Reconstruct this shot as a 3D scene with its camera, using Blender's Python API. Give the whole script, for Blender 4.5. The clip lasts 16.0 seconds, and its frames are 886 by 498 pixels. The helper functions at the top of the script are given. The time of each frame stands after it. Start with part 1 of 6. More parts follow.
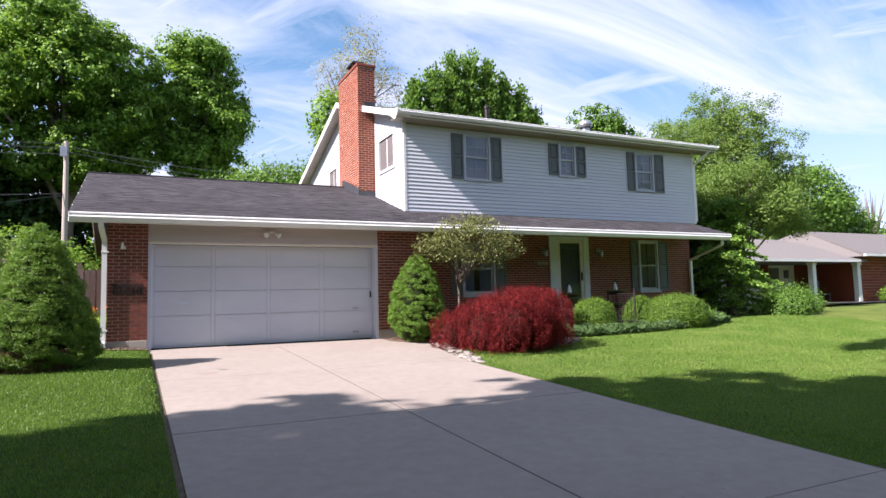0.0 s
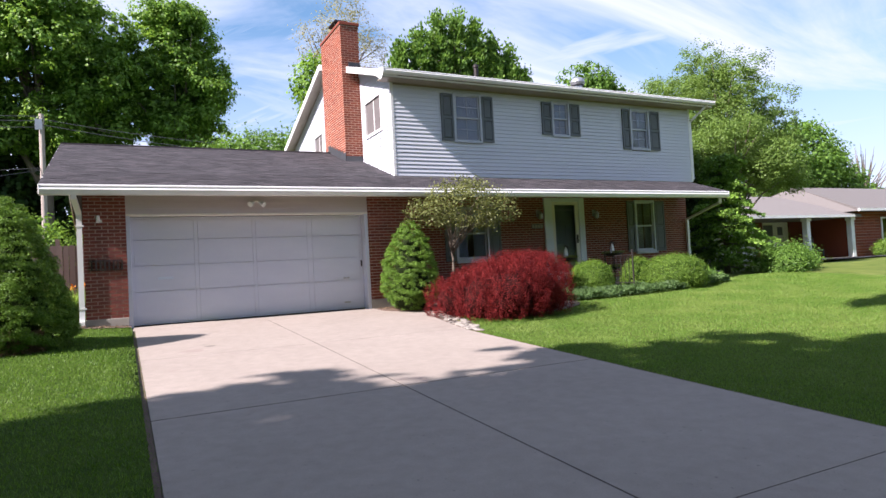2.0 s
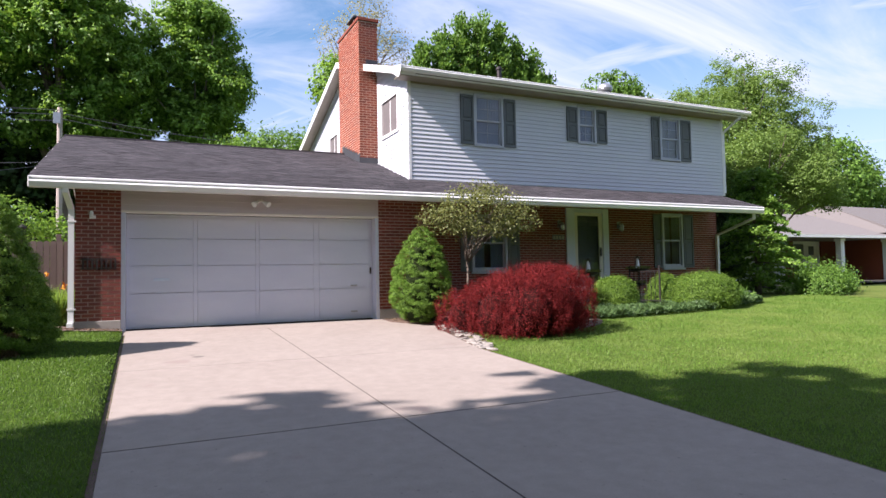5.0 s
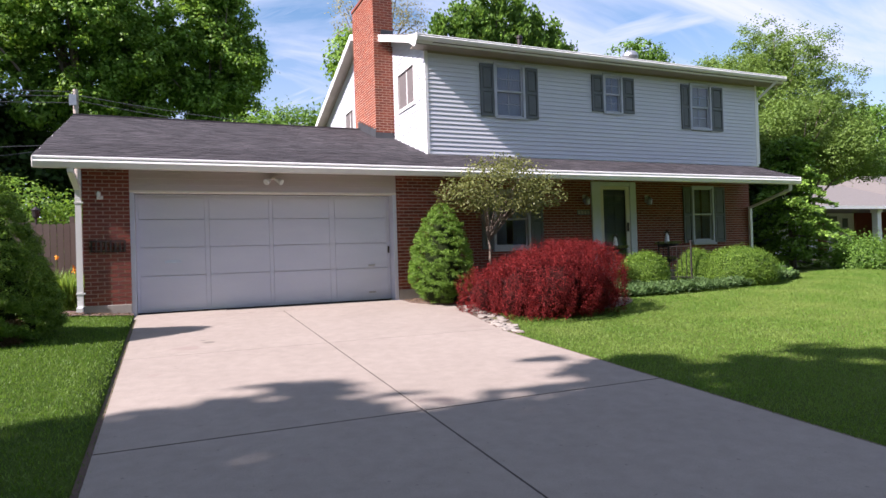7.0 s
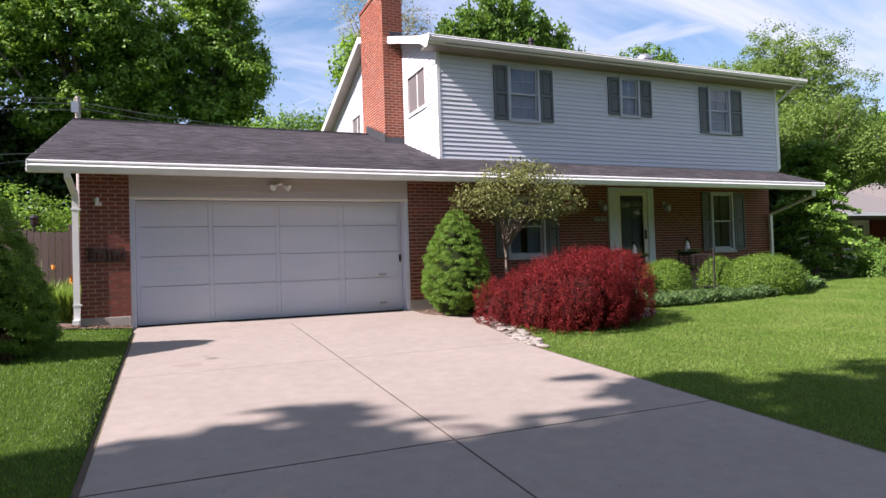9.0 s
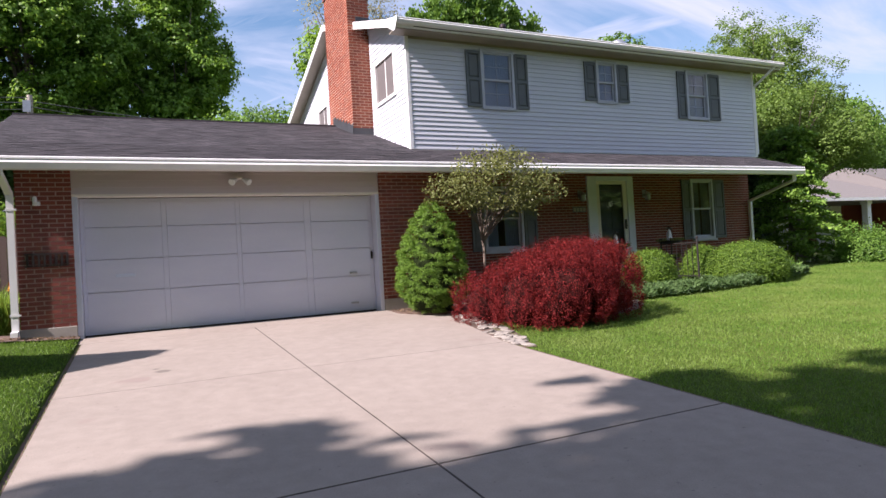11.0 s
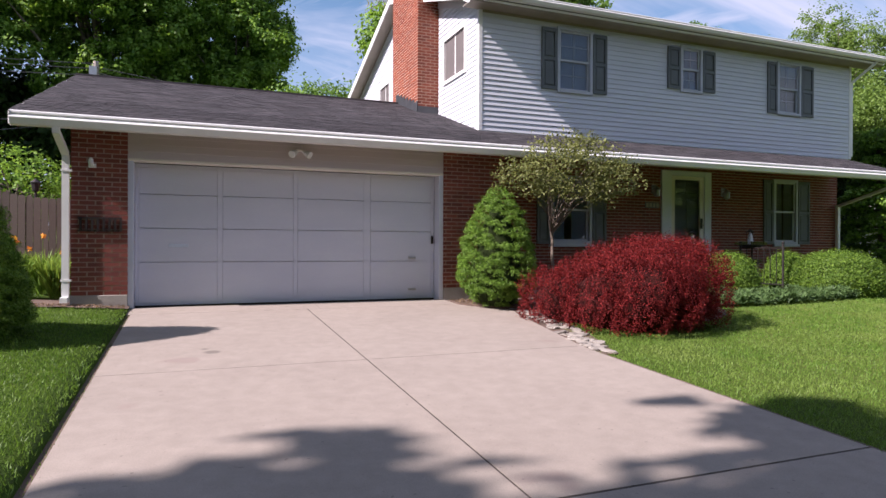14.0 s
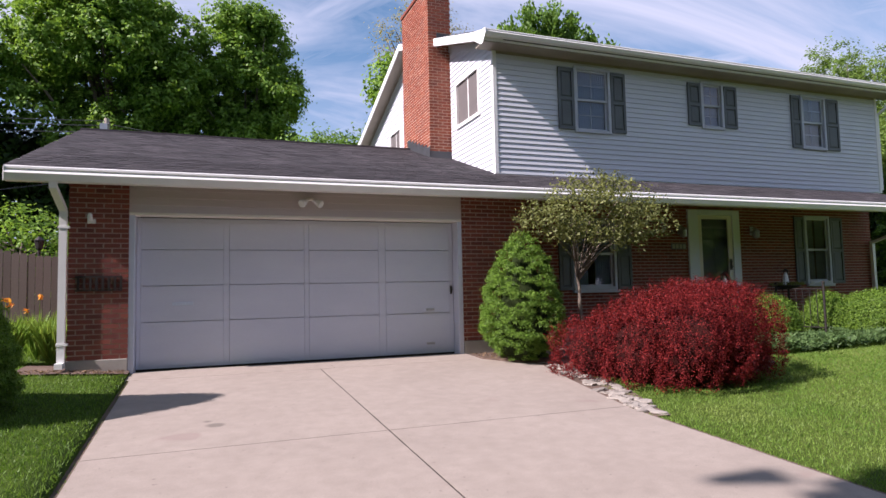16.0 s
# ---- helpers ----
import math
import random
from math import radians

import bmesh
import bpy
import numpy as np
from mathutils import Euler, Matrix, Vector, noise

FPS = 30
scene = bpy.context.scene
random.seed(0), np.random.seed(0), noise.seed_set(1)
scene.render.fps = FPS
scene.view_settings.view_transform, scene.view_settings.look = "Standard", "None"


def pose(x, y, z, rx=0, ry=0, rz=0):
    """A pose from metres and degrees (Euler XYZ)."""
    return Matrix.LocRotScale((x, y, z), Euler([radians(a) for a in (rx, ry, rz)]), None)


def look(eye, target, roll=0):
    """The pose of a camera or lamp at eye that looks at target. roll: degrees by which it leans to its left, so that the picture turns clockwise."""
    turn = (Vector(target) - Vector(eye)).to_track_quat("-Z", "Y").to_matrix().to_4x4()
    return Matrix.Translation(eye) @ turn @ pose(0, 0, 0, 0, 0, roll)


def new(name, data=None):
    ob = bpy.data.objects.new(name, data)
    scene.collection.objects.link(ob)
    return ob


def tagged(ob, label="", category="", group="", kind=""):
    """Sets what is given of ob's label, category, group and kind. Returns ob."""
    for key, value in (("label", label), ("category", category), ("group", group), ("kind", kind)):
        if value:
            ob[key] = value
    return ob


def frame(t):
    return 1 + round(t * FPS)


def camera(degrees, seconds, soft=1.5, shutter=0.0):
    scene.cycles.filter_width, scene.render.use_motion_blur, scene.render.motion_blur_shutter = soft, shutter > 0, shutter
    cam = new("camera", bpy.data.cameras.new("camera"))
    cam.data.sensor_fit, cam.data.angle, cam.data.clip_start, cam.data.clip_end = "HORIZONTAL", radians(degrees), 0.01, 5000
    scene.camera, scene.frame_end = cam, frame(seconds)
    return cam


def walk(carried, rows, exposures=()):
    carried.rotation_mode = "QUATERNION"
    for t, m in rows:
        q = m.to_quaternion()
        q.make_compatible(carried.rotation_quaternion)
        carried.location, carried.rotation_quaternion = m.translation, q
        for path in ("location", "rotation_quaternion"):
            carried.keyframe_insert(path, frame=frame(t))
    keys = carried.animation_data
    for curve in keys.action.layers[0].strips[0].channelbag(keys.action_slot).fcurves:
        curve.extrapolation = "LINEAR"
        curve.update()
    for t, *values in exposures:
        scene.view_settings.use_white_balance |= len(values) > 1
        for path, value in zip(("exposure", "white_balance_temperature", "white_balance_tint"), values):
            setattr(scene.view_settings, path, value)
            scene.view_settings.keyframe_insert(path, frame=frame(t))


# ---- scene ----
cam = camera(69.8, 16.0)
PATH = [
    (0, (0.73, -14.091, 0.798), (1.607, -12.301, 0.968), -1.5),
    (0.5, (0.851, -13.991, 0.782), (1.618, -12.152, 0.947), -2.4),
    (1, (0.878, -13.801, 0.772), (1.614, -11.943, 0.847), -2.9),
    (1.5, (0.871, -13.645, 0.82), (1.716, -11.833, 0.885), -4.5),
    (2, (0.903, -13.585, 0.807), (1.807, -11.802, 0.871), -3.1),
    (2.5, (0.968, -13.556, 0.822), (1.863, -11.767, 0.857), -1.1),
    (3, (1.089, -13.457, 0.822), (1.835, -11.601, 0.852), 0.1),
    (3.5, (1.183, -13.312, 0.817), (1.781, -11.404, 0.852), -0.6),
    (4, (1.23, -13.121, 0.867), (1.879, -11.229, 0.894), -0.8),
    (4.5, (1.288, -12.959, 0.878), (2.143, -11.153, 0.97), -1.1),
    (7, (1.581, -12.308, 0.891), (2.378, -10.474, 0.911), -1.8),
    (7.5, (1.524, -12.113, 0.957), (2.291, -10.266, 0.963), -2.0),
    (8, (1.52, -11.979, 0.93), (2.294, -10.134, 0.954), -1.8),
    (10.5, (1.82, -11.197, 0.897), (2.662, -9.383, 0.941), -3.1),
    (11, (1.872, -11.036, 0.888), (2.737, -9.233, 0.92), -3.4),
    (11.5, (1.968, -10.878, 0.927), (2.689, -9.016, 1.042), -3.0),
    (12, (2.016, -10.789, 0.882), (2.683, -8.907, 1.002), -3.3),
    (12.5, (1.988, -10.674, 0.908), (2.625, -8.779, 0.976), -1.8),
    (13, (1.918, -10.492, 0.915), (2.531, -8.589, 0.95), -2.3),
    (13.5, (1.862, -10.341, 0.93), (2.56, -8.467, 0.959), -0.5),
    (14, (1.858, -10.233, 0.912), (2.595, -8.374, 0.908), 0.2),
    (14.5, (1.912, -10.081, 0.935), (2.675, -8.233, 0.876), 0.1),
    (15, (2.03, -9.926, 0.958), (2.822, -8.09, 0.98), -0.4),
    (15.5, (2.051, -9.802, 0.962), (2.792, -7.948, 1.067), 0.5),
    (16, (1.943, -9.588, 0.985), (2.651, -7.723, 1.126), -1.3),
]
walk(cam, [(t, look(eye, target, roll)) for t, eye, target, roll in PATH], exposures=[(0.0, 1.20, 5550, 24), (5.0, 1.12, 5550, 25), (11.0, 0.95, 5650, 27), (16.0, 0.74, 5600, 28)])

# ---- light: low sun along the front of the house, blue sky with thin cloud ----
SUN_DIR = Vector((1.0, 0.145, -0.86)).normalized()
sun = new("sun", bpy.data.lights.new("sun", "SUN"))
sun.data.energy, sun.data.angle, sun.data.color = 6.2, radians(0.6), (1.0, 0.87, 0.69)
sun.rotation_mode = "QUATERNION"
sun.rotation_quaternion = SUN_DIR.to_track_quat("-Z", "Y")
sun.location = (-20, -2, 30)


def build_world():
    world = bpy.data.worlds.new("sky")
    scene.world = world
    world.use_nodes = True
    nt = world.node_tree
    n, l = nt.nodes, nt.links
    n.clear()
    sky = n.new("ShaderNodeTexSky")
    sky.sky_type = "NISHITA"
    sky.sun_disc = False
    sky.sun_elevation = math.asin(-SUN_DIR.z)
    sky.sun_rotation = math.atan2(-SUN_DIR.x, -SUN_DIR.y)
    sky.air_density, sky.dust_density, sky.ozone_density = 1.0, 0.3, 1.6
    tc = n.new("ShaderNodeTexCoord")
    sep = n.new("ShaderNodeSeparateXYZ")
    l.new(tc.outputs["Generated"], sep.inputs[0])
    lift = n.new("ShaderNodeMath"); lift.operation = "ADD"; lift.inputs[1].default_value = 0.18
    l.new(sep.outputs["Z"], lift.inputs[0])
    dx = n.new("ShaderNodeMath"); dx.operation = "DIVIDE"
    dy = n.new("ShaderNodeMath"); dy.operation = "DIVIDE"
    l.new(sep.outputs["X"], dx.inputs[0]); l.new(lift.outputs[0], dx.inputs[1])
    l.new(sep.outputs["Y"], dy.inputs[0]); l.new(lift.outputs[0], dy.inputs[1])
    comb = n.new("ShaderNodeCombineXYZ")
    l.new(dx.outputs[0], comb.inputs[0]); l.new(dy.outputs[0], comb.inputs[1])
    mp = n.new("ShaderNodeMapping")
    mp.inputs["Rotation"].default_value = (0, 0, radians(-38))
    mp.inputs["Scale"].default_value = (0.5, 1.7, 1)
    l.new(comb.outputs[0], mp.inputs[0])
    n1 = n.new("ShaderNodeTexNoise")
    n1.inputs["Scale"].default_value, n1.inputs["Detail"].default_value = 1.25, 7
    n1.inputs["Roughness"].default_value, n1.inputs["Distortion"].default_value = 0.58, 0.7
    l.new(mp.outputs[0], n1.inputs["Vector"])
    r1 = n.new("ShaderNodeValToRGB")
    r1.color_ramp.elements[0].color = (0.17, 0.17, 0.17, 1)
    r1.color_ramp.elements[0].position, r1.color_ramp.elements[1].position = 0.38, 0.62
    l.new(n1.outputs[0], r1.inputs[0])
    # long wind-drawn streaks
    turn = n.new("ShaderNodeMapping")
    turn.inputs["Rotation"].default_value = (0, 0, radians(58))
    l.new(comb.outputs[0], turn.inputs[0])
    draw = n.new("ShaderNodeMapping")
    draw.inputs["Scale"].default_value = (0.42, 2.4, 1)
    draw.inputs["Location"].default_value = (0.3, 0.0, 4.0)
    l.new(turn.outputs[0], draw.inputs[0])
    n2 = n.new("ShaderNodeTexNoise")
    n2.inputs["Scale"].default_value, n2.inputs["Detail"].default_value = 1.5, 6
    n2.inputs["Roughness"].default_value, n2.inputs["Distortion"].default_value = 0.6, 0.35
    l.new(draw.outputs[0], n2.inputs["Vector"])
    r2 = n.new("ShaderNodeValToRGB")
    r2.color_ramp.elements[0].position, r2.color_ramp.elements[1].position = 0.50, 0.70
    l.new(n2.outputs[0], r2.inputs[0])
    both = n.new("ShaderNodeMath"); both.operation = "MAXIMUM"
    l.new(r1.outputs[0], both.inputs[0]); l.new(r2.outputs[0], both.inputs[1])
    # more cloud towards the horizon
    low = n.new("ShaderNodeMapRange")
    low.inputs[1].default_value, low.inputs[2].default_value = 0.05, 0.45
    low.inputs[3].default_value, low.inputs[4].default_value = 0.85, 0.0
    l.new(sep.outputs["Z"], low.inputs[0])
    mx = n.new("ShaderNodeMath"); mx.operation = "MAXIMUM"
    l.new(both.outputs[0], mx.inputs[0]); l.new(low.outputs[0], mx.inputs[1])
    mix = n.new("ShaderNodeMix"); mix.data_type = "RGBA"
    mix.inputs["B"].default_value = (10.2, 10.4, 10.8, 1)
    hs = n.new("ShaderNodeHueSaturation")
    hs.inputs["Saturation"].default_value, hs.inputs["Value"].default_value = 1.3, 1.55
    hs.inputs["Hue"].default_value = 0.475
    l.new(sky.outputs[0], hs.inputs["Color"])
    l.new(mx.outputs[0], mix.inputs["Factor"]); l.new(hs.outputs[0], mix.inputs["A"])
    bg = n.new("ShaderNodeBackground"); bg.inputs["Strength"].default_value = 0.044
    l.new(mix.outputs["Result"], bg.inputs["Color"])
    out = n.new("ShaderNodeOutputWorld")
    l.new(bg.outputs[0], out.inputs["Surface"])


build_world()


# ---- materials ----
def node_mat(name):
    m = bpy.data.materials.new(name)
    m.use_nodes = True
    nt = m.node_tree
    b = nt.nodes["Principled BSDF"]
    return m, nt, b


def ramp(nt, src, stops):
    r = nt.nodes.new("ShaderNodeValToRGB")
    e = r.color_ramp.elements
    while len(e) < len(stops):
        e.new(0.5)
    for k, (p, c) in zip(e, stops):
        k.position, k.color = p, (*c, 1)
    nt.links.new(src, r.inputs[0])
    return r.outputs[0]


def noise_tex(nt, scale, detail=4, rough=0.55, vec=None, distortion=0.0):
    t = nt.nodes.new("ShaderNodeTexNoise")
    t.inputs["Scale"].default_value, t.inputs["Detail"].default_value = scale, detail
    t.inputs["Roughness"].default_value, t.inputs["Distortion"].default_value = rough, distortion
    if vec is None:
        g = nt.nodes.new("ShaderNodeNewGeometry")
        vec = g.outputs["Position"]
    nt.links.new(vec, t.inputs["Vector"])
    return t.outputs[0]


def mixed(nt, fac, a, b, mode="MIX"):
    m = nt.nodes.new("ShaderNodeMix")
    m.data_type, m.blend_type = "RGBA", mode
    for key, v in (("Factor", fac), ("A", a), ("B", b)):
        sock = [s for s in m.inputs if s.name == key and (s.type == "VALUE" if key == "Factor" else s.type == "RGBA")][0]
        if isinstance(v, (int, float)):
            sock.default_value = v
        elif isinstance(v, tuple):
            sock.default_value = (*v, 1)
        else:
            nt.links.new(v, sock)
    return [s for s in m.outputs if s.type == "RGBA"][0]


def bump(nt, b, height, strength, dist=0.01):
    k = nt.nodes.new("ShaderNodeBump")
    k.inputs["Strength"].default_value, k.inputs["Distance"].default_value = strength, dist
    nt.links.new(height, k.inputs["Height"])
    nt.links.new(k.outputs[0], b.inputs["Normal"])


def stretched(nt, sx, sy, sz):
    g = nt.nodes.new("ShaderNodeNewGeometry")
    m = nt.nodes.new("ShaderNodeMapping")
    m.inputs["Scale"].default_value = (sx, sy, sz)
    nt.links.new(g.outputs["Position"], m.inputs[0])
    return m.outputs[0]


def plain(name, c1, c2, rough=0.6, scale=6.0, fine=60.0, bumps=0.15, metal=0.0, stretch=None, fleck=0.25):
    """Two-scale mottled surface: broad tone c1 to c2, fine grain and relief."""
    m, nt, b = node_mat(name)
    vec = stretched(nt, *stretch) if stretch else None
    big = noise_tex(nt, scale, 5, vec=vec)
    col = ramp(nt, big, [(0.3, c1), (0.7, c2)])
    small = noise_tex(nt, fine, 3, vec=vec)
    col = mixed(nt, fleck, col, ramp(nt, small, [(0.3, tuple(v * 0.7 for v in c1)), (0.7, tuple(min(1, v * 1.2) for v in c2))]))
    nt.links.new(col, b.inputs["Base Color"])
    b.inputs["Roughness"].default_value, b.inputs["Metallic"].default_value = rough, metal
    if bumps:
        bump(nt, b, small, bumps, 0.004)
    return m


def by_piece(name, tones, rough=0.85, island=False, grain=90.0, bumps=0.4, stain=None):
    """Tone varied piece by piece."""
    m, nt, b = node_mat(name)
    if island:
        g = nt.nodes.new("ShaderNodeNewGeometry"); src = g.outputs["Random Per Island"]
    else:
        g = nt.nodes.new("ShaderNodeObjectInfo"); src = g.outputs["Random"]
    k = len(tones) - 1
    col = ramp(nt, src, [(i / k, c) for i, c in enumerate(tones)])
    small = noise_tex(nt, grain, 4)
    col = mixed(nt, 0.45, col, ramp(nt, small, [(0.25, (0.3, 0.3, 0.3)), (0.75, (0.75, 0.75, 0.75))]), "OVERLAY")
    if stain:
        col = mixed(nt, ramp(nt, noise_tex(nt, 1.7, 5), [(0.5, (0, 0, 0)), (0.72, (0.5, 0.5, 0.5))]), col, stain)
    nt.links.new(col, b.inputs["Base Color"])
    b.inputs["Roughness"].default_value = rough
    bump(nt, b, small, bumps, 0.004)
    return m


BRICK_TONES = [(0.160, 0.036, 0.025), (0.200, 0.048, 0.032), (0.125, 0.028, 0.021), (0.235, 0.060, 0.038), (0.172, 0.040, 0.029)]
M_BRICK = by_piece("brick_face", BRICK_TONES, 0.88)
M_BRICK_J = by_piece("brick_face_joined", BRICK_TONES, 0.88, island=True)
M_CHIM = by_piece("chimney_brick", [(0.22, 0.054, 0.026), (0.28, 0.073, 0.033), (0.175, 0.042, 0.022), (0.25, 0.063, 0.029)], 0.88)
M_CHIM_J = by_piece("chimney_brick_joined", [(0.22, 0.054, 0.026), (0.28, 0.073, 0.033), (0.175, 0.042, 0.022), (0.25, 0.063, 0.029)], 0.88, island=True)
M_MORTAR = plain("mortar", (0.37, 0.285, 0.225), (0.47, 0.365, 0.29), 0.95, 9, 120, 0.5)
M_MORTAR_PALE = plain("pale_mortar", (0.53, 0.42, 0.33), (0.62, 0.50, 0.40), 0.95, 9, 120, 0.5)
M_SIDING = plain("white_vinyl_siding", (0.58, 0.60, 0.655), (0.64, 0.66, 0.71), 0.42, 0.9, 30, 0.04, stretch=(0.3, 1, 4), fleck=0.06)
M_WHITE = plain("white_paint", (0.76, 0.76, 0.75), (0.84, 0.84, 0.83), 0.38, 3, 50, 0.05, fleck=0.06)
M_DOORPAINT = plain("garage_door_paint", (0.55, 0.58, 0.69), (0.615, 0.64, 0.74), 0.5, 1.6, 40, 0.06, stretch=(0.5, 1, 1.6), fleck=0.06)
M_TRIM = plain("aged_cream_trim", (0.70, 0.66, 0.58), (0.78, 0.74, 0.67), 0.5, 2.5, 45, 0.08, fleck=0.06)
# Cream soffit boards, darkened in colour for the shade under the eaves.
M_SOFFIT = plain("shade_dark_soffit_board", (0.25, 0.215, 0.17), (0.31, 0.27, 0.215), 0.6, 2, 40, 0.05, fleck=0.06)
M_SHINGLE = by_piece("asphalt_shingle", [(0.030, 0.027, 0.031), (0.050, 0.045, 0.050), (0.019, 0.017, 0.020), (0.064, 0.057, 0.062), (0.036, 0.032, 0.037)], 0.93, grain=220, bumps=0.8, stain=(0.018, 0.016, 0.019))
M_SHINGLE_J = by_piece("asphalt_shingle_joined", [(0.030, 0.027, 0.031), (0.050, 0.045, 0.050), (0.019, 0.017, 0.020), (0.064, 0.057, 0.062), (0.036, 0.032, 0.037)], 0.93, island=True, grain=220, bumps=0.8, stain=(0.018, 0.016, 0.019))
M_FELT = plain("roof_felt", (0.04, 0.038, 0.04), (0.06, 0.056, 0.056), 0.95, 4, 90, 0.4)
M_FOUND = plain("foundation_concrete", (0.27, 0.25, 0.22), (0.40, 0.37, 0.33), 0.9, 3, 70, 0.4)
M_SHUTTER = plain("grey_green_shutter", (0.098, 0.112, 0.114), (0.13, 0.145, 0.148), 0.55, 3, 60, 0.1)
M_LEAD = plain("grey_flashing", (0.055, 0.058, 0.065), (0.085, 0.09, 0.10), 0.5, 4, 60, 0.1, 0.4)
M_IRON = plain("dark_iron", (0.025, 0.022, 0.022), (0.05, 0.042, 0.04), 0.55, 8, 90, 0.2, 0.6)
M_METAL = plain("galvanised_metal", (0.36, 0.37, 0.39), (0.48, 0.49, 0.50), 0.4, 6, 60, 0.1, 0.8)
M_ENTRY = plain("dark_entry_door", (0.10, 0.115, 0.14), (0.13, 0.145, 0.17), 0.45, 3, 60, 0.08)
M_CURTAIN = plain("cream_curtain", (0.66, 0.68, 0.64), (0.74, 0.75, 0.71), 0.9, 3, 90, 0.2)
# Blue sky mirrored in the panes is put into this curtain colour.
M_CURTAIN_BLUE = plain("sky_tinted_curtain", (0.56, 0.66, 0.84), (0.64, 0.73, 0.88), 0.9, 3, 90, 0.2)
# White sash paint with the front windows' shade greyed into its colour.
M_SASH = plain("shade_greyed_sash_paint", (0.44, 0.465, 0.52), (0.50, 0.525, 0.575), 0.45, 3, 50, 0.05, fleck=0.06)
M_SURROUND = plain("blue_grey_entry_paint", (0.66, 0.70, 0.76), (0.72, 0.76, 0.81), 0.45, 3, 50, 0.05, fleck=0.06)
# Beige header siding with the eave's shade put into its colour.
M_HEADER = plain("eave_shaded_beige_siding", (0.51, 0.45, 0.45), (0.58, 0.52, 0.52), 0.5, 1.2, 30, 0.05, stretch=(0.3, 1, 4), fleck=0.06)
M_INSIDE = plain("room_plaster", (0.35, 0.33, 0.30), (0.42, 0.40, 0.36), 0.9, 2, 40, 0.1)
M_BARK_DARK = plain("dark_bark", (0.045, 0.034, 0.027), (0.10, 0.078, 0.062), 0.95, 5, 38, 0.8, stretch=(1, 1, 0.3))
M_BARK = plain("bark", (0.11, 0.085, 0.065), (0.20, 0.165, 0.13), 0.95, 5, 38, 0.8, stretch=(1, 1, 0.3))
M_WOOD = by_piece("weathered_fence_wood", [(0.125, 0.098, 0.088), (0.17, 0.138, 0.124), (0.098, 0.076, 0.068), (0.15, 0.118, 0.106)], 0.9, grain=40)
M_POLE = plain("weathered_pole", (0.34, 0.29, 0.25), (0.46, 0.40, 0.35), 0.9, 5, 40, 0.4, stretch=(1, 1, 0.2))
M_JOINT = plain("joint_dirt", (0.035, 0.028, 0.022), (0.07, 0.055, 0.045), 0.97, 7, 60, 0.9)
M_SOIL = plain("mulch_soil", (0.075, 0.050, 0.037), (0.145, 0.100, 0.075), 0.97, 7, 60, 0.9)
# Dark fill for plant cores: the inner shade is put into the colour.
M_CORE = plain("dark_core_shade", (0.012, 0.020, 0.006), (0.026, 0.036, 0.012), 0.95, 9, 60, 0.8)
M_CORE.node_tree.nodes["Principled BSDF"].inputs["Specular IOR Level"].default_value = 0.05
M_CORE_RED = plain("dark_red_core_shade", (0.022, 0.006, 0.006), (0.045, 0.012, 0.010), 0.95, 9, 60, 0.8)
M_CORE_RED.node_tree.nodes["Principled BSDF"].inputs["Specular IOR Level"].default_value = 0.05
M_STONE = by_piece("pale_edging_stone", [(0.21, 0.19, 0.165), (0.31, 0.28, 0.24), (0.17, 0.15, 0.13)], 0.9, grain=45)
M_BLACK = plain("black_asphalt", (0.04, 0.04, 0.042), (0.06, 0.06, 0.06), 0.9, 3, 90, 0.5)
M_SCREEN = plain("insect_screen", (0.105, 0.092, 0.090), (0.135, 0.12, 0.116), 0.8, 3, 200, 0.05)
M_NUM = plain("bronze_plate", (0.34, 0.30, 0.22), (0.42, 0.38, 0.30), 0.5, 5, 60, 0.1)
M_CANDLE = plain("white_wax", (0.78, 0.77, 0.74), (0.85, 0.84, 0.82), 0.5, 5, 60, 0.05)
M_BULB = plain("frosted_lamp_glass", (0.72, 0.72, 0.70), (0.80, 0.80, 0.78), 0.25, 5, 60, 0.02)
M_SHED = plain("faded_blue_paint", (0.07, 0.115, 0.21), (0.10, 0.155, 0.27), 0.6, 3, 50, 0.1)
M_PLASTIC = plain("pale_blue_plastic", (0.55, 0.62, 0.75), (0.60, 0.68, 0.80), 0.4, 5, 60, 0.02)


def glass_mat():
    m, nt, b = node_mat("window_glass")
    b.inputs["Base Color"].default_value = (0.95, 0.97, 0.97, 1)
    b.inputs["Roughness"].default_value = 0.02
    b.inputs["IOR"].default_value = 1.45
    b.inputs["Transmission Weight"].default_value = 1.0
    return m


M_GLASS = glass_mat()


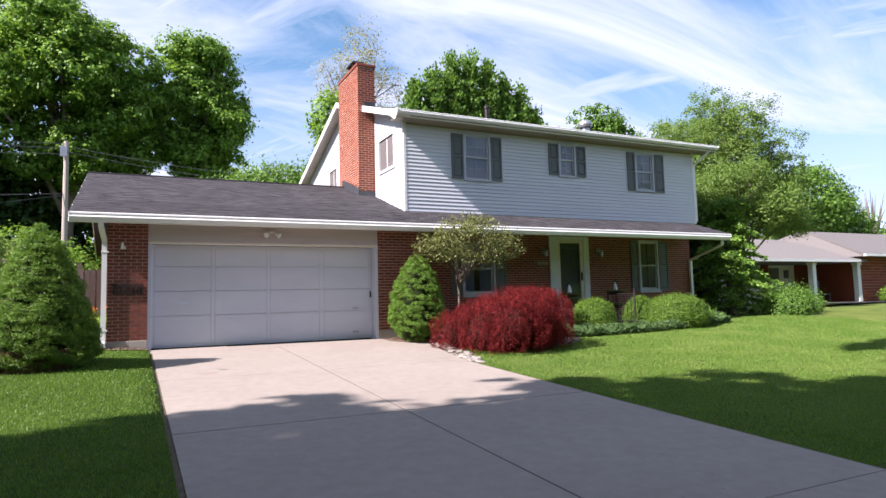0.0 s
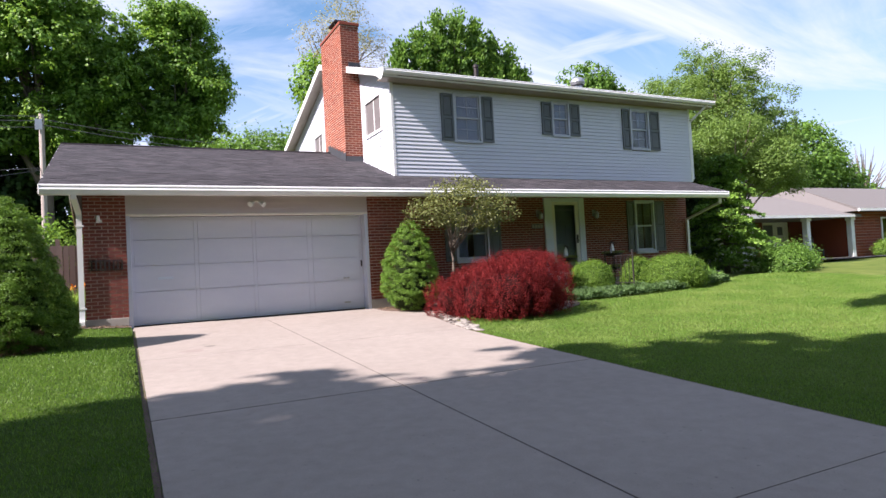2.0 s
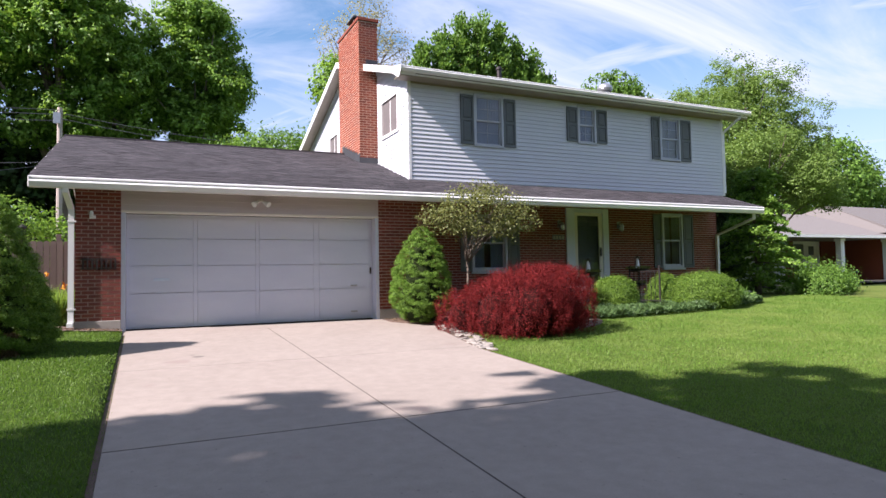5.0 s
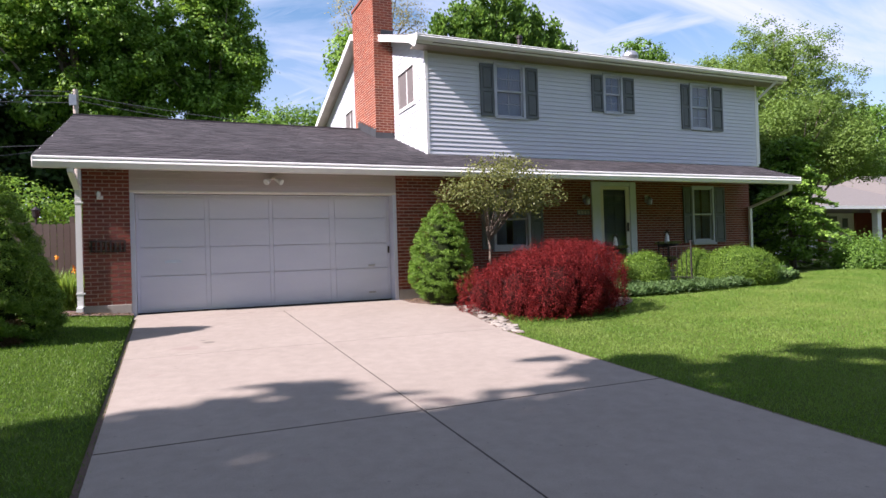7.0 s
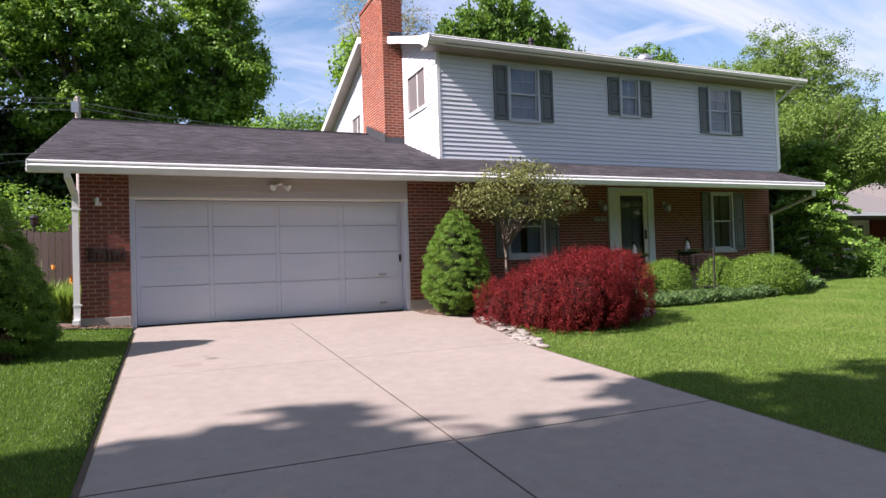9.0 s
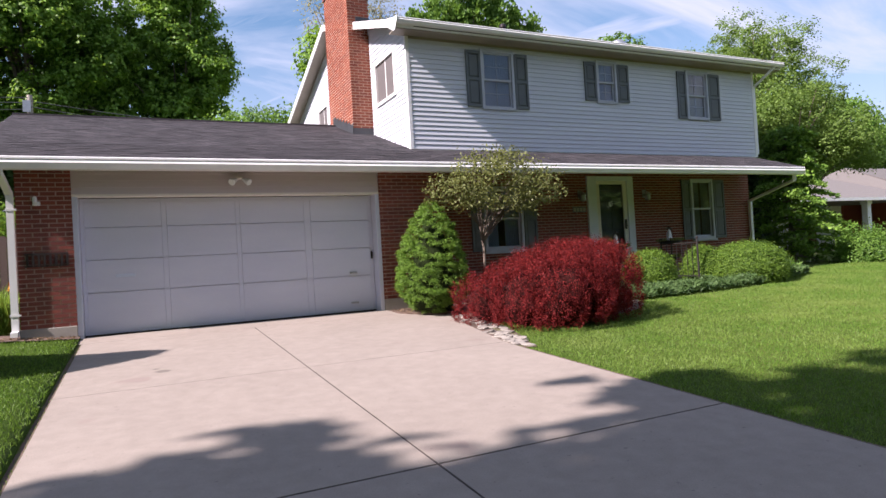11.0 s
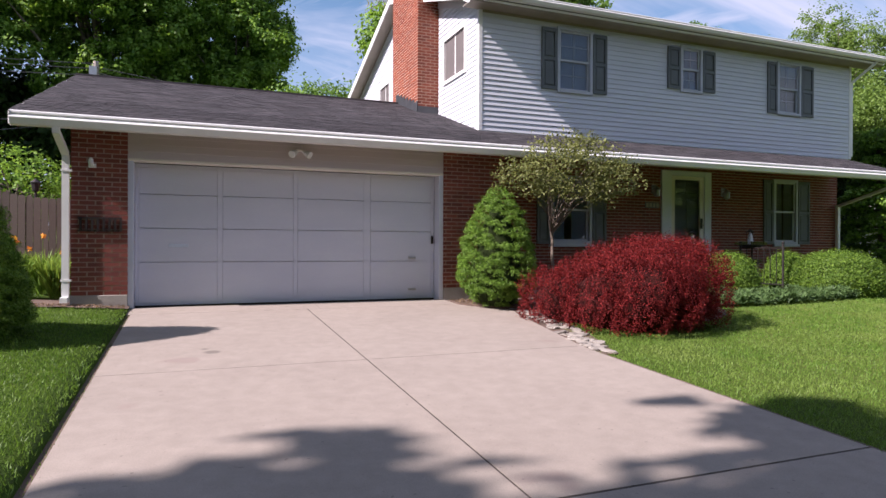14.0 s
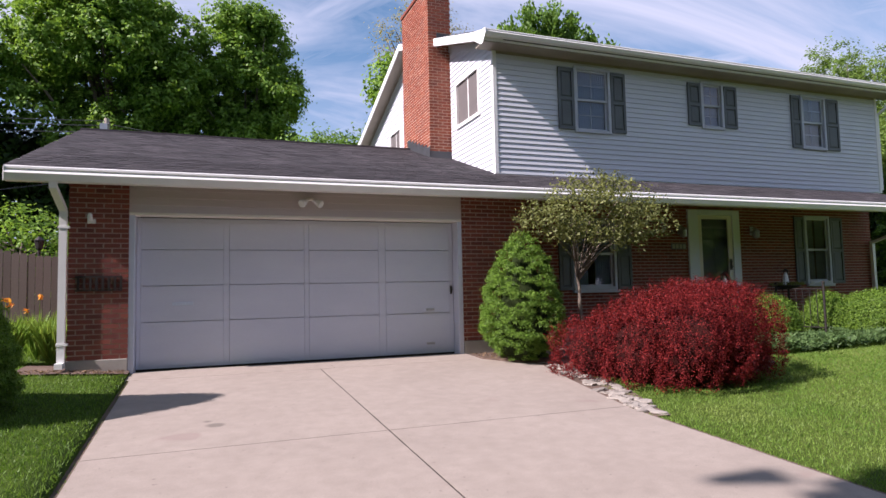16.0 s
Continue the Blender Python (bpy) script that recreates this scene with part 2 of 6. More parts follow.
def concrete_mat():
    m, nt, b = node_mat("driveway_concrete")
    big = noise_tex(nt, 0.7, 6, 0.6)
    col = ramp(nt, big, [(0.3, (0.244, 0.207, 0.173)), (0.7, (0.304, 0.260, 0.219))])
    mid = noise_tex(nt, 7, 5)
    col = mixed(nt, 0.5, col, ramp(nt, mid, [(0.3, (0.226, 0.193, 0.161)), (0.7, (0.312, 0.268, 0.226))]))
    fine = noise_tex(nt, 150, 3)
    col = mixed(nt, 0.35, col, ramp(nt, fine, [(0.3, (0.30, 0.30, 0.30)), (0.7, (0.66, 0.66, 0.66))]), "OVERLAY")
    spots = noise_tex(nt, 2.3, 2, 0.4)
    col = mixed(nt, ramp(nt, spots, [(0.70, (0, 0, 0)), (0.78, (0.55, 0.55, 0.55))]), col, (0.22, 0.165, 0.145))
    specks = noise_tex(nt, 26, 1, 0.3)
    col = mixed(nt, ramp(nt, specks, [(0.755, (0, 0, 0)), (0.785, (0.7, 0.7, 0.7))]), col, (0.16, 0.13, 0.11))
    # two small oil spots before the garage
    for place, size in (((2.06, -3.32, -0.17), 0.085), ((1.99, -3.16, -0.16), 0.045)):
        g = nt.nodes.new("ShaderNodeNewGeometry")
        away = nt.nodes.new("ShaderNodeVectorMath"); away.operation = "DISTANCE"
        away.inputs[1].default_value = place
        nt.links.new(g.outputs["Position"], away.inputs[0])
        wob = nt.nodes.new("ShaderNodeMath"); wob.operation = "MULTIPLY_ADD"
        wob.inputs[1].default_value = 0.06
        nt.links.new(noise_tex(nt, 18, 3), wob.inputs[0]); nt.links.new(away.outputs["Value"], wob.inputs[2])
        col = mixed(nt, ramp(nt, wob.outputs[0], [(size, (0.62, 0.62, 0.62)), (size + 0.04, (0, 0, 0))]), col, (0.085, 0.075, 0.06))
    nt.links.new(col, b.inputs["Base Color"])
    b.inputs["Roughness"].default_value = 0.88
    bump(nt, b, fine, 0.35, 0.003)
    return m


M_CONC = concrete_mat()


def lawn_mat():
    m, nt, b = node_mat("lawn_ground")
    big = noise_tex(nt, 0.5, 6, 0.6)
    col = ramp(nt, big, [(0.3, (0.030, 0.064, 0.007)), (0.7, (0.072, 0.115, 0.015))])
    mid = noise_tex(nt, 9, 5)
    col = mixed(nt, 0.5, col, ramp(nt, mid, [(0.3, (0.022, 0.052, 0.005)), (0.7, (0.085, 0.130, 0.018))]))
    fine = noise_tex(nt, 70, 4)
    col = mixed(nt, 0.6, col, ramp(nt, fine, [(0.3, (0.25, 0.25, 0.25)), (0.7, (0.72, 0.72, 0.72))]), "OVERLAY")
    # the open side of the lot is drier
    g = nt.nodes.new("ShaderNodeNewGeometry")
    sep = nt.nodes.new("ShaderNodeSeparateXYZ")
    nt.links.new(g.outputs["Position"], sep.inputs[0])
    east = nt.nodes.new("ShaderNodeMapRange")
    east.inputs[1].default_value, east.inputs[2].default_value = 4.0, 12.0
    nt.links.new(sep.outputs["X"], east.inputs[0])
    dry = ramp(nt, noise_tex(nt, 1.1, 6, 0.62), [(0.3, (0.088, 0.135, 0.020)), (0.7, (0.205, 0.235, 0.058))])
    col = mixed(nt, east.outputs[0], col, mixed(nt, 0.72, col, dry))
    nt.links.new(col, b.inputs["Base Color"])
    b.inputs["Roughness"].default_value = 0.95
    b.inputs["Specular IOR Level"].default_value = 0.1
    bump(nt, b, fine, 0.9, 0.03)
    return m


M_LAWN = lawn_mat()


def leaf_mat(name, dark, light, trans=0.35, rough=0.5, patches=None):
    m, nt, b = node_mat(name)
    g = nt.nodes.new("ShaderNodeNewGeometry")
    mid = tuple((x + y) / 2 for x, y in zip(dark, light))
    col = ramp(nt, g.outputs["Random Per Island"], [(0.0, dark), (0.55, mid), (1.0, light)])
    if patches:
        col = mixed(nt, ramp(nt, noise_tex(nt, 0.8, 5, 0.6), [(0.42, (0, 0, 0)), (0.68, (0.55, 0.55, 0.55))]), col, patches)
    nt.links.new(col, b.inputs["Base Color"])
    b.inputs["Roughness"].default_value = rough
    b.inputs["Specular IOR Level"].default_value = 0.25
    tr = nt.nodes.new("ShaderNodeBsdfTranslucent")
    tint = mixed(nt, 0.5, col, (light[0] * 1.3, light[1] * 1.25, light[2] * 0.6))
    nt.links.new(tint, tr.inputs["Color"])
    mx = nt.nodes.new("ShaderNodeMixShader")
    mx.inputs[0].default_value = trans
    nt.links.new(b.outputs[0], mx.inputs[1]); nt.links.new(tr.outputs[0], mx.inputs[2])
    nt.links.new(mx.outputs[0], nt.nodes["Material Output"].inputs["Surface"])
    return m


M_MAPLE = leaf_mat("maple_leaf", (0.050, 0.115, 0.013), (0.26, 0.43, 0.058), 0.40)
# Leaf colour darkened for the deep shade that thicket and evergreen stand in.
M_THICKET = leaf_mat("shade_dark_leaf", (0.012, 0.034, 0.006), (0.045, 0.09, 0.014), 0.15)
# Maple leaf darkened in colour, so the panes mirror a duller green.
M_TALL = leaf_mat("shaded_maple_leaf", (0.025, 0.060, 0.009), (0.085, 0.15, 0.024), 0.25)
M_DEADTWIG = leaf_mat("dead_brown_needles", (0.11, 0.07, 0.04), (0.27, 0.19, 0.11), 0.1)
M_LIME = leaf_mat("bright_green_leaf", (0.05, 0.115, 0.016), (0.19, 0.33, 0.05), 0.36)
M_OLIVE = leaf_mat("olive_leaf", (0.085, 0.150, 0.026), (0.21, 0.315, 0.066), 0.4)
M_PALE = leaf_mat("pale_broad_leaf", (0.09, 0.155, 0.035), (0.27, 0.385, 0.12), 0.38)
M_THIN = leaf_mat("young_bronze_leaf", (0.20, 0.18, 0.08), (0.38, 0.36, 0.18), 0.4)
M_NEEDLE = leaf_mat("spruce_needle", (0.034, 0.084, 0.007), (0.205, 0.35, 0.037), 0.2)
M_DARKNEEDLE = leaf_mat("hemlock_needle", (0.050, 0.115, 0.018), (0.25, 0.41, 0.06), 0.28)
M_RED = leaf_mat("barberry_leaf", (0.040, 0.005, 0.008), (0.255, 0.029, 0.025), 0.22)
M_RED.node_tree.nodes["Principled BSDF"].inputs["Specular IOR Level"].default_value = 0.08
M_BOX = leaf_mat("boxwood_leaf", (0.040, 0.095, 0.010), (0.20, 0.32, 0.036), 0.3)
M_JUNIPER = leaf_mat("juniper_needle", (0.05, 0.1, 0.03), (0.13, 0.21, 0.07), 0.25)
M_DOGWOOD = leaf_mat("grey_green_leaf", (0.085, 0.100, 0.026), (0.25, 0.275, 0.095), 0.32)
M_GRASS = leaf_mat("grass_blade", (0.052, 0.118, 0.010), (0.142, 0.255, 0.026), 0.36, patches=(0.18, 0.27, 0.042))
M_GRASS_DRY = leaf_mat("dry_grass_blade", (0.066, 0.145, 0.015), (0.180, 0.305, 0.042), 0.36, patches=(0.27, 0.34, 0.085))
M_DAYLILY = leaf_mat("strap_leaf", (0.10, 0.20, 0.03), (0.28, 0.43, 0.07), 0.35)
M_PETAL = leaf_mat("orange_petal", (0.55, 0.12, 0.03), (0.80, 0.42, 0.05), 0.3)


# ---- building helpers ----
def thing(name, loc, label="", category="", group="", kind=""):
    e = new(name)
    e.location = loc
    e.empty_display_size = 0.2
    return tagged(e, label, category, group, kind)


def mesh_of(name, bm):
    me = bpy.data.meshes.new(name)
    bm.to_mesh(me)
    bm.free()
    return me


def part(name, bm, material, parent, label="", kind=""):
    """Links a bmesh (in world metres) or a mesh as one object under a thing or a part."""
    me = mesh_of(name, bm) if isinstance(bm, bmesh.types.BMesh) else bm
    if material and not me.materials:
        me.materials.append(material)
    ob = new(name, me)
    if parent:
        ob.parent = parent
        if parent.parent is None:
            ob.matrix_parent_inverse = parent.matrix_basis.inverted() if parent.data is None else Matrix()
    if label:
        ob["label"] = label
    if kind:
        ob["kind"] = kind
    return ob


def box(bm, x0, x1, y0, y1, z0, z1, m=None):
    vs = [bm.verts.new((x, y, z)) for x in (x0, x1) for y in (y0, y1) for z in (z0, z1)]
    if m is not None:
        for v in vs:
            v.co = m @ v.co
    for f in ((0, 1, 3, 2), (4, 6, 7, 5), (0, 4, 5, 1), (2, 3, 7, 6), (0, 2, 6, 4), (1, 5, 7, 3)):
        bm.faces.new([vs[i] for i in f])
    return vs


def boxes(*dims, bevel=0.0):
    bm = bmesh.new()
    for d in dims:
        box(bm, *d)
    if bevel:
        bmesh.ops.bevel(bm, geom=bm.edges[:], offset=bevel, segments=1, affect="EDGES")
    return bm


def prism(bm, pts, axis, a, b):
    """Extrudes a closed outline of (u, v) along an axis from a to b; x: (y, z), y: (x, z), z: (x, y)."""
    def co(u, v, w):
        return {"x": (w, u, v), "y": (u, w, v), "z": (u, v, w)}[axis]
    lo = [bm.verts.new(co(u, v, a)) for u, v in pts]
    hi = [bm.verts.new(co(u, v, b)) for u, v in pts]
    n = len(pts)
    bm.faces.new(lo)
    bm.faces.new(hi[::-1])
    for i in range(n):
        bm.faces.new((lo[i], hi[i], hi[(i + 1) % n], lo[(i + 1) % n]))
    bmesh.ops.recalc_face_normals(bm, faces=bm.faces[:])


def tube(bm, pts, radii, sides=8, cap=True):
    """A round bar through points, with a radius at each."""
    pts = [Vector(p) for p in pts]
    rings = []
    for i, p in enumerate(pts):
        d = (pts[min(i + 1, len(pts) - 1)] - pts[max(i - 1, 0)]).normalized()
        a = d.cross(Vector((0, 0, 1)) if abs(d.z) < 0.9 else Vector((1, 0, 0))).normalized()
        c = d.cross(a)
        r = radii[i] if isinstance(radii, (list, tuple)) else radii
        rings.append([bm.verts.new(p + r * (math.cos(k * 2 * math.pi / sides) * a + math.sin(k * 2 * math.pi / sides) * c)) for k in range(sides)])
    for s, e in zip(rings, rings[1:]):
        for k in range(sides):
            bm.faces.new((s[k], s[(k + 1) % sides], e[(k + 1) % sides], e[k]))
    if cap:
        bm.faces.new(rings[0][::-1])
        bm.faces.new(rings[-1])


def lathe(bm, profile, centre, sides=14):
    """Turns (radius, z) pairs about an upright axis."""
    rings = []
    for r, z in profile:
        rings.append([bm.verts.new((centre[0] + r * math.cos(k * 2 * math.pi / sides), centre[1] + r * math.sin(k * 2 * math.pi / sides), centre[2] + z)) for k in range(sides)])
    for s, e in zip(rings, rings[1:]):
        for k in range(sides):
            bm.faces.new((s[k], s[(k + 1) % sides], e[(k + 1) % sides], e[k]))
    bm.faces.new(rings[0][::-1])
    bm.faces.new(rings[-1])


def wall_mesh(axis, at0, at1, u0, u1, z0, z1, holes=()):
    """A wall slab across y (axis 'y') or x, from at0 to at1 thick, with openings (u0, u1, z0, z1) right through it."""
    us = sorted({u0, u1, *[h[0] for h in holes], *[h[1] for h in holes]})
    zs = sorted({z0, z1, *[h[2] for h in holes], *[h[3] for h in holes]})
    bm = bmesh.new()
    for ua, ub in zip(us, us[1:]):
        for za, zb in zip(zs, zs[1:]):
            cu, cz = (ua + ub) / 2, (za + zb) / 2
            if any(h[0] < cu < h[1] and h[2] < cz < h[3] for h in holes):
                continue
            if axis == "y":
                box(bm, ua, ub, at0, at1, za, zb)
            else:
                box(bm, at0, at1, ua, ub, za, zb)
    bmesh.ops.remove_doubles(bm, verts=bm.verts[:], dist=1e-5)
    return bm


def from_arrays(name, verts, faces):
    me = bpy.data.meshes.new(name)
    me.from_pydata(verts, [], faces)
    me.update()
    return me


def ground_z(x, y):
    """Height of the lot: falls to the street in front, rises a little to the sides."""
    z = -0.053 * max(0.0, -y) if y > -14 else -0.742
    z += 0.012 * min(max(0.0, x - 8), 25)
    if x < 1.032:
        z += 0.045 + 0.055 * min(1.0, (1.032 - x) / 0.9)
    if x < 0.2:
        z += min(0.55, 0.075 * max(0.0, y + 0.6)) * min(1.0, (0.2 - x) / 1.5)
    return z


# ---- ground ----
def build_ground():
    xs = np.unique(np.concatenate([np.linspace(-400, -30, 12), np.linspace(-30, 45, 101), [1.03, 1.034], np.linspace(45, 500, 14)]))
    ys = np.unique(np.concatenate([np.linspace(-300, -20, 10), np.linspace(-20, 25, 61), np.linspace(25, 700, 16)]))
    verts = [(float(x), float(y), ground_z(x, y) - 0.012) for y in ys for x in xs]
    w = len(xs)
    faces = [(j * w + i, j * w + i + 1, (j + 1) * w + i + 1, (j + 1) * w + i) for j in range(len(ys) - 1) for i in range(w - 1)]
    ob = part("ground", from_arrays("ground", verts, faces), M_LAWN, None)
    tagged(ob, "mown green lawn falling gently towards the street", "lawn", kind="structure")
    for p in ob.data.polygons:
        p.use_smooth = True


build_ground()

DRIVE_L, DRIVE_R = 1.08, 5.99
JOINT_X = 3.49


def slab(parent, x0, x1, y0, y1, thick=0.10, gap=0.009, name="slab", right=None):
    """One poured slab that follows the fall of the lot, with eased edges."""
    bm = bmesh.new()
    n = max(2, int((y1 - y0) / 0.5))
    top, bot = [], []
    for k in range(n + 1):
        y = y0 + gap / 2 + (y1 - y0 - gap) * k / n
        xr = right(y) if right else x1
        z = -0.053 * max(0, -y) + 0.012
        top.append([bm.verts.new((x, y, z)) for x in (x0 + gap / 2, xr - gap / 2)])
        bot.append([bm.verts.new((x, y, z - thick)) for x in (x0 + gap / 2, xr - gap / 2)])
    for k in range(n):
        bm.faces.new((top[k][0], top[k][1], top[k + 1][1], top[k + 1][0]))
        bm.faces.new((bot[k][0], bot[k + 1][0], bot[k + 1][1], bot[k][1]))
        bm.faces.new((top[k][0], top[k + 1][0], bot[k + 1][0], bot[k][0]))
        bm.faces.new((top[k][1], bot[k][1], bot[k + 1][1], top[k + 1][1]))
    bm.faces.new((top[0][0], bot[0][0], bot[0][1], top[0][1]))
    bm.faces.new((top[n][0], top[n][1], bot[n][1], bot[n][0]))
    bmesh.ops.recalc_face_normals(bm, faces=bm.faces[:])
    part(name, bm, M_CONC, parent)


def build_driveway():
    d = thing("driveway", (3.5, -6, -0.32), "pale pinkish concrete driveway slabs with dark joints", "driveway", kind="structure")
    bm = bmesh.new()
    n = 30
    rows = [[bm.verts.new((x, y, -0.053 * max(0, -y) + 0.0085)) for x in (DRIVE_L + 0.03, DRIVE_R - 0.03)] for y in np.linspace(-15, -0.2, n)]
    for a, b in zip(rows, rows[1:]):
        bm.faces.new((a[0], a[1], b[1], b[0]))
    part("joint_filler", bm, M_JOINT, d, "dark dirt-filled joint")
    cuts = [-15.2, -11.05, -7.41, -4.07, -0.60]

    def flare(y):
        return DRIVE_R + 0.55 * max(0.0, min(1.0, (y + 4.2) / 3.0)) + 0.55 * max(0.0, min(1.0, (y + 1.3) / 0.8))
    for y0, y1 in zip(cuts, cuts[1:]):
        ya, yb = y0 + (0.006 if y0 == -7.41 else 0), y1 - (0.006 if y1 == -7.41 else 0)
        slab(d, DRIVE_L, JOINT_X - 0.004, ya, yb)
        slab(d, JOINT_X + 0.004, DRIVE_R, ya, yb, right=flare if y1 > -5 else None)
    slab(d, 0.98, JOINT_X + 0.2, -0.60, 0.10, gap=0.006, name="apron")
    slab(d, JOINT_X + 0.2, 5.95, -0.60, 0.10, gap=0.006, name="apron")
    w = thing("sidewalk", (8, -11.8, -0.62), "pale concrete sidewalk slabs crossing the lot", "sidewalk", kind="structure")
    for k in range(12):
        x0 = DRIVE_R + 0.02 + k * 1.5
        bm = boxes((x0, x0 + 1.49, -12.6, -11.05, -0.75, -0.602), bevel=0.01)
        part("slab", bm, M_CONC, w)


build_driveway()

# ---- the house ----
HOUSE = thing("house", (8, 4, 0), "two-storey house of red brick and white siding with attached garage", "house")
Y_UP, X_W, X_E, Y_BACK = 1.115, 7.11, 17.62, 10.95
PITCH = 0.338


def low_roof(y):
    return 2.70 + PITCH * (y + 0.42)


def up_roof(y):
    return 5.80 + 0.335 * (y - 0.72) if y < 6.0 else 5.80 + 0.335 * (11.28 - y)


def brick_pattern(u0, u1, z0, z1, holes=(), course=0.0677, length=0.211, joint=0.016):
    out = []
    row, z = 0, z0
    while z + course * 0.6 < z1:
        u = u0 - (row % 2) * length / 2
        zt = min(z + course - joint, z1)
        while u < u1:
            a, b = max(u, u0), min(u + length - joint, u1)
            segs = [(a, b)]
            for h in holes:
                if h[2] < (z + zt) / 2 < h[3]:
                    segs = [s for p, q in segs for s in ((p, min(q, h[0])), (max(p, h[1]), q)) if s[1] - s[0] > 0]
            out += [(p, q, z, zt) for p, q in segs if q - p > 0.03]
            u += length
        z += course
        row += 1
    return out


def lay_bricks(parent, axis, face, pattern, depth, n_parts, mat, mat_joined, rng):
    """Bricks standing proud of the mortar: the first n_parts as single pieces, the others joined."""
    shared = {}
    for a, b, c, d in pattern[:n_parts]:
        w, h = round(b - a, 2), round(d - c, 3)
        if (w, h) not in shared:
            me = mesh_of("brick", boxes((-w / 2, w / 2, 0, abs(depth), -h / 2, h / 2)) if axis == "y" else boxes((0, abs(depth), -w / 2, w / 2, -h / 2, h / 2)))
            me.materials.append(mat)
            shared[(w, h)] = me
        ob = part("brick", shared[(w, h)], None, parent)
        out = rng.uniform(0, 0.003)
        u, z = (a + b) / 2, (c + d) / 2
        ob.location = (u, face - out, z) if axis == "y" else (face - out, u, z)
    rest = pattern[n_parts:]
    if rest:
        verts, faces = [], []
        for a, b, c, d in rest:
            o, k = rng.uniform(0, 0.003), len(verts)
            f = face - o if depth > 0 else face + o
            g = face + depth
            for w in (f, g):
                for u, z in ((a, c), (b, c), (b, d), (a, d)):
                    verts.append((u, w, z) if axis == "y" else (w, u, z))
            faces += [tuple(k + i for i in q) for q in ((0, 1, 2, 3), (0, 4, 5, 1), (1, 5, 6, 2), (2, 6, 7, 3), (3, 7, 4, 0))]
        part("brickwork", from_arrays("brickwork", verts, faces), mat_joined, parent, kind="stuff")


def build_walls():
    rng = random.Random(4)
    # garage block
    door = (1.0, 5.92, -0.2, 2.605)
    g = part("garage_wall", wall_mesh("y", 0.005, 0.2, 0.29, 7.10, 0.215, 2.62, [door]), M_MORTAR, HOUSE, "red brick garage wall")
    pat = brick_pattern(0.28, 7.11, 0.22, 2.61, [door])
    lay_bricks(g, "y", 0.0, pat, 0.05, 320, M_BRICK, M_BRICK_J, rng)
    part("foundation", boxes((0.27, 1.0, -0.012, 0.2, -0.4, 0.215), bevel=0.006), M_FOUND, HOUSE, "bare concrete foundation")
    part("foundation", boxes((5.92, 7.12, -0.012, 0.2, -0.4, 0.215), bevel=0.006), M_FOUND, HOUSE, "bare concrete foundation")
    part("foundation", boxes((0.27, 0.47, 0.205, 9.6, -0.4, 0.215), bevel=0.006), M_FOUND, HOUSE)
    side = part("garage_side_wall", boxes((0.289, 0.47, 0.201, 9.6, 0.216, 2.62)), M_MORTAR, HOUSE, "red brick side wall of the garage")
    lay_bricks(side, "x", 0.28, brick_pattern(0.2, 9.6, 0.22, 2.55), 0.05, 0, M_BRICK, M_BRICK_J, rng)
    bm = bmesh.new()
    prism(bm, [(0.2, 2.60), (9.6, 2.60), (4.9, low_roof(4.9) - 0.16)], "x", 0.30, 0.46)
    part("garage_gable", bm, M_SIDING, HOUSE)
    part("garage_back_wall", boxes((0.29, 7.1, 9.6, 9.8, -0.3, 2.62)), M_MORTAR, HOUSE)
    # porch front
    holes = [(8.94, 9.96, 1.0, 2.46), (11.85, 13.31, 0.32, 2.71), (15.35, 16.15, 1.03, 2.64)]
    p = part("porch_wall", wall_mesh("y", 1.455, 1.65, 7.10, 17.6, 0.0, 3.0, holes), M_MORTAR, HOUSE, "red brick front wall under the porch roof")
    lay_bricks(p, "y", 1.45, [b for b in brick_pattern(7.11, 17.6, 0.02, 2.84, holes)][::-1], 0.05, 0, M_BRICK, M_BRICK_J, rng)
    part("garage_return_wall", boxes((6.92, 7.10, 0.2, 1.6, 0.0, 2.62)), M_MORTAR, HOUSE)
    part("east_wall", boxes((17.4, 17.6, 1.65, 10.9, -0.2, 3.1)), M_MORTAR, HOUSE)
    part("back_wall", boxes((7.1, 17.6, 10.75, 10.94, -0.2, 3.1)), M_MORTAR, HOUSE)
    part("porch_slab", boxes((7.12, 17.7, 0.35, 1.46, -0.2, 0.30), bevel=0.012), M_CONC, HOUSE, "raised concrete porch floor")
    part("ground_floor_boards", boxes((7.12, 17.4, 1.65, 10.75, 0.2, 0.31)), M_INSIDE, HOUSE)
    part("upper_floor_boards", boxes((7.3, 17.4, 1.3, 10.75, 2.86, 2.98)), M_INSIDE, HOUSE)
    # upper storey shell
    up_holes = [(8.92, 9.68, 4.19, 5.44), (12.13, 12.66, 4.49, 5.45), (15.09, 15.78, 4.22, 5.42)]
    uf = part("upper_front_wall", wall_mesh("y", Y_UP + 0.02, Y_UP + 0.18, X_W + 0.02, X_E - 0.02, 3.0, 5.60, up_holes), M_INSIDE, HOUSE, "white lap siding front wall")
    side_holes = [(1.76, 2.92, 4.57, 5.50), (7.10, 8.06, 4.93, 5.62)]
    uw = part("upper_west_wall", wall_mesh("x", X_W + 0.02, X_W + 0.18, Y_UP + 0.2, Y_BACK, 3.0, 5.60, side_holes), M_INSIDE, HOUSE, "white lap siding gable wall")
    bm = bmesh.new()
    prism(bm, [(Y_UP + 0.1, 5.60), (Y_BACK, 5.60), (6.0, up_roof(6.0) - 0.14)], "x", X_W + 0.02, X_W + 0.18)
    part("gable_infill", bm, M_INSIDE, HOUSE)
    bm = bmesh.new()
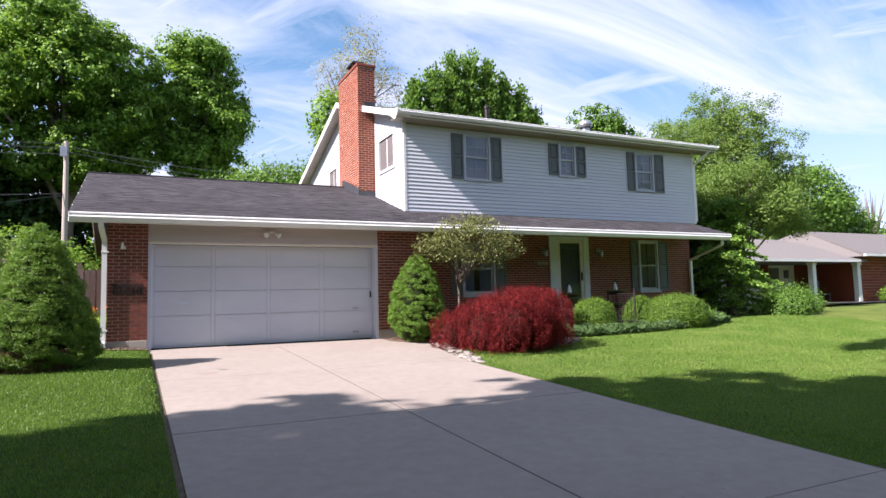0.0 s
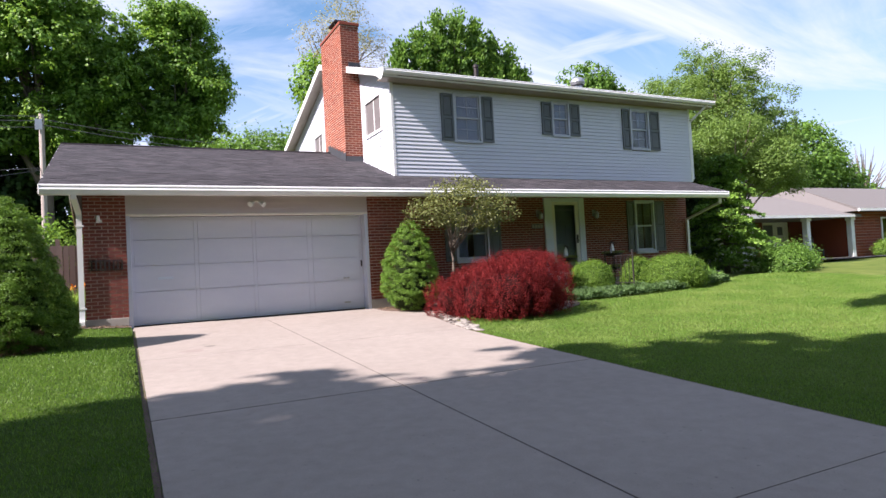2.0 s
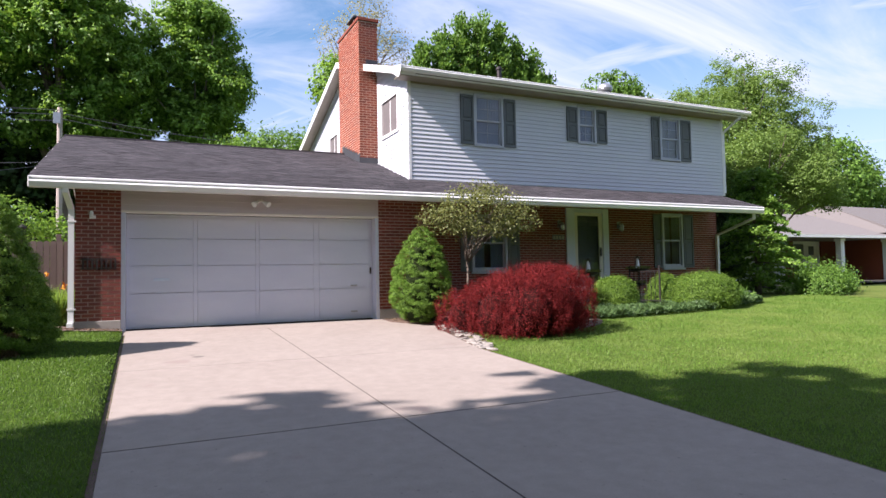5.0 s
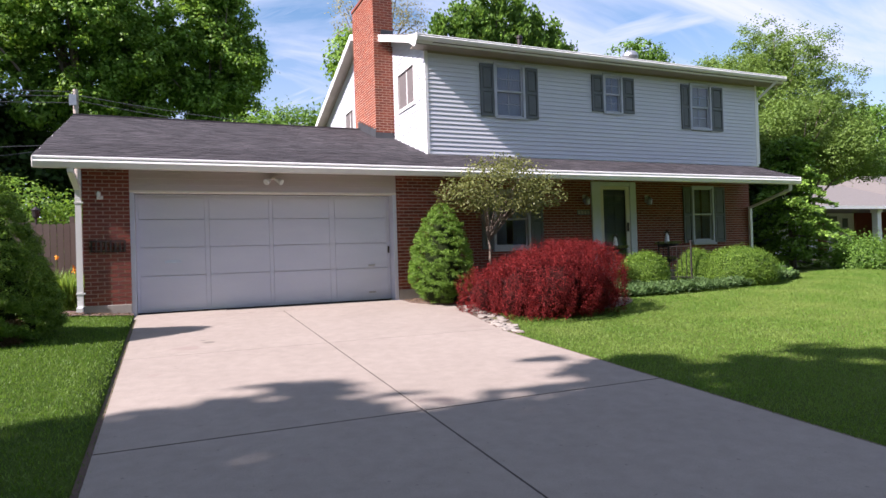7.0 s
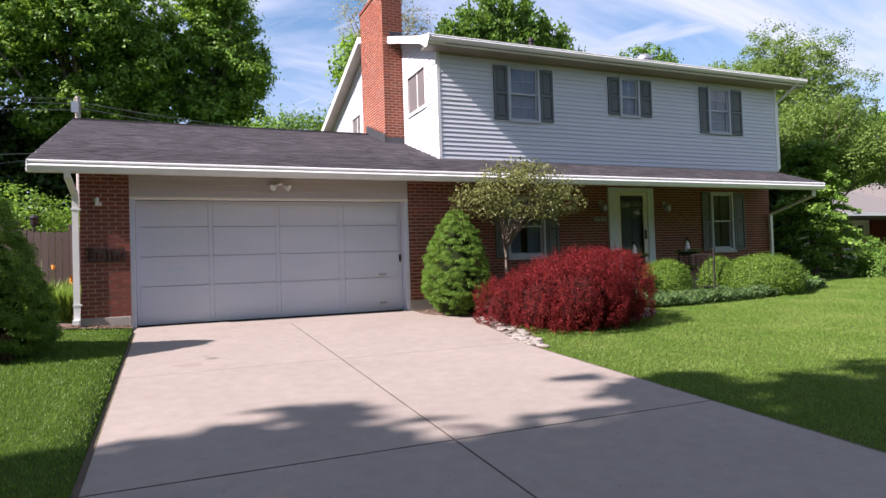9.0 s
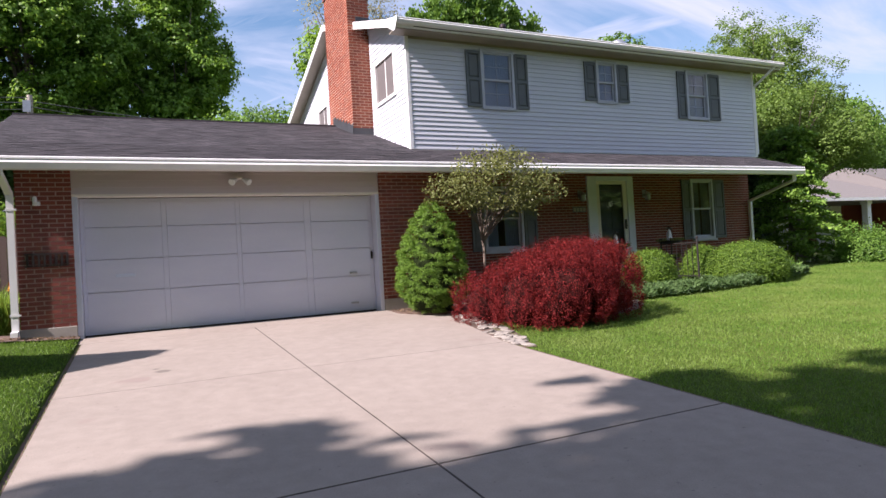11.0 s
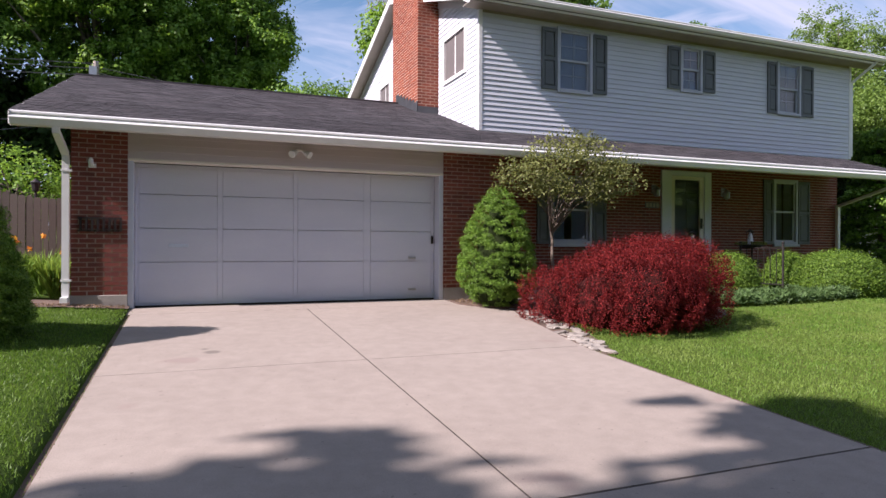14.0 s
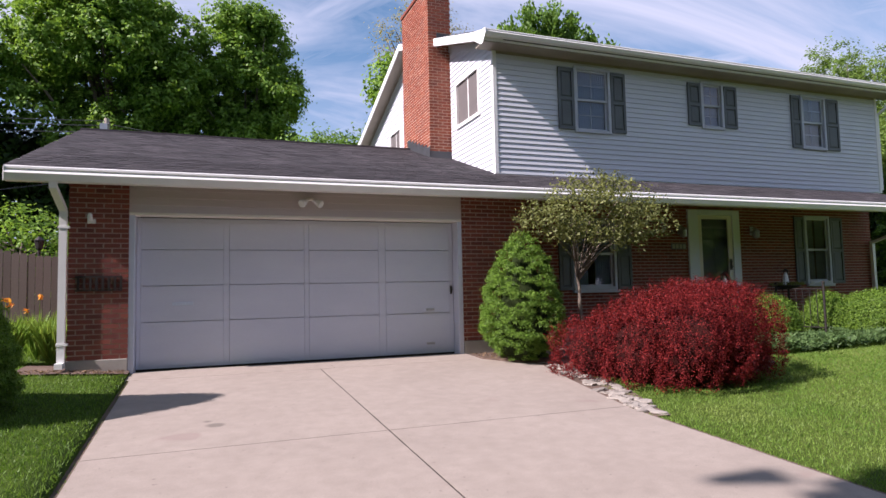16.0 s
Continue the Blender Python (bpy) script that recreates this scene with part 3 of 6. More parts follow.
    prism(bm, [(Y_UP + 0.1, 3.0), (Y_BACK, 3.0), (Y_BACK, 5.6), (6.0, up_roof(6.0) - 0.14), (Y_UP + 0.1, 5.6)], "x", X_E - 0.18, X_E - 0.02)
    part("upper_east_wall", bm, M_SIDING, HOUSE)
    part("upper_back_wall", boxes((X_W + 0.18, X_E - 0.18, Y_BACK - 0.16, Y_BACK, 3.0, 5.6)), M_INSIDE, HOUSE)
    part("upper_ceiling", boxes((X_W + 0.18, X_E - 0.18, Y_UP + 0.18, Y_BACK - 0.16, 5.52, 5.58)), M_INSIDE, HOUSE)
    part("partition", boxes((X_W + 0.18, X_E - 0.18, 5.0, 5.1, 3.0, 5.5), (10.9, 11.0, Y_UP + 0.2, 5.0, 3.0, 5.5), (13.9, 14.0, Y_UP + 0.2, 5.0, 3.0, 5.5)), M_INSIDE, HOUSE)

    def plank(parent, axis, face, u0, u1, z, h=0.1016):
        bm = bmesh.new()
        pts = [(face, z + h + 0.006), (face + 0.022, z + h + 0.006), (face + 0.022, z), (face - 0.016, z), (face - 0.017, z + 0.006)]
        if axis == "y":
            prism(bm, pts, "x", u0, u1)
        else:
            prism(bm, pts, "y", u0, u1)
        part("plank", bm, M_SIDING, parent)

    for k in range(23):
        z = 3.225 + k * 0.1016
        segs = [(X_W + 0.05, X_E - 0.05)]
        for h in up_holes:
            if h[2] - 0.05 < z + 0.05 < h[3] + 0.05:
                segs = [s for p0, q0 in segs for s in ((p0, min(q0, h[0] - 0.03)), (max(p0, h[1] + 0.03), q0)) if s[1] - s[0] > 0.05]
        for a, b in segs:
            plank(uf, "y", Y_UP, a, b, z)
    k = 0
    while True:
        z = 3.225 + k * 0.1016
        k += 1
        zt = z + 0.1016
        y0, y1 = Y_UP + 0.06, Y_BACK
        if zt > up_roof(y0) - 0.15:
            y0 = 0.72 + (zt - 5.80 + 0.15) / 0.335
            y1 = 12.0 - y0
        if y1 - y0 < 0.15:
            break
        segs = [(y0, y1)]
        for h in (*side_holes, (3.33, 5.27, 0, 9)):
            if h[2] - 0.05 < z + 0.05 < h[3] + 0.05:
                segs = [s for p0, q0 in segs for s in ((p0, min(q0, h[0] - 0.03)), (max(p0, h[1] + 0.03), q0)) if s[1] - s[0] > 0.05]
        for a, b in segs:
            plank(uw, "x", X_W, a, b, z)
    part("corner_post", boxes((X_W - 0.02, X_W + 0.06, Y_UP - 0.02, Y_UP + 0.06, 3.22, 5.60), bevel=0.004), M_WHITE, HOUSE)
    part("corner_post", boxes((X_E - 0.06, X_E + 0.02, Y_UP - 0.02, Y_UP + 0.06, 3.22, 5.60), bevel=0.004), M_WHITE, HOUSE)
    part("starter_strip", boxes((X_W + 0.06, X_E - 0.06, Y_UP - 0.006, Y_UP + 0.06, 3.20, 3.228)), M_WHITE, HOUSE)
    for ya, yb in ((Y_UP + 0.06, 3.33), (5.27, 6.0)):
        bm = bmesh.new()
        prism(bm, [(ya, up_roof(ya) - 0.12), (yb, up_roof(yb) - 0.12), (yb, up_roof(yb) - 0.30), (ya, up_roof(ya) - 0.30)], "x", X_W - 0.024, X_W - 0.001)
        part("rake_frieze", bm, M_SIDING, HOUSE)
    bm = bmesh.new()
    prism(bm, [(6.0, up_roof(6.0) - 0.12), (10.95, up_roof(10.95) - 0.12), (10.95, up_roof(10.95) - 0.30), (6.0, up_roof(6.0) - 0.30)], "x", X_W - 0.024, X_W - 0.001)
    part("rake_frieze", bm, M_SIDING, HOUSE)
    part("frieze", boxes((X_W + 0.06, X_E - 0.06, Y_UP - 0.018, Y_UP + 0.01, 5.555, 5.60)), M_SOFFIT, HOUSE)


build_walls()


def shingle_field(parent, x0, x1, ya, yb, top, n_parts, rng, tab=0.27, expo=0.13):
    """Courses of shingle tabs up a slope along +y; the lowest courses as single pieces, the others joined."""
    slope = (top(yb) - top(ya)) / (yb - ya)
    dy = expo / math.hypot(1, slope)
    verts, faces, shared, count = [], [], None, 0
    r = 0
    y = ya
    ang = math.atan(slope)
    while y + dy < yb + 0.02:
        x = x0 - (r * 0.37 % 1) * tab
        while x < x1:
            a, b = max(x, x0), min(x + tab - 0.004, x1)
            w = b - a
            if w > 0.04:
                lift = rng.uniform(0.002, 0.007)
                if count < n_parts and abs(w - tab + 0.004) < 1e-6:
                    if shared is None:
                        bm = bmesh.new()
                        vs = box(bm, 0, tab - 0.004, 0, expo * 1.1, 0, 0.008)
                        for v in vs:
                            if v.co.y > 0.01:
                                v.co.z -= 0.008
                        shared = mesh_of("shingle", bm)
                        shared.materials.append(M_SHINGLE)
                    ob = part("shingle", shared, None, parent)
                    ob.rotation_euler = (ang, 0, 0)
                    ob.location = (a, y, top(y) + lift - 0.004)
                    count += 1
                else:
                    k = len(verts)
                    y2 = y + dy * 1.1
                    verts += [(a, y, top(y) - 0.002), (b, y, top(y) - 0.002), (a, y, top(y) + lift + 0.003), (b, y, top(y) + lift + 0.003), (a, y2, top(y2) + 0.001), (b, y2, top(y2) + 0.001)]
                    faces += [(k, k + 1, k + 3, k + 2), (k + 2, k + 3, k + 5, k + 4), (k, k + 2, k + 4), (k + 1, k + 5, k + 3)]
            x += tab
        y += dy
        r += 1
    part("shingle_rest", from_arrays("shingle_rest", verts, faces), M_SHINGLE_J, parent, kind="stuff")


def gutter(name, x0, x1, y, z, label, h=0.125):
    """A K-style gutter with a rolled lip, its back at y + 0.12."""
    bm = bmesh.new()
    pts = [(y + 0.12, z), (y + 0.12, z - h), (y + 0.030, z - h), (y + 0.022, z - 0.94 * h), (y - 0.002, z - 0.56 * h), (y - 0.008, z - 0.52 * h),
           (y - 0.006, z - 0.46 * h), (y + 0.016, z - 0.30 * h), (y + 0.020, z - 0.24 * h), (y + 0.004, z - 0.19 * h), (y + 0.006, z - 0.05 * h), (y + 0.022, z + 0.002), (y + 0.030, z - 0.006), (y + 0.034, z - 0.4 * h), (y + 0.050, z - 0.9 * h), (y + 0.112, z - 0.92 * h), (y + 0.112, z)]
    prism(bm, pts, "x", x0, x1)
    ob = part(name, bm, M_WHITE, HOUSE, label)
    part("end_cap", boxes((x0 - 0.006, x0 - 0.001, y, y + 0.12, z - h, z)), M_WHITE, ob)
    part("end_cap", boxes((x1 + 0.001, x1 + 0.006, y, y + 0.12, z - h, z)), M_WHITE, ob)
    return ob


def build_roofs():
    rng = random.Random(8)
    # lower roof over garage and porch
    bm = bmesh.new()
    ridge = low_roof(4.84)
    prism(bm, [(-0.40, low_roof(-0.40) - 0.012), (4.84, ridge - 0.012), (10.10, low_roof(-0.42) - 0.012), (10.10, low_roof(-0.42) - 0.13), (4.84, ridge - 0.14), (-0.40, low_roof(-0.40) - 0.13)], "x", -0.36, X_W)
    low = part("lower_roof", bm, M_FELT, HOUSE, "charcoal asphalt shingle roof over garage and porch")
    bm = bmesh.new()
    prism(bm, [(-0.40, low_roof(-0.40) - 0.012), (Y_UP + 0.05, low_roof(Y_UP + 0.05) - 0.012), (Y_UP + 0.05, low_roof(Y_UP) - 0.13), (-0.40, low_roof(-0.40) - 0.13)], "x", X_W, 17.40)
    porch = part("porch_roof", bm, M_FELT, HOUSE, "charcoal asphalt shingle porch roof")
    shingle_field(low, -0.37, X_W, -0.42, 4.84, low_roof, 300, rng)
    shingle_field(porch, X_W, 17.41, -0.42, Y_UP, low_roof, 0, rng)
    part("ridge_cap", boxes((-0.37, X_W - 0.01, 4.74, 4.94, ridge - 0.03, ridge + 0.014)), M_SHINGLE, HOUSE)
    # rake boards of the garage gable
    bm = bmesh.new()
    prism(bm, [(-0.40, low_roof(-0.40) - 0.02), (4.84, ridge - 0.02), (4.84, ridge - 0.19), (-0.40, low_roof(-0.40) - 0.19)], "x", -0.378, -0.358)
    part("rake_board", bm, M_WHITE, HOUSE)
    bm = bmesh.new()
    prism(bm, [(4.84, ridge - 0.02), (10.1, low_roof(-0.42) - 0.02), (10.1, low_roof(-0.42) - 0.19), (4.84, ridge - 0.19)], "x", -0.378, -0.358)
    part("rake_board", bm, M_WHITE, HOUSE)
    bm = bmesh.new()
    prism(bm, [(-0.40, low_roof(-0.40) - 0.02), (Y_UP, low_roof(Y_UP) - 0.02), (Y_UP, low_roof(Y_UP) - 0.17), (-0.40, low_roof(-0.40) - 0.17)], "x", 17.402, 17.42)
    part("rake_board", bm, M_WHITE, HOUSE)
    part("fascia", boxes((-0.37, 17.41, -0.322, -0.300, 2.515, 2.655)), M_WHITE, HOUSE)
    part("soffit", boxes((-0.36, 7.11, -0.300, 0.0, 2.578, 2.592)), M_SOFFIT, HOUSE, "boarded soffit, its cream darkened for the eave shade")
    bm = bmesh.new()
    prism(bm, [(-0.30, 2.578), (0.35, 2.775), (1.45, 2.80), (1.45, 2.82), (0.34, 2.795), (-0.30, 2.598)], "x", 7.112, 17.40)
    part("porch_ceiling", bm, M_SOFFIT, HOUSE, "boarded porch ceiling, its cream darkened for the porch shade")
    gutter("gutter", -0.355, 17.36, -0.445, 2.70, "long white aluminium gutter", 0.185)
    # downspout by the garage
    bm = bmesh.new()
    for a, b in (((0.165, -0.385, 2.54), (0.165, -0.37, 2.44)), ((0.165, -0.37, 2.455), (0.222, -0.03, 2.20))):
        va, vb = Vector(a), Vector(b)
        m = Matrix.Translation(va) @ (vb - va).to_track_quat("Z", "Y").to_matrix().to_4x4()
        box(bm, -0.045, 0.045, -0.03, 0.03, 0, (vb - va).length, m)
    box(bm, 0.178, 0.268, -0.062, 0.004, 0.20, 2.20)
    box(bm, 0.172, 0.266, -0.17, 0.004, 0.13, 0.20)
    ds = part("downspout", bm, M_WHITE, HOUSE, "white aluminium downspout")
    for z in (1.96, 0.42):
        part("strap", boxes((0.165, 0.30, -0.068, -0.0045, z, z + 0.03)), M_WHITE, ds)
    bm = bmesh.new()
    for a, b in (((17.05, -0.36, 2.58), (17.08, -0.33, 2.36)), ((17.08, -0.33, 2.38), (17.52, 1.36, 2.02))):
        va, vb = Vector(a), Vector(b)
        m = Matrix.Translation(va) @ (vb - va).to_track_quat("Z", "Y").to_matrix().to_4x4()
        box(bm, -0.04, 0.04, -0.03, 0.03, 0, (vb - va).length, m)
    box(bm, 17.48, 17.57, 1.33, 1.40, 0.25, 2.06)
    part("downspout", bm, M_WHITE, HOUSE, "white aluminium downspout")
    # upper roof
    bm = bmesh.new()

    def gable_outline(off, y0=0.72, y1=11.28):
        return [(y0, up_roof(y0) + off), (6.0, up_roof(6.0) + off), (y1, up_roof(y1) + off), (y1, up_roof(y1) + off - 0.13), (6.0, up_roof(6.0) + off - 0.14), (y0, up_roof(y0) + off - 0.13)]
    prism(bm, gable_outline(-0.012), "x", X_W + 0.04, 18.30)
    up = part("upper_roof", bm, M_FELT, HOUSE, "charcoal asphalt shingle gable roof")
    bm = bmesh.new()
    prism(bm, [(0.72, up_roof(0.72) - 0.012), (3.34, up_roof(3.34) - 0.012), (3.34, up_roof(3.34) - 0.12), (0.72, up_roof(0.72) - 0.12)], "x", 6.76, X_W + 0.04)
    part("roof_overhang", bm, M_FELT, HOUSE)
    bm = bmesh.new()
    prism(bm, [(5.26, up_roof(5.26) - 0.012), (6.0, up_roof(6.0) - 0.012), (11.28, up_roof(11.28) - 0.012), (11.28, up_roof(11.28) - 0.12), (6.0, up_roof(6.0) - 0.12), (5.26, up_roof(5.26) - 0.12)], "x", 6.76, X_W + 0.04)
    part("roof_overhang", bm, M_FELT, HOUSE)
    shingle_field(up, 6.75, 18.31, 0.70, 5.98, up_roof, 0, rng)
    for ya, yb in ((0.70, 3.34), (5.26, 6.0)):
        bm = bmesh.new()
        prism(bm, [(ya, up_roof(ya) - 0.015), (yb, up_roof(yb) - 0.015), (yb, up_roof(yb) - 0.19), (ya, up_roof(ya) - 0.19)], "x", 6.735, 6.758)
        part("rake_board", bm, M_WHITE, HOUSE)
    bm = bmesh.new()
    prism(bm, [(6.0, up_roof(6.0) - 0.015), (11.3, up_roof(11.3) - 0.015), (11.3, up_roof(11.3) - 0.19), (6.0, up_roof(6.0) - 0.19)], "x", 6.735, 6.758)
    part("rake_board", bm, M_WHITE, HOUSE)
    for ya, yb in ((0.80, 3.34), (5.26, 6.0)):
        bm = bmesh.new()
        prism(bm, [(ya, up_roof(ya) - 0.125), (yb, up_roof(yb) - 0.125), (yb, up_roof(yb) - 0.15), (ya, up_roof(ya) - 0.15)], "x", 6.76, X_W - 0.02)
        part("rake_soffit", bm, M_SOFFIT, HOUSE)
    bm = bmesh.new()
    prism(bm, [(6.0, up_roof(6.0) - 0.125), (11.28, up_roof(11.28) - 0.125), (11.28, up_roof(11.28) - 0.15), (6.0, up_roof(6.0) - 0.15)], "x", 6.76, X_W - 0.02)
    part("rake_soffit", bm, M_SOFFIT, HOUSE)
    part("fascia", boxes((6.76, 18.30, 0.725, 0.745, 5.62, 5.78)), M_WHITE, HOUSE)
    part("soffit", boxes((6.76, 18.30, 0.745, Y_UP + 0.02, 5.60, 5.62)), M_SOFFIT, HOUSE, "boarded soffit, its cream darkened for the eave shade")
    bm = bmesh.new()
    prism(bm, [(0.585, 5.80), (0.74, 5.815), (1.10, up_roof(1.10) - 0.012), (1.10, up_roof(1.10) - 0.195), (0.80, 5.56), (0.72, 5.56), (0.585, 5.70)], "x", 6.722, 6.7345)
    part("rake_return", bm, M_WHITE, HOUSE, "white boxed eave end")
    gutter("gutter", 6.74, 18.30, 0.60, 5.80, "white aluminium gutter")
    bm = bmesh.new()
    m = Matrix.Translation((18.0, 0.68, 5.66)) @ (Vector((17.66, 1.08, 5.2)) - Vector((18.0, 0.68, 5.66))).to_track_quat("Z", "Y").to_matrix().to_4x4()
    box(bm, -0.035, 0.035, -0.03, 0.03, 0, 0.70, m)
    box(bm, 17.63, 17.70, 1.10, 1.16, 3.3, 5.22)
    part("downspout", bm, M_WHITE, HOUSE)
    # roof vents
    bm = bmesh.new()
    lathe(bm, [(0.09, 0), (0.075, 0.05), (0.075, 0.42), (0.10, 0.43), (0.10, 0.50), (0.05, 0.54)], (11.72, 4.6, up_roof(4.6) - 0.03))
    part("vent_pipe", bm, M_IRON, HOUSE, "black capped roof vent pipe")
    bm = bmesh.new()
    lathe(bm, [(0.16, 0), (0.16, 0.16), (0.24, 0.18), (0.27, 0.28), (0.24, 0.38), (0.14, 0.46), (0.02, 0.49)], (16.0, 4.6, up_roof(4.6) - 0.03), 18)
    part("roof_ventilator", bm, M_METAL, HOUSE, "round galvanised roof ventilator")


build_roofs()


def build_chimney():
    rng = random.Random(21)
    x0, x1, y0, y1, zt = 6.61, 7.15, 3.35, 5.25, 7.86
    c = part("chimney", boxes((x0 + 0.005, x1 - 0.005, y0 + 0.005, y1 - 0.005, 3.4, zt)), M_MORTAR_PALE, HOUSE, "tall orange-red brick chimney")
    front = brick_pattern(x0, x1, 4.12, zt, joint=0.017)
    west = brick_pattern(y0 + 0.05, y1, 4.12, zt, joint=0.017)
    lay_bricks(c, "y", y0, front, 0.05, 300, M_CHIM, M_CHIM_J, rng)
    lay_bricks(c, "x", x0, west, 0.05, 0, M_CHIM, M_CHIM_J, rng)
    part("crown", boxes((x0 - 0.03, x1 + 0.03, y0 - 0.03, y1 + 0.03, zt, zt + 0.09), bevel=0.012), M_CHIM, HOUSE, "projecting brick chimney cap course")
    fl = part("flue", boxes((6.74, 7.02, 4.1, 4.5, zt + 0.09, zt + 0.28)), M_STONE, HOUSE, "clay flue liner")
    part("flue_cap", boxes((6.66, 7.10, 4.0, 4.6, zt + 0.33, zt + 0.37), (6.70, 7.06, 4.04, 4.56, zt + 0.37, zt + 0.42), (6.70, 6.73, 4.06, 4.09, zt + 0.09, zt + 0.33), (7.03, 7.06, 4.06, 4.09, zt + 0.09, zt + 0.33), bevel=0.006), M_IRON, HOUSE, "black metal chimney cap")
    bm = bmesh.new()
    box(bm, x0 - 0.012, x1, y0 - 0.014, y0, low_roof(y0) - 0.05, low_roof(y0) + 0.15)
    part("front_flashing", bm, M_LEAD, HOUSE)
    for k in range(7):
        ya = y0 - 0.014 + k * 0.23
        part("step_flashing", boxes((x0 - 0.014, x0 - 0.002, ya, ya + 0.226, low_roof(ya) - 0.06, low_roof(ya) + 0.26)), M_LEAD, HOUSE)
    part("roof_flashing", boxes((x0 + 0.2, x1, y0 - 0.012, y0 - 0.002, up_roof(y0) - 0.05, up_roof(y0) + 0.12)), M_LEAD, HOUSE)


build_chimney()


def window_front(x0, x1, z0, z1, y, sill=False, grid=(2, 2)):
    """Double-hung window in a front wall whose outer face is at y."""
    w = part("window", boxes((x0 - 0.05, x0 + 0.012, y - 0.03, y + 0.07, z0 - 0.05, z1 + 0.05), (x1 - 0.012, x1 + 0.05, y - 0.03, y + 0.07, z0 - 0.05, z1 + 0.05),
                             (x0 + 0.012, x1 - 0.012, y - 0.03, y + 0.07, z1 - 0.012, z1 + 0.05), (x0 + 0.012, x1 - 0.012, y - 0.04, y + 0.07, z0 - 0.05, z0 + 0.012)), M_SASH, HOUSE, "white framed double-hung window")
    mid = (z0 + z1) / 2
    for a, b, yy, nm in ((mid - 0.02, z1 - 0.012, y + 0.01, "upper_sash"), (z0 + 0.012, mid + 0.02, y + 0.045, "lower_sash")):
        f = 0.042
        xa, xb = x0 + 0.014, x1 - 0.014
        part(nm, boxes((xa, xa + f, yy, yy + 0.03, a, b), (xb - f, xb, yy, yy + 0.03, a, b), (xa + f, xb - f, yy, yy + 0.03, b - f, b), (xa + f, xb - f, yy, yy + 0.03, a, a + f)), M_SASH, w)
        g = part("pane", boxes((xa + f - 0.004, xb - f + 0.004, yy + 0.012, yy + 0.017, a + f - 0.004, b - f + 0.004)), M_GLASS, w)
        g.visible_shadow = False
        if grid is None:
            continue
        bars = []
        for k in range(1, grid[0]):
            u = xa + f + (xb - xa - 2 * f) * k / grid[0]
            bars.append((u - 0.007, u + 0.007, yy + 0.018, yy + 0.028, a + f, b - f))
        bm = boxes(*bars, (xa + f, xb - f, yy + 0.0185, yy + 0.0275, (a + b) / 2 - 0.007, (a + b) / 2 + 0.007))
        part("glazing_bar", bm, M_SASH, w)
    if sill:
        part("sill", boxes((x0 - 0.08, x1 + 0.08, y - 0.07, y + 0.05, z0 - 0.11, z0 - 0.052), bevel=0.006), M_SASH, w)
    return w


def curtain(x0, x1, z0, z1, y, seed, blue=False):
    rng = random.Random(seed)
    bm = bmesh.new()
    n = 40
    ph = rng.uniform(0, 6)
    top = [bm.verts.new((x0 + (x1 - x0) * k / n, y + 0.02 * math.sin(k * 1.25 + ph), z1)) for k in range(n + 1)]
    bot = [bm.verts.new((x0 + (x1 - x0) * k / n, y + 0.035 * math.sin(k * 1.25 + ph + 0.2), z0)) for k in range(n + 1)]
    for k in range(n):
        bm.faces.new((bot[k], bot[k + 1], top[k + 1], top[k]))
    bmesh.ops.solidify(bm, geom=bm.faces[:], thickness=0.004)
    ob = part("curtain", bm, M_CURTAIN_BLUE if blue else M_CURTAIN, None)
    tagged(ob, "sheer curtain behind a window, tinted blue for the mirrored sky" if blue else "cream pleated curtain hanging behind a window", "curtain", "window curtains")


def shutter(x0, x1, z0, z1, y):
    s = part("shutter", boxes((x0, x0 + 0.055, y - 0.035, y - 0.003, z0, z1), (x1 - 0.055, x1, y - 0.035, y - 0.003, z0, z1),
                              (x0 + 0.055, x1 - 0.055, y - 0.035, y - 0.003, z1 - 0.07, z1), (x0 + 0.055, x1 - 0.055, y - 0.035, y - 0.003, z0, z0 + 0.07),
                              (x0 + 0.055, x1 - 0.055, y - 0.035, y - 0.003, (z0 + z1) / 2 - 0.035, (z0 + z1) / 2 + 0.035)), M_SHUTTER, HOUSE, "grey-green panelled shutter")
    zm = (z0 + z1) / 2
    for a, b in ((z0 + 0.07, zm - 0.035), (zm + 0.035, z1 - 0.07)):
        bm = bmesh.new()
        xa, xb = x0 + 0.055, x1 - 0.055
        prof = [((xa, a), (xb, b), y - 0.008), ((xa + 0.035, a + 0.035), (xb - 0.035, b - 0.035), y - 0.026)]
        lo = [bm.verts.new((u, prof[0][2], v)) for u, v in ((xa, a), (xb, a), (xb, b), (xa, b))]
        hi = [bm.verts.new((u, prof[1][2], v)) for u, v in ((xa + 0.035, a + 0.035), (xb - 0.035, a + 0.035), (xb - 0.035, b - 0.035), (xa + 0.035, b - 0.035))]
        bm.faces.new(hi)
        for k in range(4):
            bm.faces.new((lo[k], lo[(k + 1) % 4], hi[(k + 1) % 4], hi[k]))
        bmesh.ops.recalc_face_normals(bm, faces=bm.faces[:])
        part("shutter_panel", bm, M_SHUTTER, s)


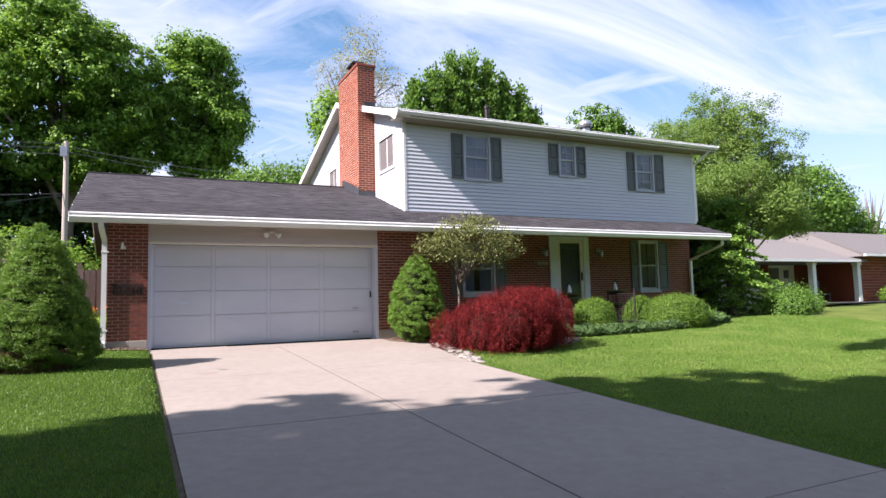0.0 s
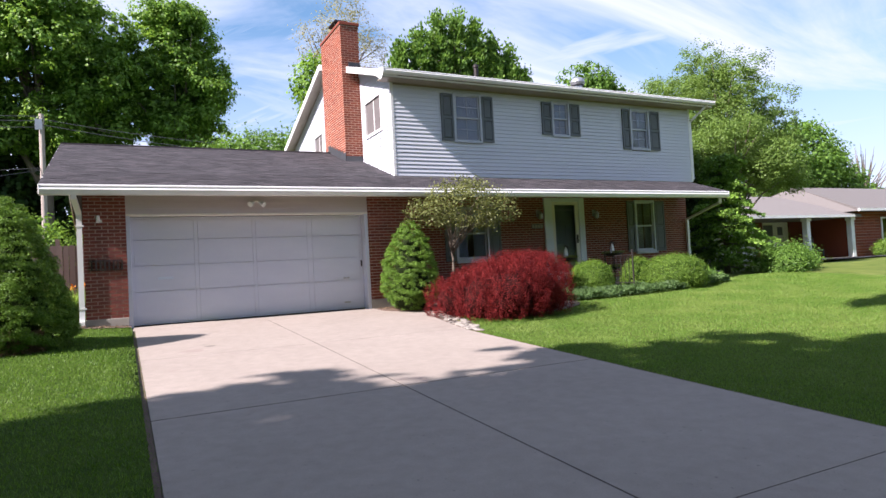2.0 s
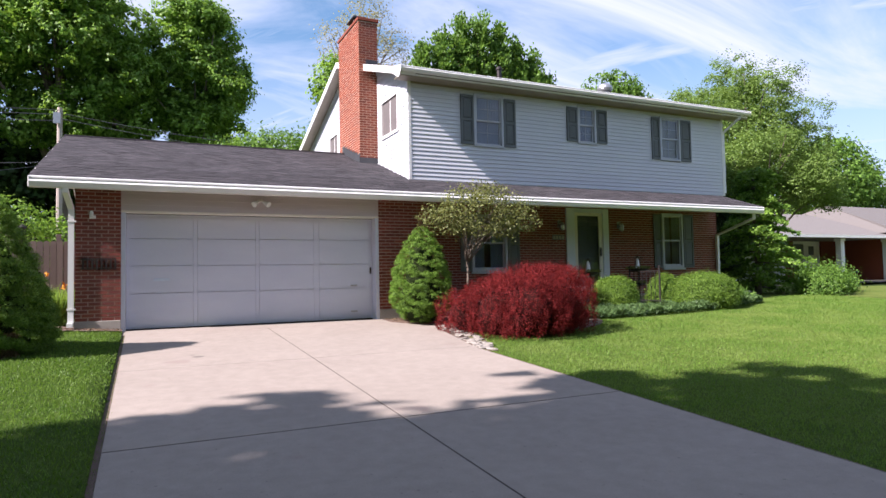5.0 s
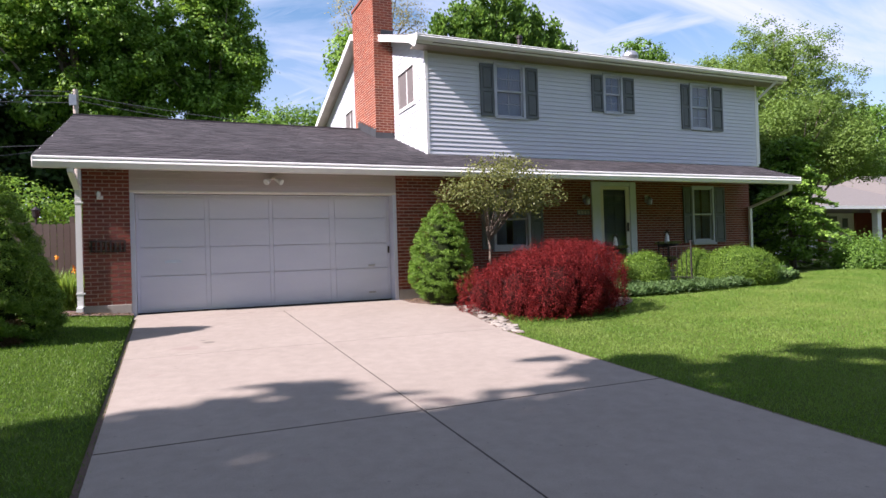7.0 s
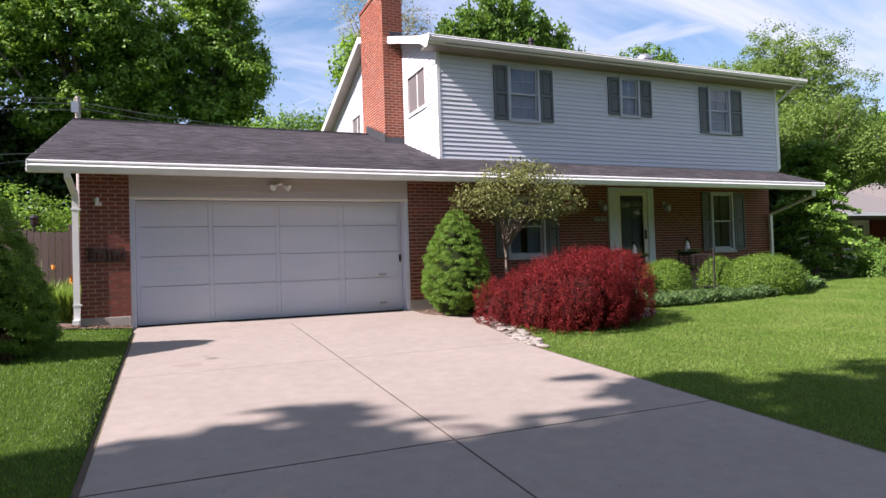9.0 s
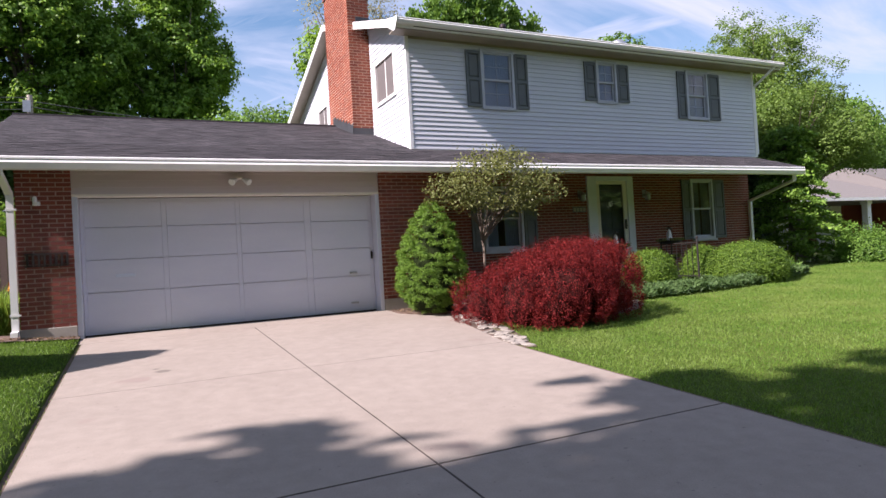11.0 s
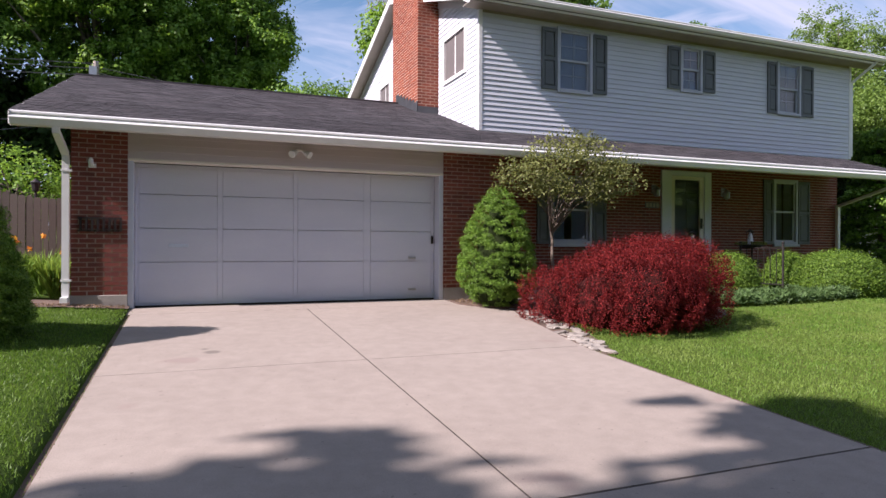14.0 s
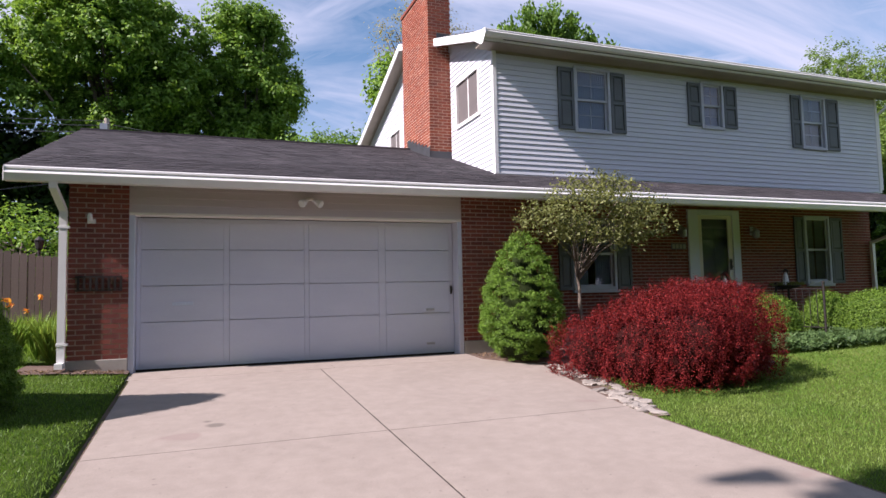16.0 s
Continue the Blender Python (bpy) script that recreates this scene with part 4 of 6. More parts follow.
def build_windows():
    fy = Y_UP - 0.012
    window_front(8.92, 9.68, 4.19, 5.44, fy)
    window_front(12.13, 12.66, 4.49, 5.45, fy)
    window_front(15.09, 15.78, 4.22, 5.42, fy)
    for x0, x1, z0, z1 in ((8.50, 8.86, 4.18, 5.43), (9.74, 10.09, 4.18, 5.43), (11.72, 12.07, 4.49, 5.43), (12.72, 13.08, 4.49, 5.43), (14.72, 15.03, 4.18, 5.42), (15.84, 16.25, 4.18, 5.42)):
        shutter(x0, x1, z0, z1, fy)
    for k, (x0, x1, z0, z1) in enumerate(((8.93, 9.27, 4.2, 5.45), (9.29, 9.67, 4.2, 5.45), (12.14, 12.39, 4.5, 5.45), (12.41, 12.65, 4.5, 5.45), (15.10, 15.42, 4.2, 5.43), (15.46, 15.77, 4.2, 5.43))):
        curtain(x0, x1, z0, z1, Y_UP + 0.095, k, k < 4)
    window_front(8.98, 9.92, 1.05, 2.42, 1.45, True, None)
    window_front(15.39, 16.11, 1.08, 2.60, 1.45, True, None)
    for x0, x1 in ((8.60, 8.92), (9.99, 10.34)):
        shutter(x0, x1, 1.0, 2.46, 1.45)
    for x0, x1 in ((15.0, 15.32), (16.18, 16.58)):
        shutter(x0, x1, 1.03, 2.62, 1.45)
    curtain(15.40, 15.74, 1.1, 2.6, 1.58, 6)
    curtain(15.86, 16.12, 1.1, 2.6, 1.58, 7)
    curtain(9.0, 9.36, 1.05, 2.42, 1.58, 8, True)
    curtain(9.54, 9.92, 1.05, 2.42, 1.58, 9, True)
    # sliding windows in the gable wall
    for y0, y1, z0, z1 in ((1.76, 2.92, 4.57, 5.50), (7.10, 8.06, 4.93, 5.62)):
        x = X_W - 0.012
        w = part("window", boxes((x - 0.03, x + 0.07, y0 - 0.05, y0 + 0.02, z0 - 0.05, z1 + 0.05), (x - 0.03, x + 0.07, y1 - 0.02, y1 + 0.05, z0 - 0.05, z1 + 0.05),
                                 (x - 0.03, x + 0.07, y0 + 0.02, y1 - 0.02, z1 - 0.02, z1 + 0.05), (x - 0.04, x + 0.07, y0 + 0.02, y1 - 0.02, z0 - 0.05, z0 + 0.02)), M_WHITE, HOUSE, "white framed sliding window with dark screens")
        ym = (y0 + y1) / 2
        part("meeting_rail", boxes((x + 0.01, x + 0.04, ym - 0.02, ym + 0.02, z0 + 0.02, z1 - 0.02)), M_WHITE, w)
        for a, b in ((y0 + 0.02, ym - 0.02), (ym + 0.02, y1 - 0.02)):
            part("insect_screen", boxes((x + 0.012, x + 0.016, a, b, z0 + 0.02, z1 - 0.02)), M_SCREEN, w, "dark mesh screen")
            part("pane", boxes((x + 0.04, x + 0.046, a, b, z0 + 0.02, z1 - 0.02)), M_GLASS, w)


build_windows()


def build_entry():
    y = 1.45
    e = part("entry_surround", boxes((11.85, 12.13, y - 0.045, y + 0.12, 0.30, 2.71), (13.10, 13.31, y - 0.045, y + 0.12, 0.30, 2.71), (12.13, 13.10, y - 0.045, y + 0.12, 2.60, 2.71), bevel=0.006), M_SURROUND, HOUSE, "blue-grey painted entry surround with flat pilasters")
    s = part("storm_door", boxes((12.135, 12.235, y - 0.02, y + 0.02, 0.32, 2.595), (12.975, 13.095, y - 0.02, y + 0.02, 0.32, 2.595), (12.235, 12.975, y - 0.02, y + 0.02, 2.51, 2.595), (12.235, 12.975, y - 0.02, y + 0.02, 0.32, 0.56)), M_TRIM, HOUSE, "cream full-view storm door")
    g = part("pane", boxes((12.232, 12.978, y - 0.004, y + 0.002, 0.555, 2.515)), M_GLASS, s)
    g.visible_shadow = False
    bm = bmesh.new()
    box(bm, 12.99, 13.05, y - 0.032, y - 0.02, 1.38, 1.62)
    tube(bm, [(13.02, y - 0.03, 1.44), (13.02, y - 0.075, 1.45), (12.95, y - 0.08, 1.45)], 0.012)
    tube(bm, [(13.02, y - 0.03, 1.56), (13.02, y - 0.05, 1.56)], 0.022)
    part("door_handle", bm, M_IRON, s, "dark lever handle with lock")
    d = part("entry_door", boxes((12.16, 13.07, y + 0.10, y + 0.145, 0.32, 2.58)), M_ENTRY, HOUSE, "dark panelled entry door")
    for zc, h in ((2.33, 0.24), (1.72, 0.7), (0.86, 0.7)):
        for xc in (12.40, 12.83):
            part("door_panel", boxes((xc - 0.16, xc + 0.16, y + 0.088, y + 0.105, zc - h / 2, zc + h / 2), bevel=0.008), M_ENTRY, d)
    # number plate with four plain marks
    n = part("number_plate", boxes((11.40, 11.80, y - 0.010, y - 0.002, 1.83, 1.96)), M_ENTRY, HOUSE)
    for k in range(4):
        part("plain_bar", boxes((11.425 + k * 0.095, 11.487 + k * 0.095, y - 0.022, y - 0.010, 1.85, 1.94)), M_NUM, n)
    for x in (11.63, 13.69):
        bm = bmesh.new()
        lathe(bm, [(0.05, 0), (0.055, 0.03), (0.03, 0.05)], (x, y - 0.04, 2.20), 10)
        box(bm, x - 0.05, x + 0.05, y - 0.015, y - 0.002, 2.16, 2.36)
        tube(bm, [(x, y - 0.01, 2.30), (x, y - 0.09, 2.34), (x, y - 0.13, 2.28)], 0.012, 6)
        lathe(bm, [(0.03, 0.0), (0.07, 0.03), (0.075, 0.15), (0.085, 0.16), (0.02, 0.23)], (x, y - 0.13, 2.08), 8)
        s2 = part("wall_sconce", bm, M_METAL, HOUSE, "aged metal wall lantern")


build_entry()


def build_garage_door():
    y = 0.25
    part("door_jamb", boxes((1.0, 1.075, 0.012, 0.32, -0.02, 2.16), bevel=0.004), M_DOORPAINT, HOUSE)
    part("door_jamb", boxes((5.845, 5.92, 0.012, 0.32, -0.02, 2.16), bevel=0.004), M_DOORPAINT, HOUSE)
    part("door_head_trim", boxes((1.0, 5.92, 0.002, 0.20, 2.16, 2.20), bevel=0.004), M_TRIM, HOUSE, "aged cream head trim")
    for k in range(4):
        bm = bmesh.new()
        z = 2.20 + k * 0.105
        prism(bm, [(0.030, z + 0.108), (0.07, z + 0.108), (0.07, z), (0.012, z)], "x", 1.0, 5.92)
        part("header_plank", bm, M_HEADER, HOUSE)
    part("header_backing", boxes((1.0, 5.92, 0.072, 0.20, 2.2, 2.61)), M_HEADER, HOUSE)
    d = part("garage_door", boxes((1.08, 5.84, y + 0.055, y + 0.07, 0.03, 2.155)), M_DOORPAINT, HOUSE, "wide white panelled overhead garage door")
    lines = (0.06, 0.675, 1.185, 1.695, 2.10)
    cols = ((1.13, 2.236), (2.314, 3.40), (3.47, 4.573), (4.685, 5.78))
    edges = [1.08] + [e for c in cols for e in c] + [5.84]
    for x0, x1 in zip(edges[::2], edges[1::2]):
        part("stile", boxes((x0 + 0.001, x1 - 0.001, y + 0.003, y + 0.054, 0.03, 2.155)), M_DOORPAINT, d)
    for x0, x1 in cols:
        part("rail", boxes((x0, x1, y + 0.003, y + 0.053, 2.102, 2.155)), M_DOORPAINT, d)
        part("rail", boxes((x0, x1, y + 0.003, y + 0.053, 0.03, 0.058)), M_DOORPAINT, d)
        for za, zb in zip(lines, lines[1:]):
            bm = boxes((x0 + 0.0025, x1 - 0.0025, y, y + 0.052, za + (0.009 if za > 0.1 else 0), zb))
            part("door_panel", bm, M_DOORPAINT, d)
    part("bottom_seal", boxes((1.08, 5.84, y - 0.004, y + 0.06, 0.002, 0.03)), M_IRON, d, "black rubber bottom seal")
    part("mail_plate", boxes((1.54, 1.82, y - 0.010, y - 0.001, 0.905, 0.955), bevel=0.003), M_PLASTIC, d, "pale plate on the door")
    bm = bmesh.new()
    box(bm, 5.785, 5.815, y - 0.02, y - 0.001, 0.98, 1.12)
    tube(bm, [(5.80, y - 0.01, 1.02), (5.80, y - 0.05, 1.03), (5.80, y - 0.05, 1.09)], 0.009, 6)
    part("lock_handle", bm, M_IRON, d, "black lock handle")
    for z in (0.72, 0.17):
        bm = bmesh.new()
        box(bm, 5.36, 5.50, y - 0.012, y - 0.001, z, z + 0.035)
        tube(bm, [(5.38, y - 0.006, z + 0.018), (5.38, y - 0.035, z + 0.018), (5.48, y - 0.035, z + 0.018), (5.48, y - 0.006, z + 0.018)], 0.008, 6)
        part("pull_handle", bm, M_METAL, d)
    # twin floodlights under the eave
    f = thing("floodlight", (3.45, -0.05, 2.46), "cream twin-headed floodlight under the garage eave", "floodlight")
    bm = bmesh.new()
    lathe(bm, [(0.055, 0), (0.06, 0.02), (0.05, 0.035)], (3.45, -0.06, 2.425), 12)
    part("mount", bm, M_TRIM, f)
    for sx in (-1, 1):
        bm = bmesh.new()
        a, b = Vector((3.45 + 0.03 * sx, -0.07, 2.43)), Vector((3.45 + 0.14 * sx, -0.16, 2.36))
        dvec = (b - a).normalized()
        tube(bm, [a, a + dvec * 0.05, a + dvec * 0.06, a + dvec * 0.15, a + dvec * 0.17], [0.02, 0.02, 0.035, 0.062, 0.055], 12)
        part("lamp_head", bm, M_BULB, f)
    # small white fitting and the iron rack on the brick pier
    s = thing("wall_sensor", (0.55, -0.02, 2.06), "small white sensor light on the brick pier", "sensor light")
    part("back_plate", boxes((0.50, 0.60, -0.025, -0.003, 2.03, 2.09), bevel=0.004), M_WHITE, s)
    bm = bmesh.new()
    lathe(bm, [(0.03, 0), (0.034, 0.03), (0.03, 0.09), (0.015, 0.11)], (0.535, -0.05, 2.06), 10)
    part("bulb", bm, M_BULB, s)
    r = thing("iron_rack", (0.63, -0.03, 1.15), "black wrought iron rack fixed to the brick pier", "wall rack")
    part("rail", boxes((0.37, 0.93, -0.03, -0.022, 1.305, 1.33)), M_IRON, r)
    part("rail", boxes((0.37, 0.93, -0.03, -0.022, 1.125, 1.145)), M_IRON, r)
    for k in range(8):
        x = 0.39 + k * 0.073
        part("picket", boxes((x, x + 0.028, -0.036, -0.004, 1.146, 1.304)), M_IRON, r)


build_garage_door()


# ---- plants ----
def leaf_mesh(name, pos, out, length, width, rng, fold=0.25, spread=0.9, face=0.0):
    """Leaves as small folded blades: pos (n, 3), out (n, 3) the way they lean, sizes per leaf."""
    n = len(pos)
    if face > 0:
        # the blades turn their faces outwards, as on a crown that reaches for the light
        r = out / (np.linalg.norm(out, axis=1, keepdims=True) + 1e-9) + face * rng.normal(size=(n, 3))
        d = np.cross(r, rng.normal(size=(n, 3)))
    else:
        d = out + spread * rng.normal(size=(n, 3))
        r = rng.normal(size=(n, 3))
    d /= np.linalg.norm(d, axis=1, keepdims=True) + 1e-9
    s = np.cross(d, r)
    s /= np.linalg.norm(s, axis=1, keepdims=True) + 1e-9
    u = np.cross(s, d)
    L = (length * rng.uniform(0.7, 1.3, n))[:, None]
    W = (width * rng.uniform(0.7, 1.3, n))[:, None]
    v = np.empty((n, 4, 3))
    v[:, 0] = pos - 0.45 * L * d
    v[:, 1] = pos + W * 0.5 * s + fold * W * u + 0.05 * L * d
    v[:, 2] = pos + 0.55 * L * d
    v[:, 3] = pos - W * 0.5 * s + fold * W * u + 0.05 * L * d
    me = bpy.data.meshes.new(name)
    me.vertices.add(4 * n)
    me.vertices.foreach_set("co", v.reshape(-1))
    me.loops.add(4 * n)
    me.loops.foreach_set("vertex_index", np.arange(4 * n, dtype=np.int32))
    me.polygons.add(n)
    me.polygons.foreach_set("loop_start", np.arange(0, 4 * n, 4, dtype=np.int32))
    me.update(calc_edges=True)
    return me


def in_blobs(blobs, n, rng, shell=0.55, clump=0.5, per=24):
    """Leaf places gathered in clumps through a set of ellipsoids (x, y, z, rx, ry, rz), with their outward ways."""
    vol = np.array([b[3] * b[4] * b[5] for b in blobs]) ** 0.75
    k = max(1, n // per)
    which = rng.choice(len(blobs), k, p=vol / vol.sum())
    B = np.array(blobs)[which]
    d = rng.normal(size=(k, 3))
    d /= np.linalg.norm(d, axis=1, keepdims=True)
    r = rng.uniform(shell, 1.0, k)[:, None] ** 0.6
    c = B[:, :3] + d * r * B[:, 3:]
    size = clump * rng.uniform(0.5, 1.3, k)
    off = rng.normal(size=(k * per, 3))
    pos = np.repeat(c, per, 0) + off * np.repeat(size, per)[:, None] * np.array([0.55, 0.55, 0.42])
    out = 0.6 * np.repeat(d, per, 0) + 0.7 * off / np.linalg.norm(off, axis=1, keepdims=True)
    return pos, out


def lobed(blobs, count, rng, size=0.40, out=0.66):
    """Break every large blob of a crown into smaller rounded lobes."""
    lobes = []
    for x, y, z, rx, ry, rz in blobs:
        for k in range(count):
            d = rng.normal(size=3)
            d /= np.linalg.norm(d)
            s, q = size * rng.uniform(0.7, 1.3), out * rng.uniform(0.75, 1.15)
            r = (rx * ry * rz) ** (1 / 3) * s
            lobes.append((x + d[0] * rx * q, y + d[1] * ry * q, z + d[2] * rz * q, r * 1.1, r * 1.1, r * 0.85))
        lobes.append((x, y, z, rx * 0.55, ry * 0.55, rz * 0.55))
    return lobes


def limbs(bm, base, height, radius, ends, rng, sides=8, fork=0.45):
    """A tapering trunk with limbs that bend out to the given ends."""
    base = Vector(base)
    top = base + Vector((rng.uniform(-0.3, 0.3), rng.uniform(-0.3, 0.3), height))
    n = 6
    pts = [base.lerp(top, k / n) + Vector((rng.uniform(-1, 1), rng.uniform(-1, 1), 0)) * radius * 0.5 * (0 < k < n) for k in range(n + 1)]
    tube(bm, [base + Vector((0, 0, -0.15))] + pts, [radius * 1.5] + [radius * (1 - 0.6 * k / n) for k in range(n + 1)], sides)
    for e in ends:
        e = Vector(e)
        t = rng.uniform(fork, 0.95)
        a = base.lerp(top, t)
        m1 = a.lerp(e, 0.4) + Vector((0, 0, 0.10 * (e - a).length))
        r0 = radius * (1 - 0.6 * t) * 0.65
        tube(bm, [a, m1, a.lerp(e, 0.75) + Vector((0, 0, 0.06 * (e - a).length)), e], [r0, r0 * 0.65, r0 * 0.4, r0 * 0.12], 6)


def tree(name, base, trunk_h, trunk_r, blobs, n, leaf, mat, label, category="tree", clump=0.6, shell=0.5, per=24, seed=1, spread=0.9, upward=0.35, aspect=0.6, n_limbs=14, group="", fork=0.45, face=0.45, bark=None, lobes=0):
    t = thing(name, base, label, category, group)
    rng, rr = np.random.default_rng(seed), random.Random(seed)
    bm = bmesh.new()
    ends = []
    for k in range(n_limbs):
        b = blobs[k % len(blobs)]
        d = Vector((rr.gauss(0, 1), rr.gauss(0, 1), rr.gauss(0.3, 0.8))).normalized()
        ends.append((b[0] + d.x * b[3] * 0.75, b[1] + d.y * b[4] * 0.75, b[2] + d.z * b[5] * 0.75))
    limbs(bm, base, trunk_h, trunk_r, ends, rr, fork=fork)
    part("trunk", bm, bark or M_BARK, t, "grey-brown bark")
    pos, out = in_blobs(lobed(blobs, lobes, rng) if lobes else blobs, n, rng, shell, clump, per)
    out = out * 0.7 + np.array([0, 0, upward])
    part("crown", leaf_mesh("crown", pos, out, leaf, leaf * aspect, rng, spread=spread, face=face), mat, t)
    return t


def lumpy(bm, c, r, seed, amount=0.10, freq=2.2, sub=3, floor=None):
    """A rounded body with an uneven surface, for the dark shade core of dense shrubs."""
    res = bmesh.ops.create_icosphere(bm, subdivisions=sub, radius=1.0)
    for v in res["verts"]:
        p = v.co.copy()
        k = 1 + amount * noise.noise(p * freq + Vector((seed, seed * 1.7, 0)))
        v.co = Vector((c[0] + p.x * r[0] * k, c[1] + p.y * r[1] * k, c[2] + p.z * r[2] * k))
        if floor is not None and v.co.z < floor:
            v.co.z = floor


def shrub(name, c, r, n, leaf, mat, label, seed=1, core=0.80, clump=0.10, rough=0.09, aspect=0.5, group="", category="shrub", spread=0.7, freq=2.6, upward=0.3, below=-0.75, inside=None, face=0.55):
    """A dense rounded shrub on the ground at c, with half-sizes r; the leaves sit in tufts over its surface."""
    t = thing(name, (c[0], c[1], c[2]), label, category, group)
    rng = np.random.default_rng(seed)
    cz = c[2] + r[2] * 0.62
    bm = bmesh.new()
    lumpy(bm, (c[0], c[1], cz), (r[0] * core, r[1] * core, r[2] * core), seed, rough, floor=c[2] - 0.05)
    part("shade_core", bm, inside or M_CORE, t, "solid dark core in place of the shade inside")
    per = 14
    k = n // per
    d = rng.normal(size=(k * 2, 3))
    d /= np.linalg.norm(d, axis=1, keepdims=True)
    d = d[d[:, 2] > below][:k]
    k = len(d)
    f = np.array([1 + rough * 1.6 * noise.noise(Vector(p) * freq + Vector((seed, seed * 1.7, 0))) + rough * 0.7 * noise.noise(Vector(p) * freq * 3.1) for p in d])
    rad = f * rng.uniform(0.86, 1.0, k)
    cen = np.array([c[0], c[1], cz]) + d * rad[:, None] * np.array(r)
    size = clump * rng.uniform(0.5, 1.4, k)
    pos = np.repeat(cen, per, 0) + rng.normal(size=(k * per, 3)) * np.repeat(size, per)[:, None]
    out = np.repeat(d, per, 0) + np.array([0, 0, upward])
    keep = pos[:, 2] > c[2] - 0.02
    part("foliage", leaf_mesh("foliage", pos[keep], out[keep], leaf, leaf * aspect, rng, spread=spread, face=face), mat, t)
    return t


def cone_spruce(name, c, outline, height, n, tuft, leaf, label, seed, skirt=0):
    """A dense conifer of overlapping tufted shelves; outline: (share of the height, radius) pairs from the ground up."""
    t = thing(name, c, label, "conifer", "cone-shaped spruces")
    rng = np.random.default_rng(seed)
    hs, rs = np.array(outline).T

    def prof(s):
        return np.interp(s, hs, rs)
    # a tapered dark body stands for the shade between the shelves
    bm = bmesh.new()
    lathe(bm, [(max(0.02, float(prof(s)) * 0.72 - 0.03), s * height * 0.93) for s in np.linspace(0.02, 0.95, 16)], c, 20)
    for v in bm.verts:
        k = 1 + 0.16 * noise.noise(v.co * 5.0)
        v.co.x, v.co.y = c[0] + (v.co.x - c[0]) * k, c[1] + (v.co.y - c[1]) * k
    part("shade_core", bm, M_CORE, t, "solid dark core in place of shade between branches")
    bm = bmesh.new()
    tube(bm, [(c[0], c[1], c[2] - 0.1), (c[0], c[1], c[2] + 0.4)], [0.09, 0.07], 8)
    part("trunk", bm, M_BARK, t)
    per = 96
    k = n // per
    # tufts spread evenly over the surface, in uneven shelves
    s = rng.uniform(0, 1, k * 6)
    s = s[rng.uniform(0, 1, k * 6) < (prof(s) / rs.max())][:k]
    k = len(s)
    th = rng.uniform(0, 2 * math.pi, k)
    s = np.clip(s + 0.020 * np.sin(th * 5 + s * 40), 0.0, 1)
    lump = np.array([noise.noise(Vector((math.cos(a) * 2.0, math.sin(a) * 2.0, q * height * 2.4 + seed))) + 0.7 * noise.noise(Vector((math.cos(a) * 5.5, math.sin(a) * 5.5, q * height * 7.0))) for a, q in zip(th, s)])
    rr = np.maximum(0.0, prof(s) * (0.95 + 0.13 * lump) - rng.uniform(0, 0.045, k))
    cen = np.stack([c[0] + rr * np.cos(th), c[1] + rr * np.sin(th), c[2] + 0.05 + s * (height - 0.08)], 1)
    radial = np.stack([np.cos(th), np.sin(th), np.zeros(k)], 1)
    side = np.stack([-np.sin(th), np.cos(th), np.zeros(k)], 1)
    up = np.array([0.0, 0.0, 1.0])
    # every tuft is a rounded pad that points out and up
    d = rng.normal(size=(k * per, 3))
    d /= np.linalg.norm(d, axis=1, keepdims=True)
    d[:, 2] = np.where(d[:, 2] < -0.25, -d[:, 2], d[:, 2])
    d[:, 0] = np.where(d[:, 0] < -0.4, -d[:, 0], d[:, 0])
    size = np.repeat(tuft * rng.uniform(0.65, 1.35, k), per) * rng.uniform(0.6, 1.0, k * per)
    R, S = np.repeat(radial, per, 0), np.repeat(side, per, 0)
    way = R * d[:, :1] * 1.1 + S * d[:, 1:2] + up * d[:, 2:] * 0.66 + 0.35 * (R * 0.6 + up * 0.5)
    pos = np.repeat(cen, per, 0) + way * size[:, None]
    nor = R * d[:, :1] + S * d[:, 1:2] + up * d[:, 2:] + 0.25 * up
    part("foliage", leaf_mesh("foliage", pos, nor, leaf, leaf * 0.17, rng, face=0.75), M_NEEDLE, t)
    if skirt:
        a = rng.uniform(math.pi * 0.95, math.pi * 1.75, skirt)
        q = rng.uniform(0, 1, skirt)
        rad = float(prof(0.03)) * (0.80 + 0.16 * rng.uniform(0, 1, skirt)) * (1 - 0.10 * q)
        pos = np.stack([c[0] + rad * np.cos(a), c[1] + rad * np.sin(a), c[2] - 0.05 + 0.36 * q], 1)
        part("dead_skirt", leaf_mesh("dead_skirt", pos, np.stack([np.cos(a), np.sin(a), 0 * a - 0.2], 1), 0.13, 0.012, rng, spread=0.8), M_DEADTWIG, t, "bare brown lower twigs")
    return t


